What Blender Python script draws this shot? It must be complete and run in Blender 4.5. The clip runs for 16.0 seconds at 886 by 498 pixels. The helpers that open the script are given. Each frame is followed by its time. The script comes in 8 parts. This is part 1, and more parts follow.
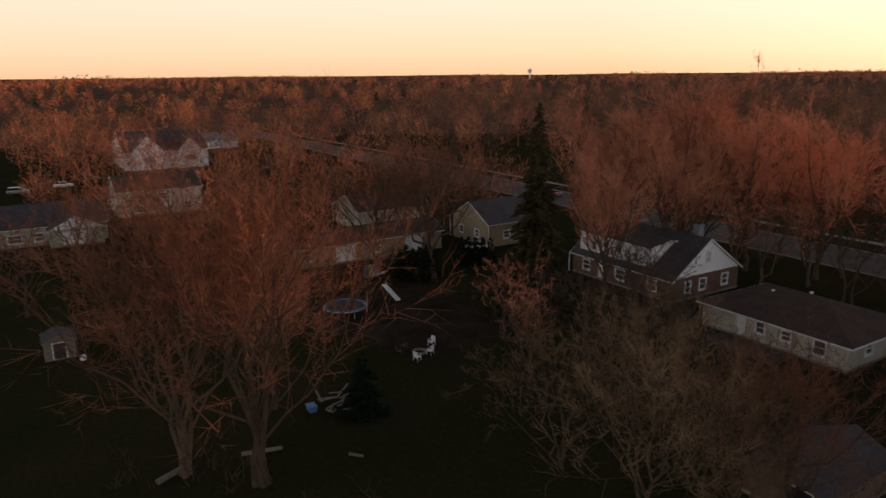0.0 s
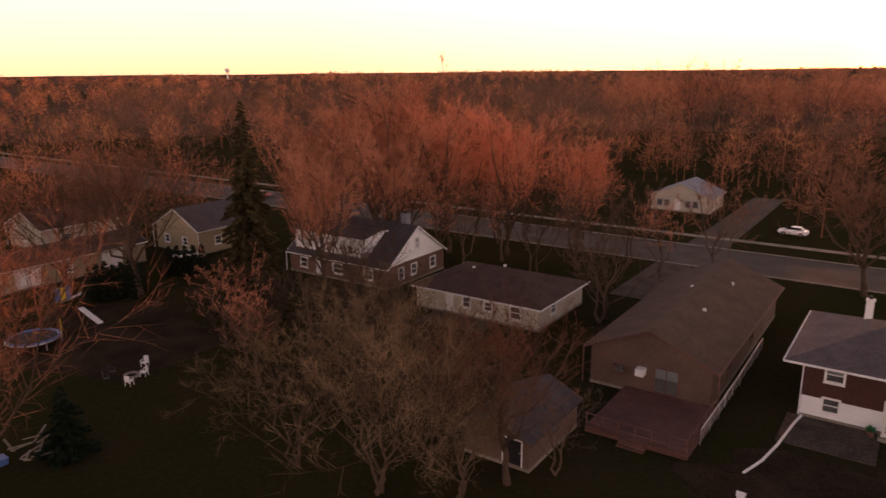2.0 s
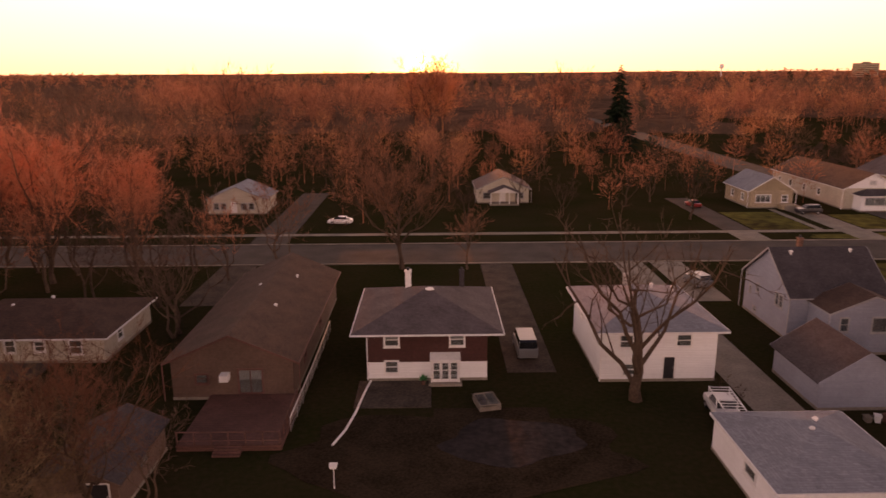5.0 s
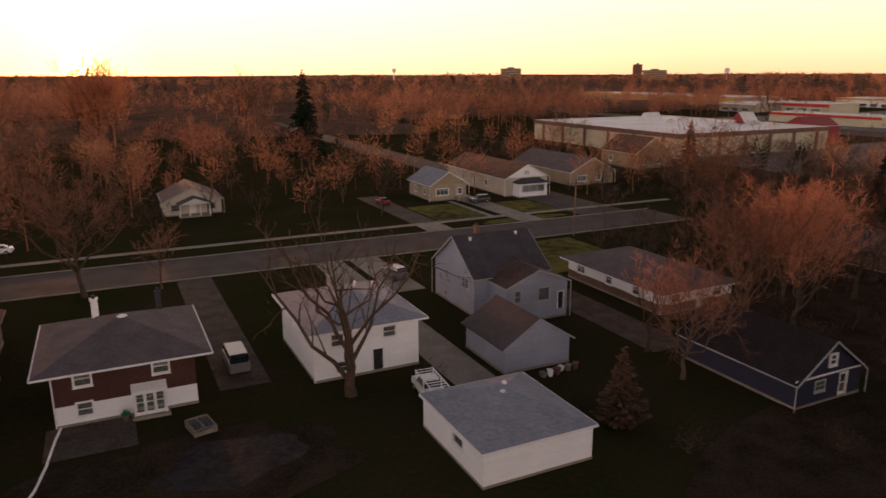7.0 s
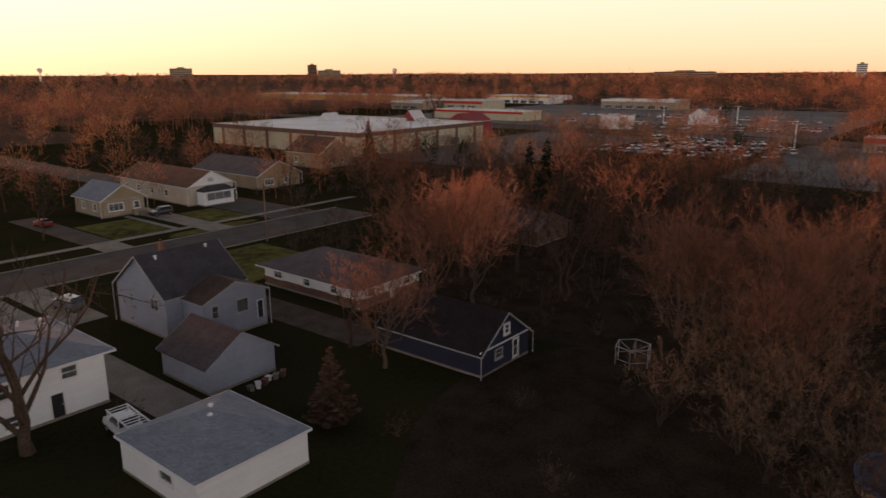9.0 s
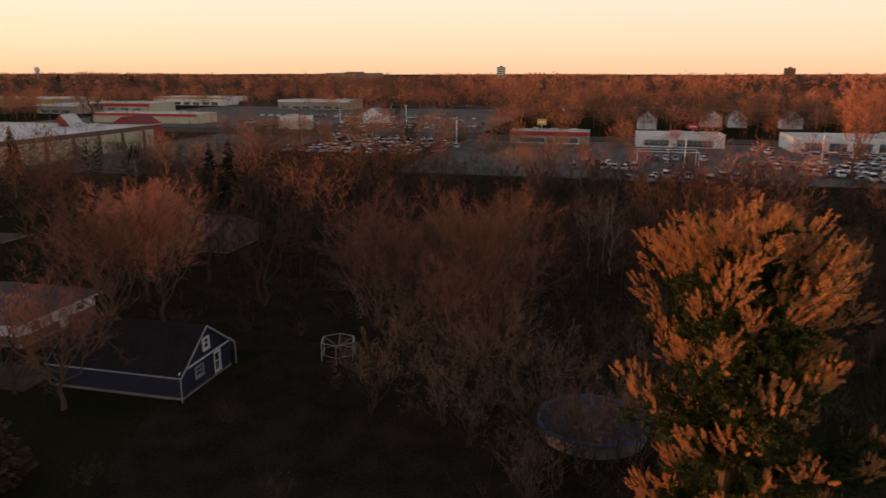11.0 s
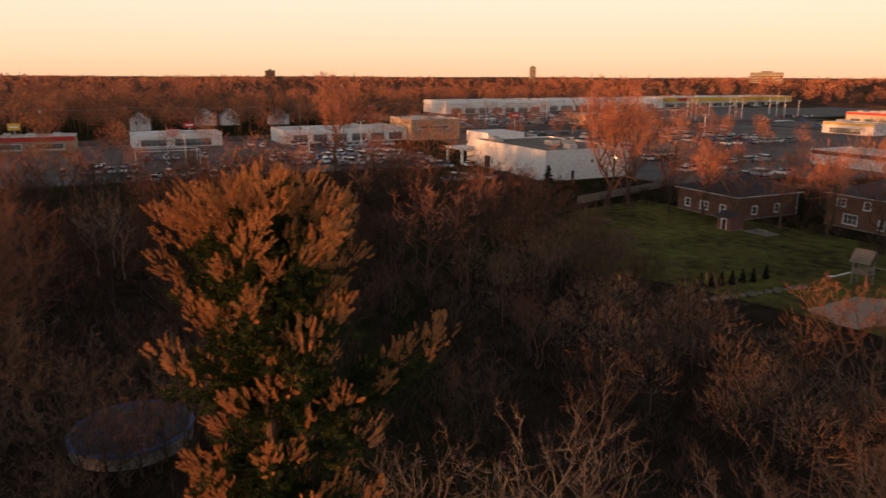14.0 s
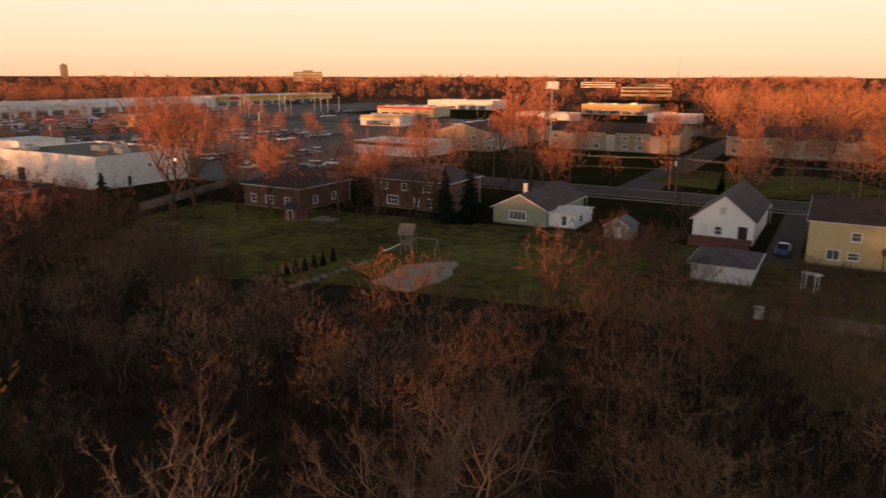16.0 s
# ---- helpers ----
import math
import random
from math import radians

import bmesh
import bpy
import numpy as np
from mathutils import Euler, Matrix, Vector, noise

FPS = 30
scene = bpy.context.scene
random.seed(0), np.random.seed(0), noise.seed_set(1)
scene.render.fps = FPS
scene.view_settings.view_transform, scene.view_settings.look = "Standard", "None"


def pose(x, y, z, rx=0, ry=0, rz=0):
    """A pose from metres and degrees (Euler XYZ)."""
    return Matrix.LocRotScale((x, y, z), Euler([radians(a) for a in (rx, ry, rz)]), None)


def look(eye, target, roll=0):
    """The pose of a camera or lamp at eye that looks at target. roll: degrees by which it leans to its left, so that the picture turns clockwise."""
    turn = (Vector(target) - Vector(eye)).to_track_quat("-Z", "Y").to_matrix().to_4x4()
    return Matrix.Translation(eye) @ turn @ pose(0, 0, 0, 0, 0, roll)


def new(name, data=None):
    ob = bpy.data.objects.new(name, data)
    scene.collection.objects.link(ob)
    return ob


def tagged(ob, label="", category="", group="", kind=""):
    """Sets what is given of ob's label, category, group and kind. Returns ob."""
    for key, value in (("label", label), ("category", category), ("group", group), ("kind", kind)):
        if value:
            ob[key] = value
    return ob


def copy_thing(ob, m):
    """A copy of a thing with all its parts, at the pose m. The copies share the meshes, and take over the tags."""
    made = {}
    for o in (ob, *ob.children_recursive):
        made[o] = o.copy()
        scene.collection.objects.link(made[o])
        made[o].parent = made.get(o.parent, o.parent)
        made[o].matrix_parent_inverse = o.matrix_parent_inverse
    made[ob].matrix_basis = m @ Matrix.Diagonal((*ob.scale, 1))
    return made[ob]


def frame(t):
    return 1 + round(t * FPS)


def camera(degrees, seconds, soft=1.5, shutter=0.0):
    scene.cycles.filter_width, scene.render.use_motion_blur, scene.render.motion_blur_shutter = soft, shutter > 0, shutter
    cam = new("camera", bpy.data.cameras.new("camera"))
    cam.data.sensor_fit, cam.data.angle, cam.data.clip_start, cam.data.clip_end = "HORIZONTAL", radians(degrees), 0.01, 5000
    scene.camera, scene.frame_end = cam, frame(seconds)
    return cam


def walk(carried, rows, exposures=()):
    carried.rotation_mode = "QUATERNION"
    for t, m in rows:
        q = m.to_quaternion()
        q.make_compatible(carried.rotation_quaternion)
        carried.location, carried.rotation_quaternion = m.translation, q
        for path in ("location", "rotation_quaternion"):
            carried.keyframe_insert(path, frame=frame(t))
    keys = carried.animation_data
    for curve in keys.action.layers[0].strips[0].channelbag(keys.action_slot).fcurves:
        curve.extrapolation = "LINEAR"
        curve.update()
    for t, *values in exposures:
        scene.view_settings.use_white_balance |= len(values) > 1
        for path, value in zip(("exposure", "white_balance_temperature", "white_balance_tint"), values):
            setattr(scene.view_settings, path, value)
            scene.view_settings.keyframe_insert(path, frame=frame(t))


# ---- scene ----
cam = camera(64.51, 16.0, soft=1.5, shutter=0.25)
PATH = [
    (0, 0.101, 0.901, 26.881, 76.044, 0.51, 58.171),
    (0.5, 0.121, 0.894, 26.836, 75.945, 0.555, 52.179),
    (1, 0.142, 0.884, 26.777, 75.878, 0.512, 46.56),
    (1.5, 0.23, 0.889, 26.71, 75.842, 0.516, 40.835),
    (2, 0.331, 0.922, 26.63, 75.819, 0.535, 34.737),
    (2.5, 0.4, 0.927, 26.572, 75.787, 0.546, 28.695),
    (3, 0.457, 0.818, 26.537, 75.861, 0.44, 22.906),
    (3.5, 0.519, 0.666, 26.574, 75.891, 0.412, 17.105),
    (4, 0.565, 0.559, 26.638, 75.896, 0.405, 11.237),
    (6.5, -0.046, -0.056, 27.051, 76.034, 0.194, -19.486),
    (7, 0.003, -0.081, 27.113, 76.025, 0.196, -25.736),
    (7.5, 0.021, -0.098, 27.234, 76.025, 0.218, -31.901),
    (8, 0.016, -0.115, 27.373, 76.004, 0.209, -38.08),
    (8.5, -0.023, -0.207, 27.549, 75.973, 0.215, -44.483),
    (9, -0.053, -0.274, 27.698, 75.927, 0.27, -50.98),
    (11.5, 0.562, 0.492, 27.243, 76.007, -0.076, -82.831),
    (12, 0.478, 0.458, 27.023, 76.046, -0.03, -89.281),
    (12.5, 0.372, 0.399, 26.72, 76.098, -0.021, -95.647),
    (13, 0.287, 0.375, 26.47, 76.141, -0.11, -102.056),
    (13.5, 0.231, 0.381, 26.245, 76.173, -0.098, -108.601),
    (14, 0.21, 0.39, 26.019, 76.192, -0.173, -115.457),
    (14.5, 0.197, 0.42, 25.851, 76.235, -0.167, -124.159),
    (15, 0.145, 0.483, 25.802, 76.258, -0.186, -133.097),
    (15.5, 0.034, 0.572, 25.888, 76.241, -0.163, -141.603),
    (16, -0.045, 0.619, 26, 76.2, -0.118, -150.145),
]
EXPOSURES = [(0.0, 0.2, 6650, 14), (0.5, 0.4, 6900, 20), (1.1, 0.9, 7600, 38), (2.0, 0.9, 8600, 46), (3.0, 0.95, 10000, 60), (4.2, 0.95, 10400, 62), (6.5, 0.75, 8600, 38), (7.5, 0.52, 7500, 26), (8.0, 0.46, 7300, 22), (9.5, 0.32, 7000, 20), (11.5, 0.19, 6750, 15), (16.0, 0.22, 6950, 18)]
walk(cam, [(t, pose(*p)) for t, *p in PATH], EXPOSURES)

# ---- world and sun ----
SKY = 0.04
SUN_AZ, SUN_EL = radians(91.0), radians(1.7)
world = bpy.data.worlds.new("sky")
scene.world = world
world.use_nodes = True
wn = world.node_tree
sky = wn.nodes.new("ShaderNodeTexSky")
sky.sky_type = "NISHITA"
sky.sun_disc = False
sky.sun_elevation, sky.sun_rotation = SUN_EL, radians(90) - SUN_AZ
sky.air_density, sky.dust_density, sky.ozone_density = 1.0, 0.6, 1.0
tc = wn.nodes.new("ShaderNodeTexCoord")
sep = wn.nodes.new("ShaderNodeSeparateXYZ")
ramp = wn.nodes.new("ShaderNodeValToRGB")
wn.links.new(tc.outputs["Generated"], sep.inputs[0])
wn.links.new(sep.outputs[2], ramp.inputs[0])
# pale warm dusk belt over the horizon, an unseen brighter band added above it to light walls, then a dim blue zenith
stops = [(0.0, (0.84, 0.53, 0.32)), (0.03, (0.84, 0.62, 0.42)), (0.13, (0.82, 0.75, 0.63)), (0.2, (1.2, 1.16, 1.1)), (0.3, (0.85, 0.86, 0.88)), (0.45, (0.09, 0.114, 0.148)), (1.0, (0.022, 0.034, 0.06))]
for i, (at, col) in enumerate(stops):
    e = ramp.color_ramp.elements[i] if i < 2 else ramp.color_ramp.elements.new(at)
    e.position, e.color = at, (*col, 1)
glare = wn.nodes.new("ShaderNodeMix")
glare.data_type, glare.blend_type = "RGBA", "ADD"
glare.inputs[0].default_value = 1.0
soft_sky = wn.nodes.new("ShaderNodeMix")
soft_sky.data_type, soft_sky.blend_type = "RGBA", "MULTIPLY"
soft_sky.inputs[0].default_value, soft_sky.inputs[7].default_value = 1.0, (SKY, SKY, SKY, 1)
wn.links.new(sky.outputs[0], soft_sky.inputs[6])
wn.links.new(soft_sky.outputs[2], glare.inputs[6])
# the bright aureole and the low disc of the setting sun
towards = wn.nodes.new("ShaderNodeVectorMath")
towards.operation = "DOT_PRODUCT"
towards.inputs[1].default_value = Vector((math.cos(SUN_AZ), math.sin(SUN_AZ), 0.004)).normalized()
wn.links.new(tc.outputs["Generated"], towards.inputs[0])
halo = wn.nodes.new("ShaderNodeValToRGB")
rays = [(0.0, (14.0, 9.0, 3.0)), (0.012, (6.0, 4.0, 1.4)), (0.03, (1.0, 0.75, 0.32)), (0.12, (0.5, 0.38, 0.19)), (0.3, (0.27, 0.22, 0.15)), (0.6, (0.12, 0.1, 0.085)), (1.0, (0.0, 0.0, 0.0))]
for i, (at, col) in enumerate(rays):
    e = halo.color_ramp.elements[i] if i < 2 else halo.color_ramp.elements.new(at)
    e.position, e.color = at, (*col, 1)
apart = wn.nodes.new("ShaderNodeMath")
apart.operation = "ARCCOSINE"
wn.links.new(towards.outputs["Value"], apart.inputs[0])
share = wn.nodes.new("ShaderNodeMath")
share.operation = "DIVIDE"
share.inputs[1].default_value = radians(45)
wn.links.new(apart.outputs[0], share.inputs[0])
wn.links.new(share.outputs[0], halo.inputs[0])
belt = wn.nodes.new("ShaderNodeMix")
belt.data_type, belt.blend_type = "RGBA", "ADD"
belt.inputs[0].default_value = 1.0
wn.links.new(ramp.outputs[0], belt.inputs[6])
wn.links.new(halo.outputs[0], belt.inputs[7])
wn.links.new(belt.outputs[2], glare.inputs[7])
wn.links.new(glare.outputs[2], wn.nodes["Background"].inputs[0])
wn.nodes["Background"].inputs[1].default_value = 1.0
sun = new("sun", bpy.data.lights.new("sun", "SUN"))
sun.data.energy, sun.data.angle, sun.data.color = 5.0, radians(0.6), (1.0, 0.38, 0.12)
sun.matrix_world = look((0, 0, 0), (-math.cos(SUN_AZ) * math.cos(SUN_EL), -math.sin(SUN_AZ) * math.cos(SUN_EL), -math.sin(SUN_EL)))

# ---- materials ----
def mat(name, col, rough=0.8, var=0.35, fine=6.0, coarse=0.5, bump=0.15, metal=0.0, pattern=None, other=None, island=False, spec=0.3, mix=0.0):
    """A procedural surface: a base colour broken up by fine grain and coarse stains, with bump and an optional pattern."""
    m = bpy.data.materials.new(name)
    m.use_nodes = True
    nt = m.node_tree
    b = nt.nodes["Principled BSDF"]
    b.inputs["Roughness"].default_value, b.inputs["Metallic"].default_value = rough, metal
    b.inputs["Specular IOR Level"].default_value = spec
    tc = nt.nodes.new("ShaderNodeNewGeometry") if pattern == "world" else nt.nodes.new("ShaderNodeTexCoord")
    vec = tc.outputs["Position"] if pattern == "world" else tc.outputs["Object"]

    def noise_tex(scale, detail):
        n = nt.nodes.new("ShaderNodeTexNoise")
        n.inputs["Scale"].default_value, n.inputs["Detail"].default_value = scale, detail
        nt.links.new(vec, n.inputs["Vector"])
        return n.outputs["Fac"]

    def mathn(op, a, c):
        n = nt.nodes.new("ShaderNodeMath")
        n.operation = op
        for i, v in enumerate((a, c)):
            if isinstance(v, (int, float)):
                n.inputs[i].default_value = v
            else:
                nt.links.new(v, n.inputs[i])
        return n.outputs[0]

    f, c = noise_tex(fine, 6), noise_tex(coarse, 4)
    fac = mathn("ADD", mathn("MULTIPLY", f, 0.5), mathn("MULTIPLY", c, 0.5))
    ramp = nt.nodes.new("ShaderNodeValToRGB")
    ramp.color_ramp.elements[0].position, ramp.color_ramp.elements[1].position = 0.36, 0.64
    o = other or [v * (1 - var) for v in col]
    ramp.color_ramp.elements[0].color = (*o, 1)
    ramp.color_ramp.elements[1].color = (*[min(1, v * (1 + var * 0.6)) for v in col], 1)
    nt.links.new(fac, ramp.inputs[0])
    colour, height = ramp.outputs[0], f
    src = None
    if island:
        src = nt.nodes.new("ShaderNodeNewGeometry").outputs["Random Per Island"]
    elif mix:
        src = nt.nodes.new("ShaderNodeObjectInfo").outputs["Random"]
    if src is not None:
        hsv = nt.nodes.new("ShaderNodeHueSaturation")
        k = mix or 0.5
        nt.links.new(mathn("ADD", mathn("MULTIPLY", src, 2 * k), 1 - k), hsv.inputs["Value"])
        nt.links.new(colour, hsv.inputs["Color"])
        colour = hsv.outputs[0]
    if pattern in ("siding", "shingle", "brick", "block", "planks"):
        sep, comb = nt.nodes.new("ShaderNodeSeparateXYZ"), nt.nodes.new("ShaderNodeCombineXYZ")
        nt.links.new(vec, sep.inputs[0])
        nt.links.new(mathn("ADD", sep.outputs[0], sep.outputs[1]), comb.inputs[0])
        nt.links.new(mathn("MULTIPLY", sep.outputs[2], 2.2 if pattern == "shingle" else 1.0), comb.inputs[1])
        bt = nt.nodes.new("ShaderNodeTexBrick")
        w, h, j, dark = {"siding": (3.6, 0.16, 0.012, 0.82), "shingle": (0.34, 0.14, 0.008, 0.72), "brick": (0.22, 0.075, 0.01, 1.5), "block": (0.42, 0.21, 0.012, 0.88), "planks": (2.4, 0.14, 0.01, 0.4)}[pattern]
        bt.inputs["Scale"].default_value = 1.0
        bt.inputs["Brick Width"].default_value, bt.inputs["Row Height"].default_value, bt.inputs["Mortar Size"].default_value = w, h, j
        bt.inputs["Color1"].default_value, bt.inputs["Color2"].default_value = (0.75, 0.75, 0.75, 1), (1.12, 1.12, 1.12, 1)
        bt.inputs["Mortar"].default_value = (dark, dark, dark, 1)
        if pattern == "siding":
            bt.inputs["Color1"].default_value = (0.96, 0.96, 0.96, 1)
            bt.inputs["Color2"].default_value = (1.03, 1.03, 1.03, 1)
        if pattern == "shingle":
            bt.inputs["Color1"].default_value = (0.88, 0.88, 0.88, 1)
        nt.links.new(comb.outputs[0], bt.inputs["Vector"])
        mx = nt.nodes.new("ShaderNodeMix")
        mx.data_type, mx.blend_type = "RGBA", "MULTIPLY"
        mx.inputs[0].default_value = 1.0
        nt.links.new(colour, mx.inputs[6])
        nt.links.new(bt.outputs["Color"], mx.inputs[7])
        colour = mx.outputs[2]
        height = mathn("ADD", f, mathn("MULTIPLY", bt.outputs["Fac"], -1.5))
    nt.links.new(colour, b.inputs["Base Color"])
    if bump:
        bp = nt.nodes.new("ShaderNodeBump")
        bp.inputs["Strength"].default_value, bp.inputs["Distance"].default_value = bump, 0.05
        nt.links.new(height, bp.inputs["Height"])
        nt.links.new(bp.outputs[0], b.inputs["Normal"])
    return m


def glow(name, col, strength):
    m = mat(name, col, 0.4, 0.05)
    b = m.node_tree.nodes["Principled BSDF"]
    b.inputs["Emission Color"].default_value = (*col, 1)
    b.inputs["Emission Strength"].default_value = strength
    return m


def glass_mat(name):
    m = mat(name, (0.6, 0.65, 0.66), 0.03, 0.05, bump=0.0, spec=0.6)
    m.node_tree.nodes["Principled BSDF"].inputs["Transmission Weight"].default_value = 0.9
    return m


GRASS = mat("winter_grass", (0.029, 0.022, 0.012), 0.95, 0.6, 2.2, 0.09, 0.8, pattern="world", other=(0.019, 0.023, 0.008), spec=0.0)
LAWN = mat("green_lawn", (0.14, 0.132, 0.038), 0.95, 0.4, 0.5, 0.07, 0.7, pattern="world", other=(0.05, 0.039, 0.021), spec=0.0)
DIRT = mat("leaf_litter", (0.042, 0.03, 0.02), 0.95, 0.5, 5.0, 0.3, 0.8, pattern="world", spec=0.0)
FARLAND = mat("far_ground", (0.05, 0.035, 0.025), 0.95, 0.5, 0.08, 0.01, 0.3, pattern="world", spec=0.0)
ASPHALT = mat("asphalt", (0.088, 0.076, 0.068), 0.85, 0.3, 8.0, 0.25, 0.25, pattern="world", spec=0.04)
LOT = mat("car_park_asphalt", (0.15, 0.142, 0.137), 0.85, 0.4, 3.0, 0.06, 0.25, pattern="world", spec=0.04)
CONCRETE = mat("concrete", (0.26, 0.23, 0.195), 0.9, 0.3, 5.0, 0.4, 0.3, pattern="world", spec=0.04)
# Concrete about a third as bright, for slabs that hardly show
DARK_CONCRETE = mat("dark_concrete", (0.085, 0.068, 0.056), 0.9, 0.4, 4.0, 0.5, 0.4, pattern="world", spec=0.04)
GRAVEL = mat("gravel_bed", (0.2, 0.175, 0.145), 0.95, 0.4, 9.0, 0.6, 0.8, pattern="world", spec=0.04)
DARK_GROUND = mat("dark_ground_tone", (0.03, 0.024, 0.024), 0.8, 0.5, 2.0, 0.6, 0.8, pattern="world", spec=0.1)
SAND = mat("pale_sand", (0.36, 0.32, 0.25), 0.95, 0.3, 6.0, 0.5, 0.6, pattern="world", spec=0.04)
WHITE = mat("white_paint", (0.74, 0.74, 0.74), 0.55, 0.12, 4.0, 0.7, 0.08)
# Grey trim, also used for white trim dimmed in colour for weak light
DULL_TRIM = mat("grey_dimmed_trim", (0.34, 0.34, 0.35), 0.7, 0.25, 5.0, 0.8, 0.1)
WHITE_SIDING = mat("white_siding", (0.8, 0.82, 0.84), 0.6, 0.06, 4.0, 0.4, 0.2, pattern="siding")
CREAM_SIDING = mat("cream_siding", (0.5, 0.46, 0.38), 0.65, 0.18, 4.0, 0.4, 0.5, pattern="siding")
GREY_SIDING = mat("blue_grey_siding", (0.28, 0.31, 0.38), 0.6, 0.15, 4.0, 0.4, 0.5, pattern="siding")
NAVY_SIDING = mat("navy_siding", (0.024, 0.029, 0.055), 0.6, 0.25, 4.0, 0.4, 0.5, pattern="siding")
BROWN_SIDING = mat("dark_brown_siding", (0.075, 0.028, 0.024), 0.7, 0.25, 4.0, 0.4, 0.5, pattern="siding")
TAN_SIDING = mat("tan_siding", (0.34, 0.27, 0.18), 0.65, 0.2, 4.0, 0.4, 0.5, pattern="siding")
DULL_SIDING = mat("dull_brown_siding", (0.14, 0.088, 0.068), 0.7, 0.25, 4.0, 0.4, 0.5, pattern="siding")
DRY_GRASS = mat("tall_dry_grass", (0.24, 0.17, 0.09), 0.9, 0.35, 3.0, 0.3, 0.0, spec=0.04)
GREY_WIRE = mat("grey_cable", (0.2, 0.2, 0.2), 0.6, 0.1)
RED_SIDING = mat("dull_red_siding", (0.15, 0.07, 0.06), 0.7, 0.3, 4.0, 0.4, 0.5, pattern="siding")
SAGE_SIDING = mat("sage_green_siding", (0.32, 0.34, 0.26), 0.65, 0.16, 4.0, 0.4, 0.5, pattern="siding")
YELLOW_SIDING = mat("pale_yellow_siding", (0.6, 0.47, 0.25), 0.65, 0.16, 4.0, 0.4, 0.5, pattern="siding")
BRICK = mat("brown_brick", (0.155, 0.085, 0.064), 0.85, 0.3, 5.0, 0.5, 0.5, pattern="brick")
TAN_BRICK = mat("tan_brick", (0.36, 0.29, 0.21), 0.85, 0.25, 5.0, 0.5, 0.5, pattern="brick")
BLOCK = mat("painted_block", (0.78, 0.78, 0.77), 0.8, 0.06, 4.0, 0.3, 0.1, pattern="block")
CREAM_BLOCK = mat("cream_block", (0.55, 0.5, 0.36), 0.8, 0.15, 4.0, 0.2, 0.3, pattern="block")
SHINGLE_GREY = mat("grey_shingles", (0.22, 0.24, 0.28), 0.9, 0.18, 5.0, 0.5, 0.5, pattern="shingle")
SHINGLE_DARK = mat("charcoal_shingles", (0.062, 0.055, 0.062), 0.9, 0.35, 5.0, 0.5, 0.5, pattern="shingle")
SHINGLE_BLACK = mat("black_shingles", (0.028, 0.024, 0.026), 0.95, 0.3, 5.0, 0.5, 0.5, pattern="shingle", spec=0.05)
SHINGLE_BROWN = mat("brown_shingles", (0.082, 0.048, 0.037), 0.9, 0.35, 5.0, 0.5, 0.5, pattern="shingle")
SHINGLE_MAUVE = mat("grey_brown_shingles", (0.11, 0.09, 0.095), 0.9, 0.3, 5.0, 0.5, 0.5, pattern="shingle")
FLAT_ROOF = mat("white_membrane_roof", (0.62, 0.62, 0.62), 0.6, 0.2, 1.0, 0.1, 0.2)
GRAVEL_ROOF = mat("gravel_roof", (0.15, 0.135, 0.105), 0.9, 0.3, 4.0, 0.2, 0.3)
METAL = mat("galvanised_metal", (0.5, 0.5, 0.5), 0.4, 0.15, 5.0, 1.0, 0.1, metal=0.8)
DARK_METAL = mat("dark_metal", (0.04, 0.04, 0.045), 0.5, 0.2, 5.0, 1.0, 0.1, metal=0.5)
DECK = mat("red_brown_deck", (0.16, 0.075, 0.06), 0.8, 0.3, 5.0, 0.8, 0.4, pattern="planks")
GREYWOOD = mat("weathered_wood", (0.2, 0.17, 0.14), 0.85, 0.3, 5.0, 0.8, 0.4)
POLEWOOD = mat("utility_pole_wood", (0.14, 0.1, 0.075), 0.9, 0.3, 6.0, 1.0, 0.4)
PLASTIC_WHITE = mat("white_plastic", (0.78, 0.78, 0.78), 0.4, 0.08, 5.0, 1.0, 0.05)
POOL_COVER = mat("dull_pool_cover", (0.035, 0.045, 0.085), 0.6, 0.3, 2.0, 0.5, 0.2)
PLASTIC_BLUE = mat("blue_plastic", (0.06, 0.14, 0.35), 0.45, 0.15, 5.0, 1.0, 0.05)
PLASTIC_GREEN = mat("green_canvas", (0.02, 0.2, 0.08), 0.6, 0.2, 5.0, 1.0, 0.1)
PLASTIC_YELLOW = mat("yellow_plastic", (0.6, 0.5, 0.04), 0.5, 0.15, 5.0, 1.0, 0.05)
RED_PANEL = mat("red_panel", (0.5, 0.035, 0.03), 0.5, 0.15, 3.0, 0.4, 0.05)
BARN_RED = mat("barn_red_panel", (0.25, 0.03, 0.035), 0.6, 0.2, 3.0, 0.4, 0.05)
YELLOW_PANEL = mat("yellow_panel", (0.65, 0.38, 0.04), 0.5, 0.15, 3.0, 0.4, 0.05)
RUBBER = mat("tyre_rubber", (0.02, 0.02, 0.02), 0.8, 0.2, 8.0, 1.0, 0.1)
GLASS = glass_mat("window_glass")
CAR_GLASS = mat("car_glass", (0.015, 0.017, 0.02), 0.06, 0.1, bump=0.0, spec=0.7)
CURTAIN = mat("pale_curtain", (0.5, 0.5, 0.48), 0.9, 0.15, 3.0, 1.0, 0.2)
LAMP = glow("lamp_glow", (1.0, 0.75, 0.42), 6.0)
BARK = mat("grey_brown_bark", (0.1, 0.068, 0.05), 0.95, 0.4, 7.0, 1.0, 0.6, mix=0.25, spec=0.04)
BARK_PALE = mat("pale_bark", (0.21, 0.175, 0.145), 0.9, 0.35, 7.0, 1.0, 0.5, mix=0.2, spec=0.04)
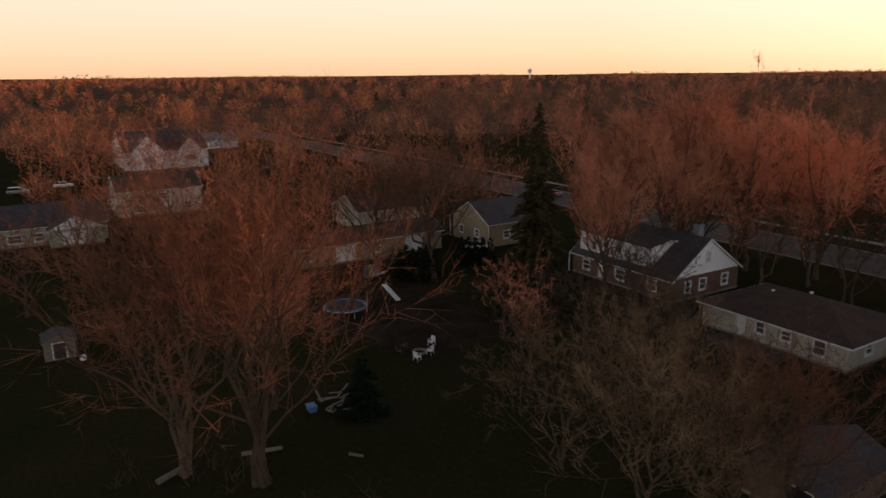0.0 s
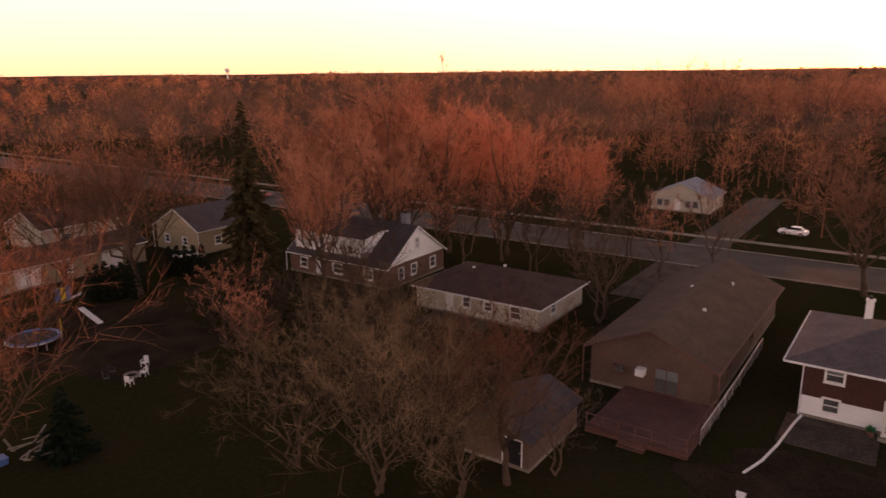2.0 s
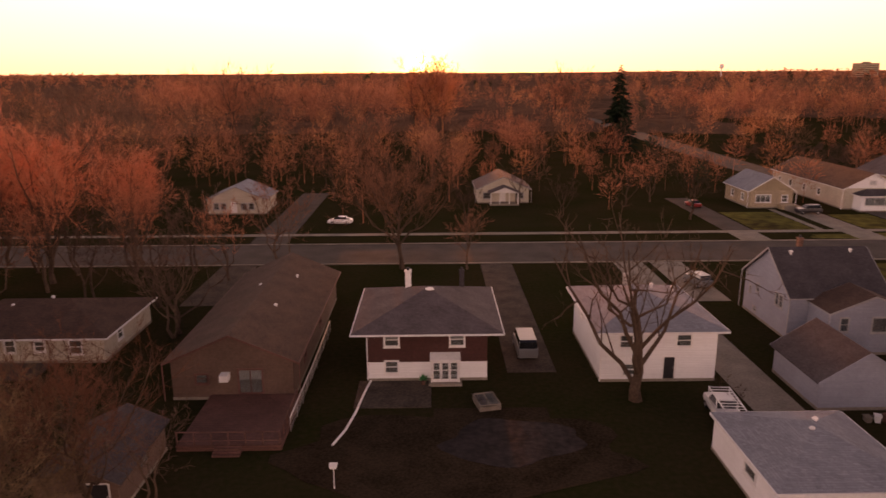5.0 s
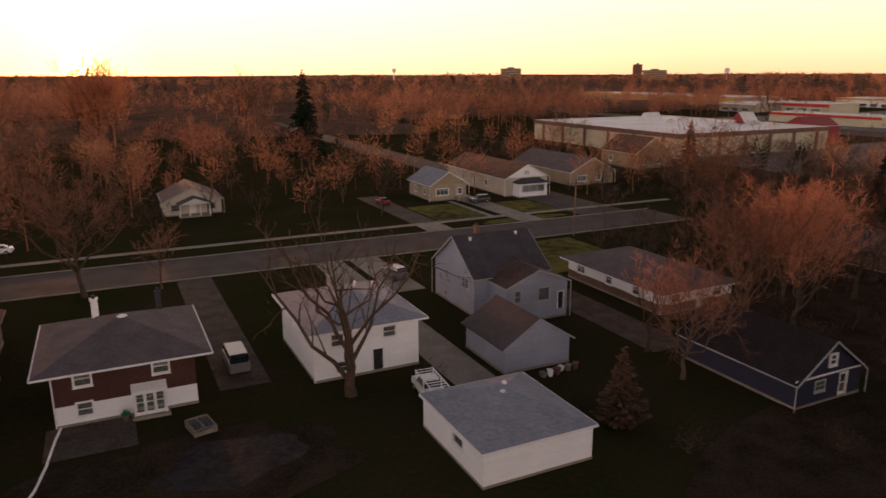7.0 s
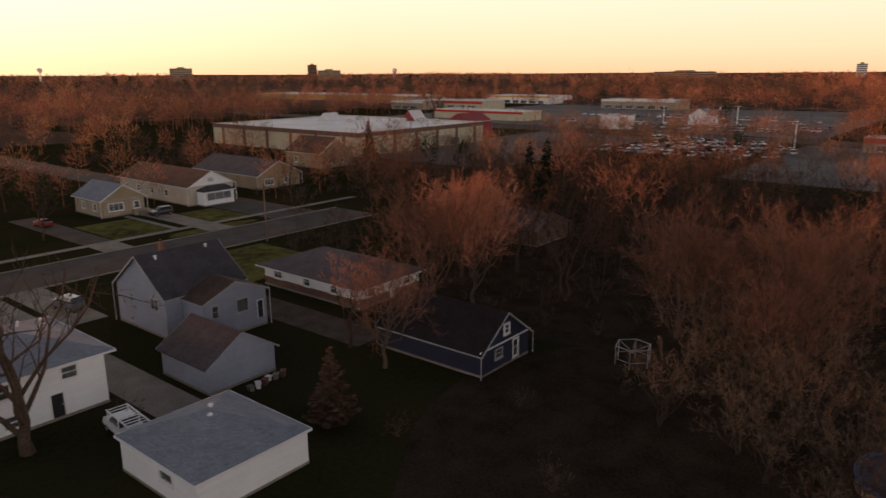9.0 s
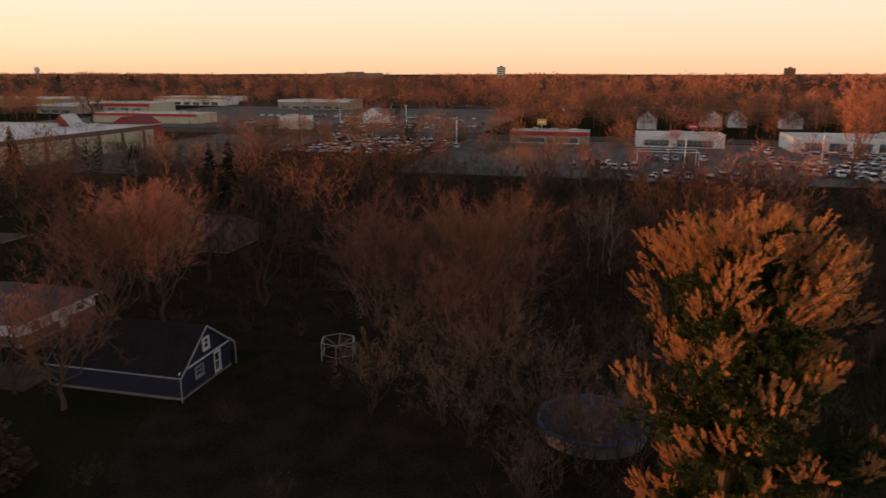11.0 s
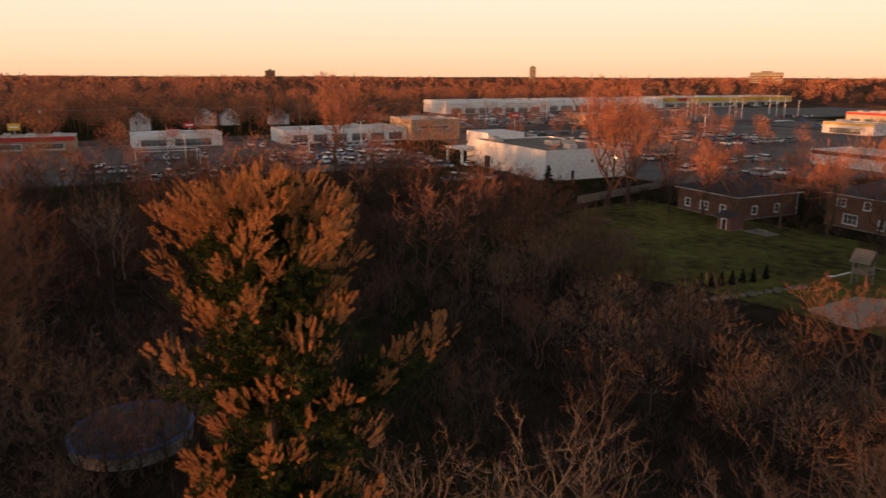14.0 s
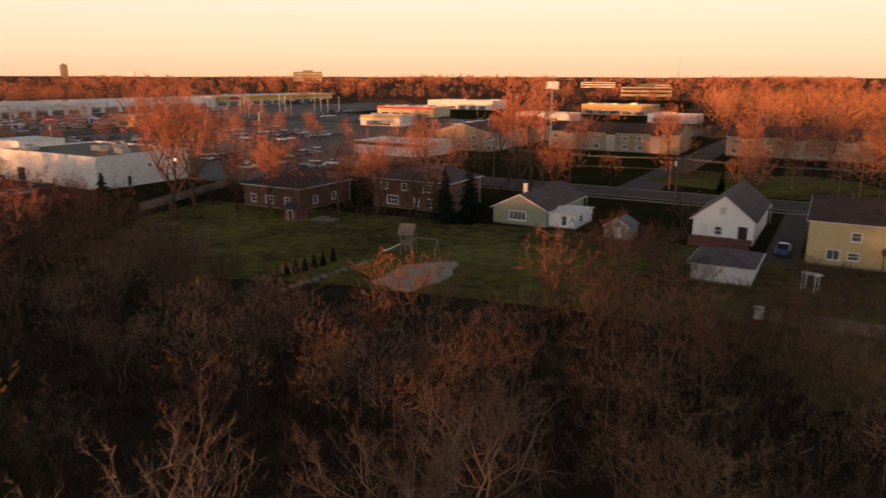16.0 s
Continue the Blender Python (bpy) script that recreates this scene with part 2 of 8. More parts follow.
TWIG_DULL = mat("dull_larch_twigs", (0.11, 0.065, 0.045), 0.9, 0.35, 4.0, 0.4, 0.0, mix=0.2, spec=0.04)
TWIG = mat("red_brown_twigs", (0.22, 0.105, 0.07), 0.9, 0.35, 4.0, 0.4, 0.0, mix=0.3, spec=0.0)
TWIG_GREY = mat("grey_brown_twigs", (0.105, 0.068, 0.052), 0.9, 0.35, 4.0, 0.4, 0.0, mix=0.3, spec=0.0)
TWIG_TAN = mat("tan_twigs", (0.19, 0.125, 0.088), 0.9, 0.35, 4.0, 0.4, 0.0, mix=0.2, spec=0.0)
TWIG_OLIVE = mat("olive_budding_twigs", (0.2, 0.135, 0.082), 0.9, 0.35, 4.0, 0.4, 0.0, mix=0.2, spec=0.04)
# Orange of the buds, brightened to paint low sun into these crowns
TWIG_ORANGE = mat("sunlit_budding_twigs", (0.5, 0.21, 0.13), 0.9, 0.3, 4.0, 0.4, 0.0, mix=0.2, spec=0.0)
NEEDLES = mat("dark_spruce_needles", (0.02, 0.036, 0.022), 0.85, 0.4, 3.0, 0.5, 0.0, mix=0.25, spec=0.04)
# Orange outer and dark inner needle colours paint sunlight and shade onto the pine
PINE_SUNLIT = mat("sunlit_pine_needles", (0.46, 0.225, 0.095), 0.85, 0.35, 3.0, 0.4, 0.0, island=True, mix=0.3, spec=0.04)
PINE_SHADED = mat("shaded_pine_needles", (0.045, 0.058, 0.02), 0.9, 0.4, 3.0, 0.4, 0.0, island=True, mix=0.3, spec=0.04)
OLD_NEEDLES = mat("brownish_spruce_needles", (0.075, 0.062, 0.032), 0.9, 0.4, 3.0, 0.5, 0.0, island=True, mix=0.3, spec=0.0)
HEDGE = mat("dark_hedge_leaves", (0.02, 0.028, 0.016), 0.85, 0.4, 3.0, 0.5, 0.0, mix=0.2, spec=0.04)
# Red and orange are raised here to paint low sun and haze onto far crowns
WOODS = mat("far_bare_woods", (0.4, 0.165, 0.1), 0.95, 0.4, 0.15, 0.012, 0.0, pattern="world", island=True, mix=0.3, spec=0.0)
WOODS_SUNLIT = mat("far_sunlit_woods", (0.52, 0.225, 0.115), 0.95, 0.4, 0.15, 0.012, 0.0, pattern="world", island=True, mix=0.3, spec=0.0)
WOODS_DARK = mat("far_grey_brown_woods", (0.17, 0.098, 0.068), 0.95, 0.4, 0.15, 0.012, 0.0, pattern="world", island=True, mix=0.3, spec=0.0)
# Darkened twig colour that stands in for shade over the near thickets
SHADED_TWIG = mat("shaded_thicket_twigs", (0.085, 0.056, 0.044), 0.95, 0.4, 0.3, 0.05, 0.0, pattern="world", island=True, mix=0.3, spec=0.0)
WOODS_GREEN = mat("far_dark_conifers", (0.03, 0.042, 0.024), 0.95, 0.4, 0.15, 0.05, 0.0, pattern="world", island=True, mix=0.3, spec=0.0)
THICKET = mat("thicket_floor", (0.12, 0.072, 0.05), 0.95, 0.4, 0.07, 0.012, 0.0, pattern="world", other=(0.06, 0.04, 0.03), spec=0.0)

# ---- building helpers ----
def part(name, bm, material, parent=None, label=""):
    """Links a bmesh as one mesh object under a thing or a part."""
    me = bpy.data.meshes.new(name)
    bm.to_mesh(me)
    bm.free()
    me.materials.append(material)
    ob = new(name, me)
    ob.parent = parent
    return tagged(ob, label)


def mesh_part(name, verts, faces, material, parent=None, label=""):
    me = bpy.data.meshes.new(name)
    me.from_pydata([tuple(map(float, v)) for v in verts], [], faces)
    me.materials.append(material)
    ob = new(name, me)
    ob.parent = parent
    return tagged(ob, label)


def thing(name, x, y, label, category, z=0.0, turn=0.0, group="", kind=""):
    ob = new(name)
    ob.matrix_basis = pose(x, y, z, 0, 0, turn)
    return tagged(ob, label, category, group, kind)


def box(bm, x0, y0, z0, x1, y1, z1):
    v = [bm.verts.new((x, y, z)) for z in (z0, z1) for x, y in ((x0, y0), (x1, y0), (x1, y1), (x0, y1))]
    for f in ((3, 2, 1, 0), (4, 5, 6, 7), (0, 1, 5, 4), (1, 2, 6, 5), (2, 3, 7, 6), (3, 0, 4, 7)):
        bm.faces.new([v[i] for i in f])
    return bm


def boxes(*spans):
    bm = bmesh.new()
    for s in spans:
        box(bm, *s)
    return bm


def beam(bm, p, q, w, h):
    """A box of width w and height h along the line from p to q."""
    p, q = Vector(p), Vector(q)
    d = (q - p).normalized()
    side = d.cross(Vector((0, 0, 1)))
    side = side.normalized() if side.length > 1e-4 else Vector((1, 0, 0))
    up = side.cross(d)
    v = [bm.verts.new(e + side * a * w / 2 + up * c * h / 2) for e in (p, q) for a, c in ((-1, -1), (1, -1), (1, 1), (-1, 1))]
    for f in ((3, 2, 1, 0), (4, 5, 6, 7), (0, 1, 5, 4), (1, 2, 6, 5), (2, 3, 7, 6), (3, 0, 4, 7)):
        bm.faces.new([v[i] for i in f])
    return bm


def tube(bm, pts, radii, n=6):
    """A tapered round tube through points."""
    pts = [Vector(p) for p in pts]
    rings = []
    for i, p in enumerate(pts):
        d = (pts[min(i + 1, len(pts) - 1)] - pts[max(i - 1, 0)]).normalized()
        a = d.orthogonal().normalized()
        b = d.cross(a)
        rings.append([bm.verts.new(p + (a * math.cos(k * math.tau / n) + b * math.sin(k * math.tau / n)) * radii[i]) for k in range(n)])
    for r, s in zip(rings, rings[1:]):
        for k in range(n):
            bm.faces.new((r[k], r[(k + 1) % n], s[(k + 1) % n], s[k]))
    bm.faces.new(rings[0][::-1])
    bm.faces.new(rings[-1])
    return bm


def prism(bm, poly, axis, a, b):
    """A polygon in the plane across axis ('x': points are (y, z); 'y': points are (x, z); 'z': (x, y)), drawn out from a to b."""
    put = {"x": lambda p, t: (t, p[0], p[1]), "y": lambda p, t: (p[0], t, p[1]), "z": lambda p, t: (p[0], p[1], t)}[axis]
    lo, hi = [bm.verts.new(put(p, a)) for p in poly], [bm.verts.new(put(p, b)) for p in poly]
    bm.faces.new(lo[::-1])
    bm.faces.new(hi)
    for i in range(len(poly)):
        j = (i + 1) % len(poly)
        bm.faces.new((lo[i], lo[j], hi[j], hi[i]))
    return bm


def wall_bm(L, z0, z1, holes, t=0.2):
    """A wall along +x from 0 to L, outer face at y=0, inner at y=t, with rectangular openings through it."""
    us = sorted({0.0, L, *[min(max(a, 0), L) for h in holes for a in (h[0], h[1])]})
    zs = sorted({z0, z1, *[min(max(a, z0), z1) for h in holes for a in (h[2], h[3])]})
    bm = bmesh.new()
    for a, b in zip(us, us[1:]):
        for c, d in zip(zs, zs[1:]):
            if not any(h[0] < (a + b) / 2 < h[1] and h[2] < (c + d) / 2 < h[3] for h in holes):
                box(bm, a, 0, c, b, t, d)
    bmesh.ops.remove_doubles(bm, verts=bm.verts, dist=1e-4)
    return bm


SIDES = {"S": (0, lambda w, d: (-w / 2, -d / 2)), "E": (90, lambda w, d: (w / 2, -d / 2)), "N": (180, lambda w, d: (w / 2, d / 2)), "W": (270, lambda w, d: (-w / 2, d / 2))}


def side_matrix(side, w, d):
    turn, corner = SIDES[side]
    x, y = corner(w, d)
    return pose(x, y, 0, 0, 0, turn)


def frame_ring(x0, z0, x1, z1, t, y0, y1):
    """A rectangular ring of width t between y0 and y1, one closed mesh."""
    bm = bmesh.new()
    q = [[bm.verts.new((x, y, z)) for x, z in ((a, c), (b, c), (b, d), (a, d))] for y in (y0, y1) for a, c, b, d in ((x0, z0, x1, z1), (x0 + t, z0 + t, x1 - t, z1 - t))]
    for i in range(4):
        j = (i + 1) % 4
        bm.faces.new((q[0][i], q[0][j], q[1][j], q[1][i]))
        bm.faces.new((q[2][j], q[2][i], q[3][i], q[3][j]))
        bm.faces.new((q[0][j], q[0][i], q[2][i], q[2][j]))
        bm.faces.new((q[1][i], q[1][j], q[3][j], q[3][i]))
    return bm


def add_window(parent, m, u, z, w, h, trim=None, bars="h", blind=0.0, name="window"):
    """A framed window in the opening with its lower left corner at (u, z) of a side; m places the side."""
    trim = trim or WHITE
    win = part(name, frame_ring(u - 0.1, z - 0.1, u + w + 0.1, z + h + 0.1, 0.16, -0.04, 0.12), trim, parent)
    win.matrix_basis = m
    if "h" in bars:
        part("glazing_bar", boxes((u + 0.06, 0.0, z + h / 2 - 0.03, u + w - 0.06, 0.1, z + h / 2 + 0.03)), trim, win)
    if "v" in bars:
        n = max(1, round(w / (0.9 if w < 5 else 1.8)) - 1)
        for i in range(n):
            c = u + w * (i + 1) / (n + 1)
            part("mullion", boxes((c - 0.035, 0.003, z + 0.06, c + 0.035, 0.097, z + h - 0.06)), trim, win)
    part("pane", boxes((u + 0.06, 0.04, z + 0.06, u + w - 0.06, 0.055, z + h - 0.06)), GLASS, win).visible_shadow = False
    part("sill", boxes((u - 0.14, -0.09, z - 0.16, u + w + 0.14, 0.1, z - 0.102)), trim, win)
    if blind:
        part("blind", boxes((u + 0.05, 0.14, z + h * (1 - blind), u + w - 0.05, 0.16, z + h)), CURTAIN, win, "pale window blind")
    return win


def add_door(parent, m, u, z, w, h, material=None, glazed=False):
    b = boxes((u - 0.1, -0.04, z, u, 0.12, z + h + 0.1), (u + w, -0.04, z, u + w + 0.1, 0.12, z + h + 0.1), (u, -0.04, z + h, u + w, 0.12, z + h + 0.1))
    d = part("door_frame", b, WHITE, parent)
    d.matrix_basis = m
    leaf = boxes((u + 0.005, 0.03, z + 0.02, u + w - 0.005, 0.08, z + h - 0.005))
    if glazed:
        leaf.free()
        n = max(1, round(w / 0.8))
        leaf = bmesh.new()
        for i in range(n):
            a, c = u + w * i / n, u + w * (i + 1) / n
            for s in ((a + 0.01, 0.03, z + 0.02, a + 0.11, 0.08, z + h - 0.01), (c - 0.11, 0.03, z + 0.02, c - 0.01, 0.08, z + h - 0.01),
                      (a + 0.11, 0.03, z + 0.02, c - 0.11, 0.08, z + 0.3), (a + 0.11, 0.03, z + h - 0.14, c - 0.11, 0.08, z + h - 0.01), (a + 0.11, 0.035, z + 1.1, c - 0.11, 0.075, z + 1.16)):
                box(leaf, *s)
        part("pane", boxes((u + 0.1, 0.05, z + 0.25, u + w - 0.1, 0.06, z + h - 0.1)), GLASS, d).visible_shadow = False
    part("door_leaf", leaf, material or WHITE, d)
    part("handle", boxes((u + w - 0.16, -0.02, z + 0.98, u + w - 0.06, 0.03, z + 1.06)), METAL, d)
    return d


def gable_roof(w, d, h, rise, o, along, thick=0.16, og=0.3):
    """Two slopes; along 'x' or 'y' is the ridge's way; o: the overhang at the eaves, og: at the gables."""
    half, length = (d / 2, w) if along == "x" else (w / 2, d)
    s = rise / half
    e = half + o
    top = [(-e, h - o * s), (0, h + rise), (e, h - o * s)]
    poly = [(a, b) for a, b in top] + [(a, b + thick) for a, b in reversed(top)]
    bm = bmesh.new()
    left = [(-e, h - o * s), (0, h + rise), (0, h + rise + thick), (-e, h - o * s + thick)]
    right = [(-a, b) for a, b in left][::-1]
    for p in (left, right):
        prism(bm, p, along, -length / 2 - og, length / 2 + og)
    bmesh.ops.remove_doubles(bm, verts=bm.verts, dist=1e-4)
    return bm


def hip_roof(w, d, h, rise, o, thick=0.16):
    half = min(w, d) / 2
    s = rise / half
    X, Y, z = w / 2 + o, d / 2 + o, h - o * s
    rx, ry = max(w / 2 - half, 0), max(d / 2 - half, 0)
    bm = bmesh.new()
    rings = []
    for dz in (0, thick):
        e = [bm.verts.new((a * X, b * Y, z + dz)) for a, b in ((-1, -1), (1, -1), (1, 1), (-1, 1))]
        r = [bm.verts.new((-max(rx, 0.02), -ry, h + rise + dz)), bm.verts.new((max(rx, 0.02), ry, h + rise + dz))]
        rings.append((e, r))
    for k, (e, r) in enumerate(rings):
        if rx >= ry:
            fs = [(e[0], e[1], r[1], r[0]), (e[1], e[2], r[1]), (e[2], e[3], r[0], r[1]), (e[3], e[0], r[0])]
        else:
            fs = [(e[0], e[1], r[0]), (e[1], e[2], r[1], r[0]), (e[2], e[3], r[1]), (e[3], e[0], r[0], r[1])]
        for f in fs:
            bm.faces.new(f if k else f[::-1])
    for i in range(4):
        j = (i + 1) % 4
        bm.faces.new((rings[0][0][i], rings[0][0][j], rings[1][0][j], rings[1][0][i]))
    return bm


def building(name, x0, y0, x1, y1, h, label, category="house", roof="gable_x", rise=2.0, over=0.45, walls=None, roofing=None, bands=None,
             openings=(), trim=None, gable=None, foundation=0.25, chimneys=(), vents=(), gutter=True, group=""):
    """A house: walls with real openings, a roof, trim, gutters, windows and doors as its parts.
    openings: (side, u from the side's left as seen from outside, z, width, height, kind)."""
    w, d = x1 - x0, y1 - y0
    walls, roofing, trim = walls or WHITE_SIDING, roofing or SHINGLE_GREY, trim or WHITE
    ob = thing(name, (x0 + x1) / 2, (y0 + y1) / 2, label, category, group=group)
    bands = bands or [(foundation, h, walls)]
    if foundation:
        part("foundation", boxes((-w / 2 - 0.03, -d / 2 - 0.03, -0.3, w / 2 + 0.03, d / 2 + 0.03, foundation)), CONCRETE, ob)
    for side in SIDES:
        m = side_matrix(side, w, d)
        L = w if side in "SN" else d
        cut = 0.0 if side in "SN" else 0.2
        for z0, z1, material in bands:
            holes = [(u - cut, u + ww - cut, z, z + hh) for s, u, z, ww, hh, *_ in openings if s == side]
            p = part("wall", wall_bm(L - 2 * cut, z0, z1, holes), material, ob)
            p.matrix_basis = m @ pose(cut, 0, 0)
        for s, u, z, ww, hh, *kind in openings:
            if s == side:
                k = kind[0] if kind else "h"
                if k == "door":
                    add_door(ob, m, u, z, ww, hh)
                elif k == "dark_door":
                    add_door(ob, m, u, z, ww, hh, DARK_METAL)
                elif k == "glazed":
                    add_door(ob, m, u, z, ww, hh, glazed=True)
                else:
                    add_window(ob, m, u, z, ww, hh, trim, k, kind[1] if len(kind) > 1 else 0.0)
    if roof.startswith("gable"):
        along = roof[-1]
        half, length = (d / 2, w) if along == "x" else (w / 2, d)
        s = rise / half
        part("roof", gable_roof(w, d, h, rise, over, along), roofing, ob)
        g = gable or bands[-1][2]
        for a in (-length / 2, length / 2 - 0.2):
            part("gable", prism(bmesh.new(), [(-half, h), (half, h), (0, h + rise - 0.005)], along, a, a + 0.2), g, ob)
        for sg in (-1, 1):
            for end in (-1, 1):
                e = end * (length / 2 + 0.33)
                lo, hi = (sg * (half + over), h - over * s + 0.05), (0, h + rise + 0.05)
                b = bmesh.new()
                if along == "x":
                    beam(b, (e, lo[0], lo[1]), (e, hi[0], hi[1]), 0.06, 0.17)
                else:
                    beam(b, (lo[0], e, lo[1]), (hi[0], e, hi[1]), 0.06, 0.17)
                part("bargeboard", b, trim, ob)
            if gutter:
                y, z = sg * (half + over + 0.06), h - over * s + 0.06
                p, q = ((-length / 2 - 0.3, y, z), (length / 2 + 0.3, y, z)) if along == "x" else ((y, -length / 2 - 0.3, z), (y, length / 2 + 0.3, z))
                part("gutter", beam(bmesh.new(), p, q, 0.11, 0.1), trim, ob)
                part("downspout", beam(bmesh.new(), (p[0], p[1], z), (p[0], p[1], 0.05), 0.08, 0.08), trim, ob)
    elif roof == "hip":
        s = rise / (min(w, d) / 2)
        part("roof", hip_roof(w, d, h, rise, over), roofing, ob)
        z = h - over * s + 0.05
        X, Y = w / 2 + over + 0.05, d / 2 + over + 0.05
        for p, q in (((-X, -Y, z), (X, -Y, z)), ((X, -Y + 0.07, z), (X, Y - 0.07, z)), ((X, Y, z), (-X, Y, z)), ((-X, Y - 0.07, z), (-X, -Y + 0.07, z))):
            part("gutter", beam(bmesh.new(), p, q, 0.12, 0.14), trim, ob)
        part("soffit", boxes((-w / 2 - over, -d / 2 - over, z - 0.06, w / 2 + over, d / 2 + over, z - 0.03)), trim, ob)
        if gutter:
            part("downspout", beam(bmesh.new(), (-w / 2 - 0.06, -d / 2 - 0.06, z), (-w / 2 - 0.06, -d / 2 - 0.06, 0.1), 0.09, 0.09), trim, ob)
    else:
        part("roof", boxes((-w / 2 + 0.25, -d / 2 + 0.25, h - 0.5, w / 2 - 0.25, d / 2 - 0.25, h - 0.3)), roofing, ob)
        for side in SIDES:
            L = w if side in "SN" else d
            c = 0 if side in "SN" else 0.3
            p = part("parapet_cap", boxes((c, -0.05, h, L - c, 0.3, h + 0.1)), trim, ob)
            p.matrix_basis = side_matrix(side, w, d)
    for cx, cy, z0, z1, sz, material in chimneys:
        c = part("chimney", boxes((cx - sz / 2, cy - sz / 2, z0, cx + sz / 2, cy + sz / 2, z1), (cx - sz / 2 - 0.06, cy - sz / 2 - 0.06, z1, cx + sz / 2 + 0.06, cy + sz / 2 + 0.06, z1 + 0.12)), material, ob)
        part("flue", tube(bmesh.new(), [(cx, cy, z1 + 0.1), (cx, cy, z1 + 0.4)], [sz * 0.25, sz * 0.25], 8), DARK_METAL, c)
    for vx, vy, vz, r in vents:
        b = tube(bmesh.new(), [(vx, vy, vz - 0.2), (vx, vy, vz + 0.22)], [r * 0.6, r * 0.6], 10)
        tube(b, [(vx, vy, vz + 0.22), (vx, vy, vz + 0.3), (vx, vy, vz + 0.4)], [r, r, r * 0.35], 10)
        part("roof_vent", b, WHITE, ob)
    return ob

# ---- ground, roads, lots ----
def slab(name, x0, y0, x1, y1, z, material, label, category, depth=0.3, kind="structure"):
    return tagged(part(name, boxes((x0, y0, z - depth, x1, y1, z)), material), label, category, kind=kind)


def patch(name, poly, z, material, label, category, depth=0.25):
    return tagged(part(name, prism(bmesh.new(), poly, "z", z - depth, z), material), label, category, kind="structure")


def blob(cx, cy, rx, ry, seed, n=36, rough=0.12):
    rng = np.random.default_rng(seed)
    ph = rng.uniform(0, 6.28, 4)
    return [(cx + rx * math.cos(a) * (1 + rough * (math.sin(2 * a + ph[0]) + 0.6 * math.sin(5 * a + ph[1]) + 0.4 * math.sin(9 * a + ph[2]))),
             cy + ry * math.sin(a) * (1 + rough * (math.sin(3 * a + ph[3]) + 0.6 * math.sin(5 * a + ph[1])))) for a in np.linspace(0, math.tau, n, endpoint=False)]


def ground_sheet():
    """One sheet to the horizon, with slight unevenness near the houses."""
    bm = bmesh.new()
    radii = [0, 15, 30, 45, 60, 80, 100, 130, 170, 230, 320, 450, 700, 1100, 1800, 3000, 4900]
    n = 72
    rings = [[bm.verts.new((0, 0, 0))]]
    for r in radii[1:]:
        rings.append([bm.verts.new((r * math.cos(k * math.tau / n), r * math.sin(k * math.tau / n), 0)) for k in range(n)])
    for k in range(n):
        bm.faces.new((rings[0][0], rings[1][k], rings[1][(k + 1) % n]))
        for a, b in zip(rings[1:], rings[2:]):
            bm.faces.new((a[k], b[k], b[(k + 1) % n], a[(k + 1) % n]))
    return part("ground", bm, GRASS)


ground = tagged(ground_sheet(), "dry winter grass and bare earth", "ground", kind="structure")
patch("far_ground", [(math.cos(a) * 4800, math.sin(a) * 4800) for a in np.linspace(0, math.tau, 64, endpoint=False)][::1], -0.02, FARLAND, "dark woodland floor", "ground", 0.02)

# street in front of the houses, its verges, kerbs and pavement
slab("road", -420, 98.2, 100, 110.2, 0.02, ASPHALT, "worn grey asphalt street", "road")
slab("kerb", -420, 97.95, 100, 98.2, 0.14, CONCRETE, "concrete kerb of the street", "kerb")
slab("kerb", -420, 110.2, 100, 110.45, 0.14, CONCRETE, "concrete kerb of the street", "kerb")
slab("pavement", -420, 116.4, 112, 118.0, 0.05, CONCRETE, "pale concrete pavement slabs", "pavement")
slab("road", 84, 110.45, 95, 420, 0.03, ASPHALT, "asphalt side street", "road")
for x0, y0, x1, y1, m in ((26.2, 46.0, 30.4, 97.95, CONCRETE), (31.5, 80, 36.0, 97.95, CONCRETE), (7.0, 60, 11.5, 97.95, DARK_CONCRETE), (47.5, 50, 52.5, 97.95, DARK_CONCRETE), (-29.5, 110.45, -23.5, 160, ASPHALT),
                          (-30.0, 80, -25.0, 97.95, DARK_CONCRETE), (50.5, 118.0, 55.5, 150, ASPHALT), (70.0, 118.0, 75.0, 146, CONCRETE), (50.5, 110.45, 55.5, 116.4, CONCRETE), (70.0, 110.45, 75.0, 116.4, CONCRETE), (-80, 80, -75.5, 97.95, CONCRETE)):
    slab("driveway", x0, y0, x1, y1, 0.03, m, "driveway slab between the houses", "driveway")
slab("footpath", 66.8, 118.0, 68.0, 136.6, 0.04, CONCRETE, "narrow concrete front path", "footpath")

# street behind the gardens
slab("road", -300, -166, 130, -154, 0.02, ASPHALT, "asphalt back street", "road")
slab("kerb", -300, -154, 130, -153.75, 0.14, CONCRETE, "concrete kerb of the back street", "kerb")
slab("kerb", -300, -166.25, 130, -166, 0.14, CONCRETE, "concrete kerb of the back street", "kerb")
slab("pavement", -300, -151.5, 130, -150.2, 0.05, CONCRETE, "pale concrete pavement slabs", "pavement")
slab("road", 37.5, -330, 47.5, -166.25, 0.03, ASPHALT, "asphalt side street", "road")
slab("driveway", 4.2, -153.7, 9.0, -108, 0.04, ASPHALT, "dark asphalt driveway", "driveway")

# shopping street and car parks
slab("road", 303, -420, 325, 520, 0.03, ASPHALT, "wide asphalt main road", "road")
slab("car_park", 192, -95, 300, 62, 0.02, LOT, "large asphalt car park", "car park")
slab("car_park", 120, -330, 300, -125, 0.02, LOT, "large asphalt car park", "car park")
slab("car_park", 328, -600, 480, -152, 0.02, LOT, "wide asphalt car park", "car park")
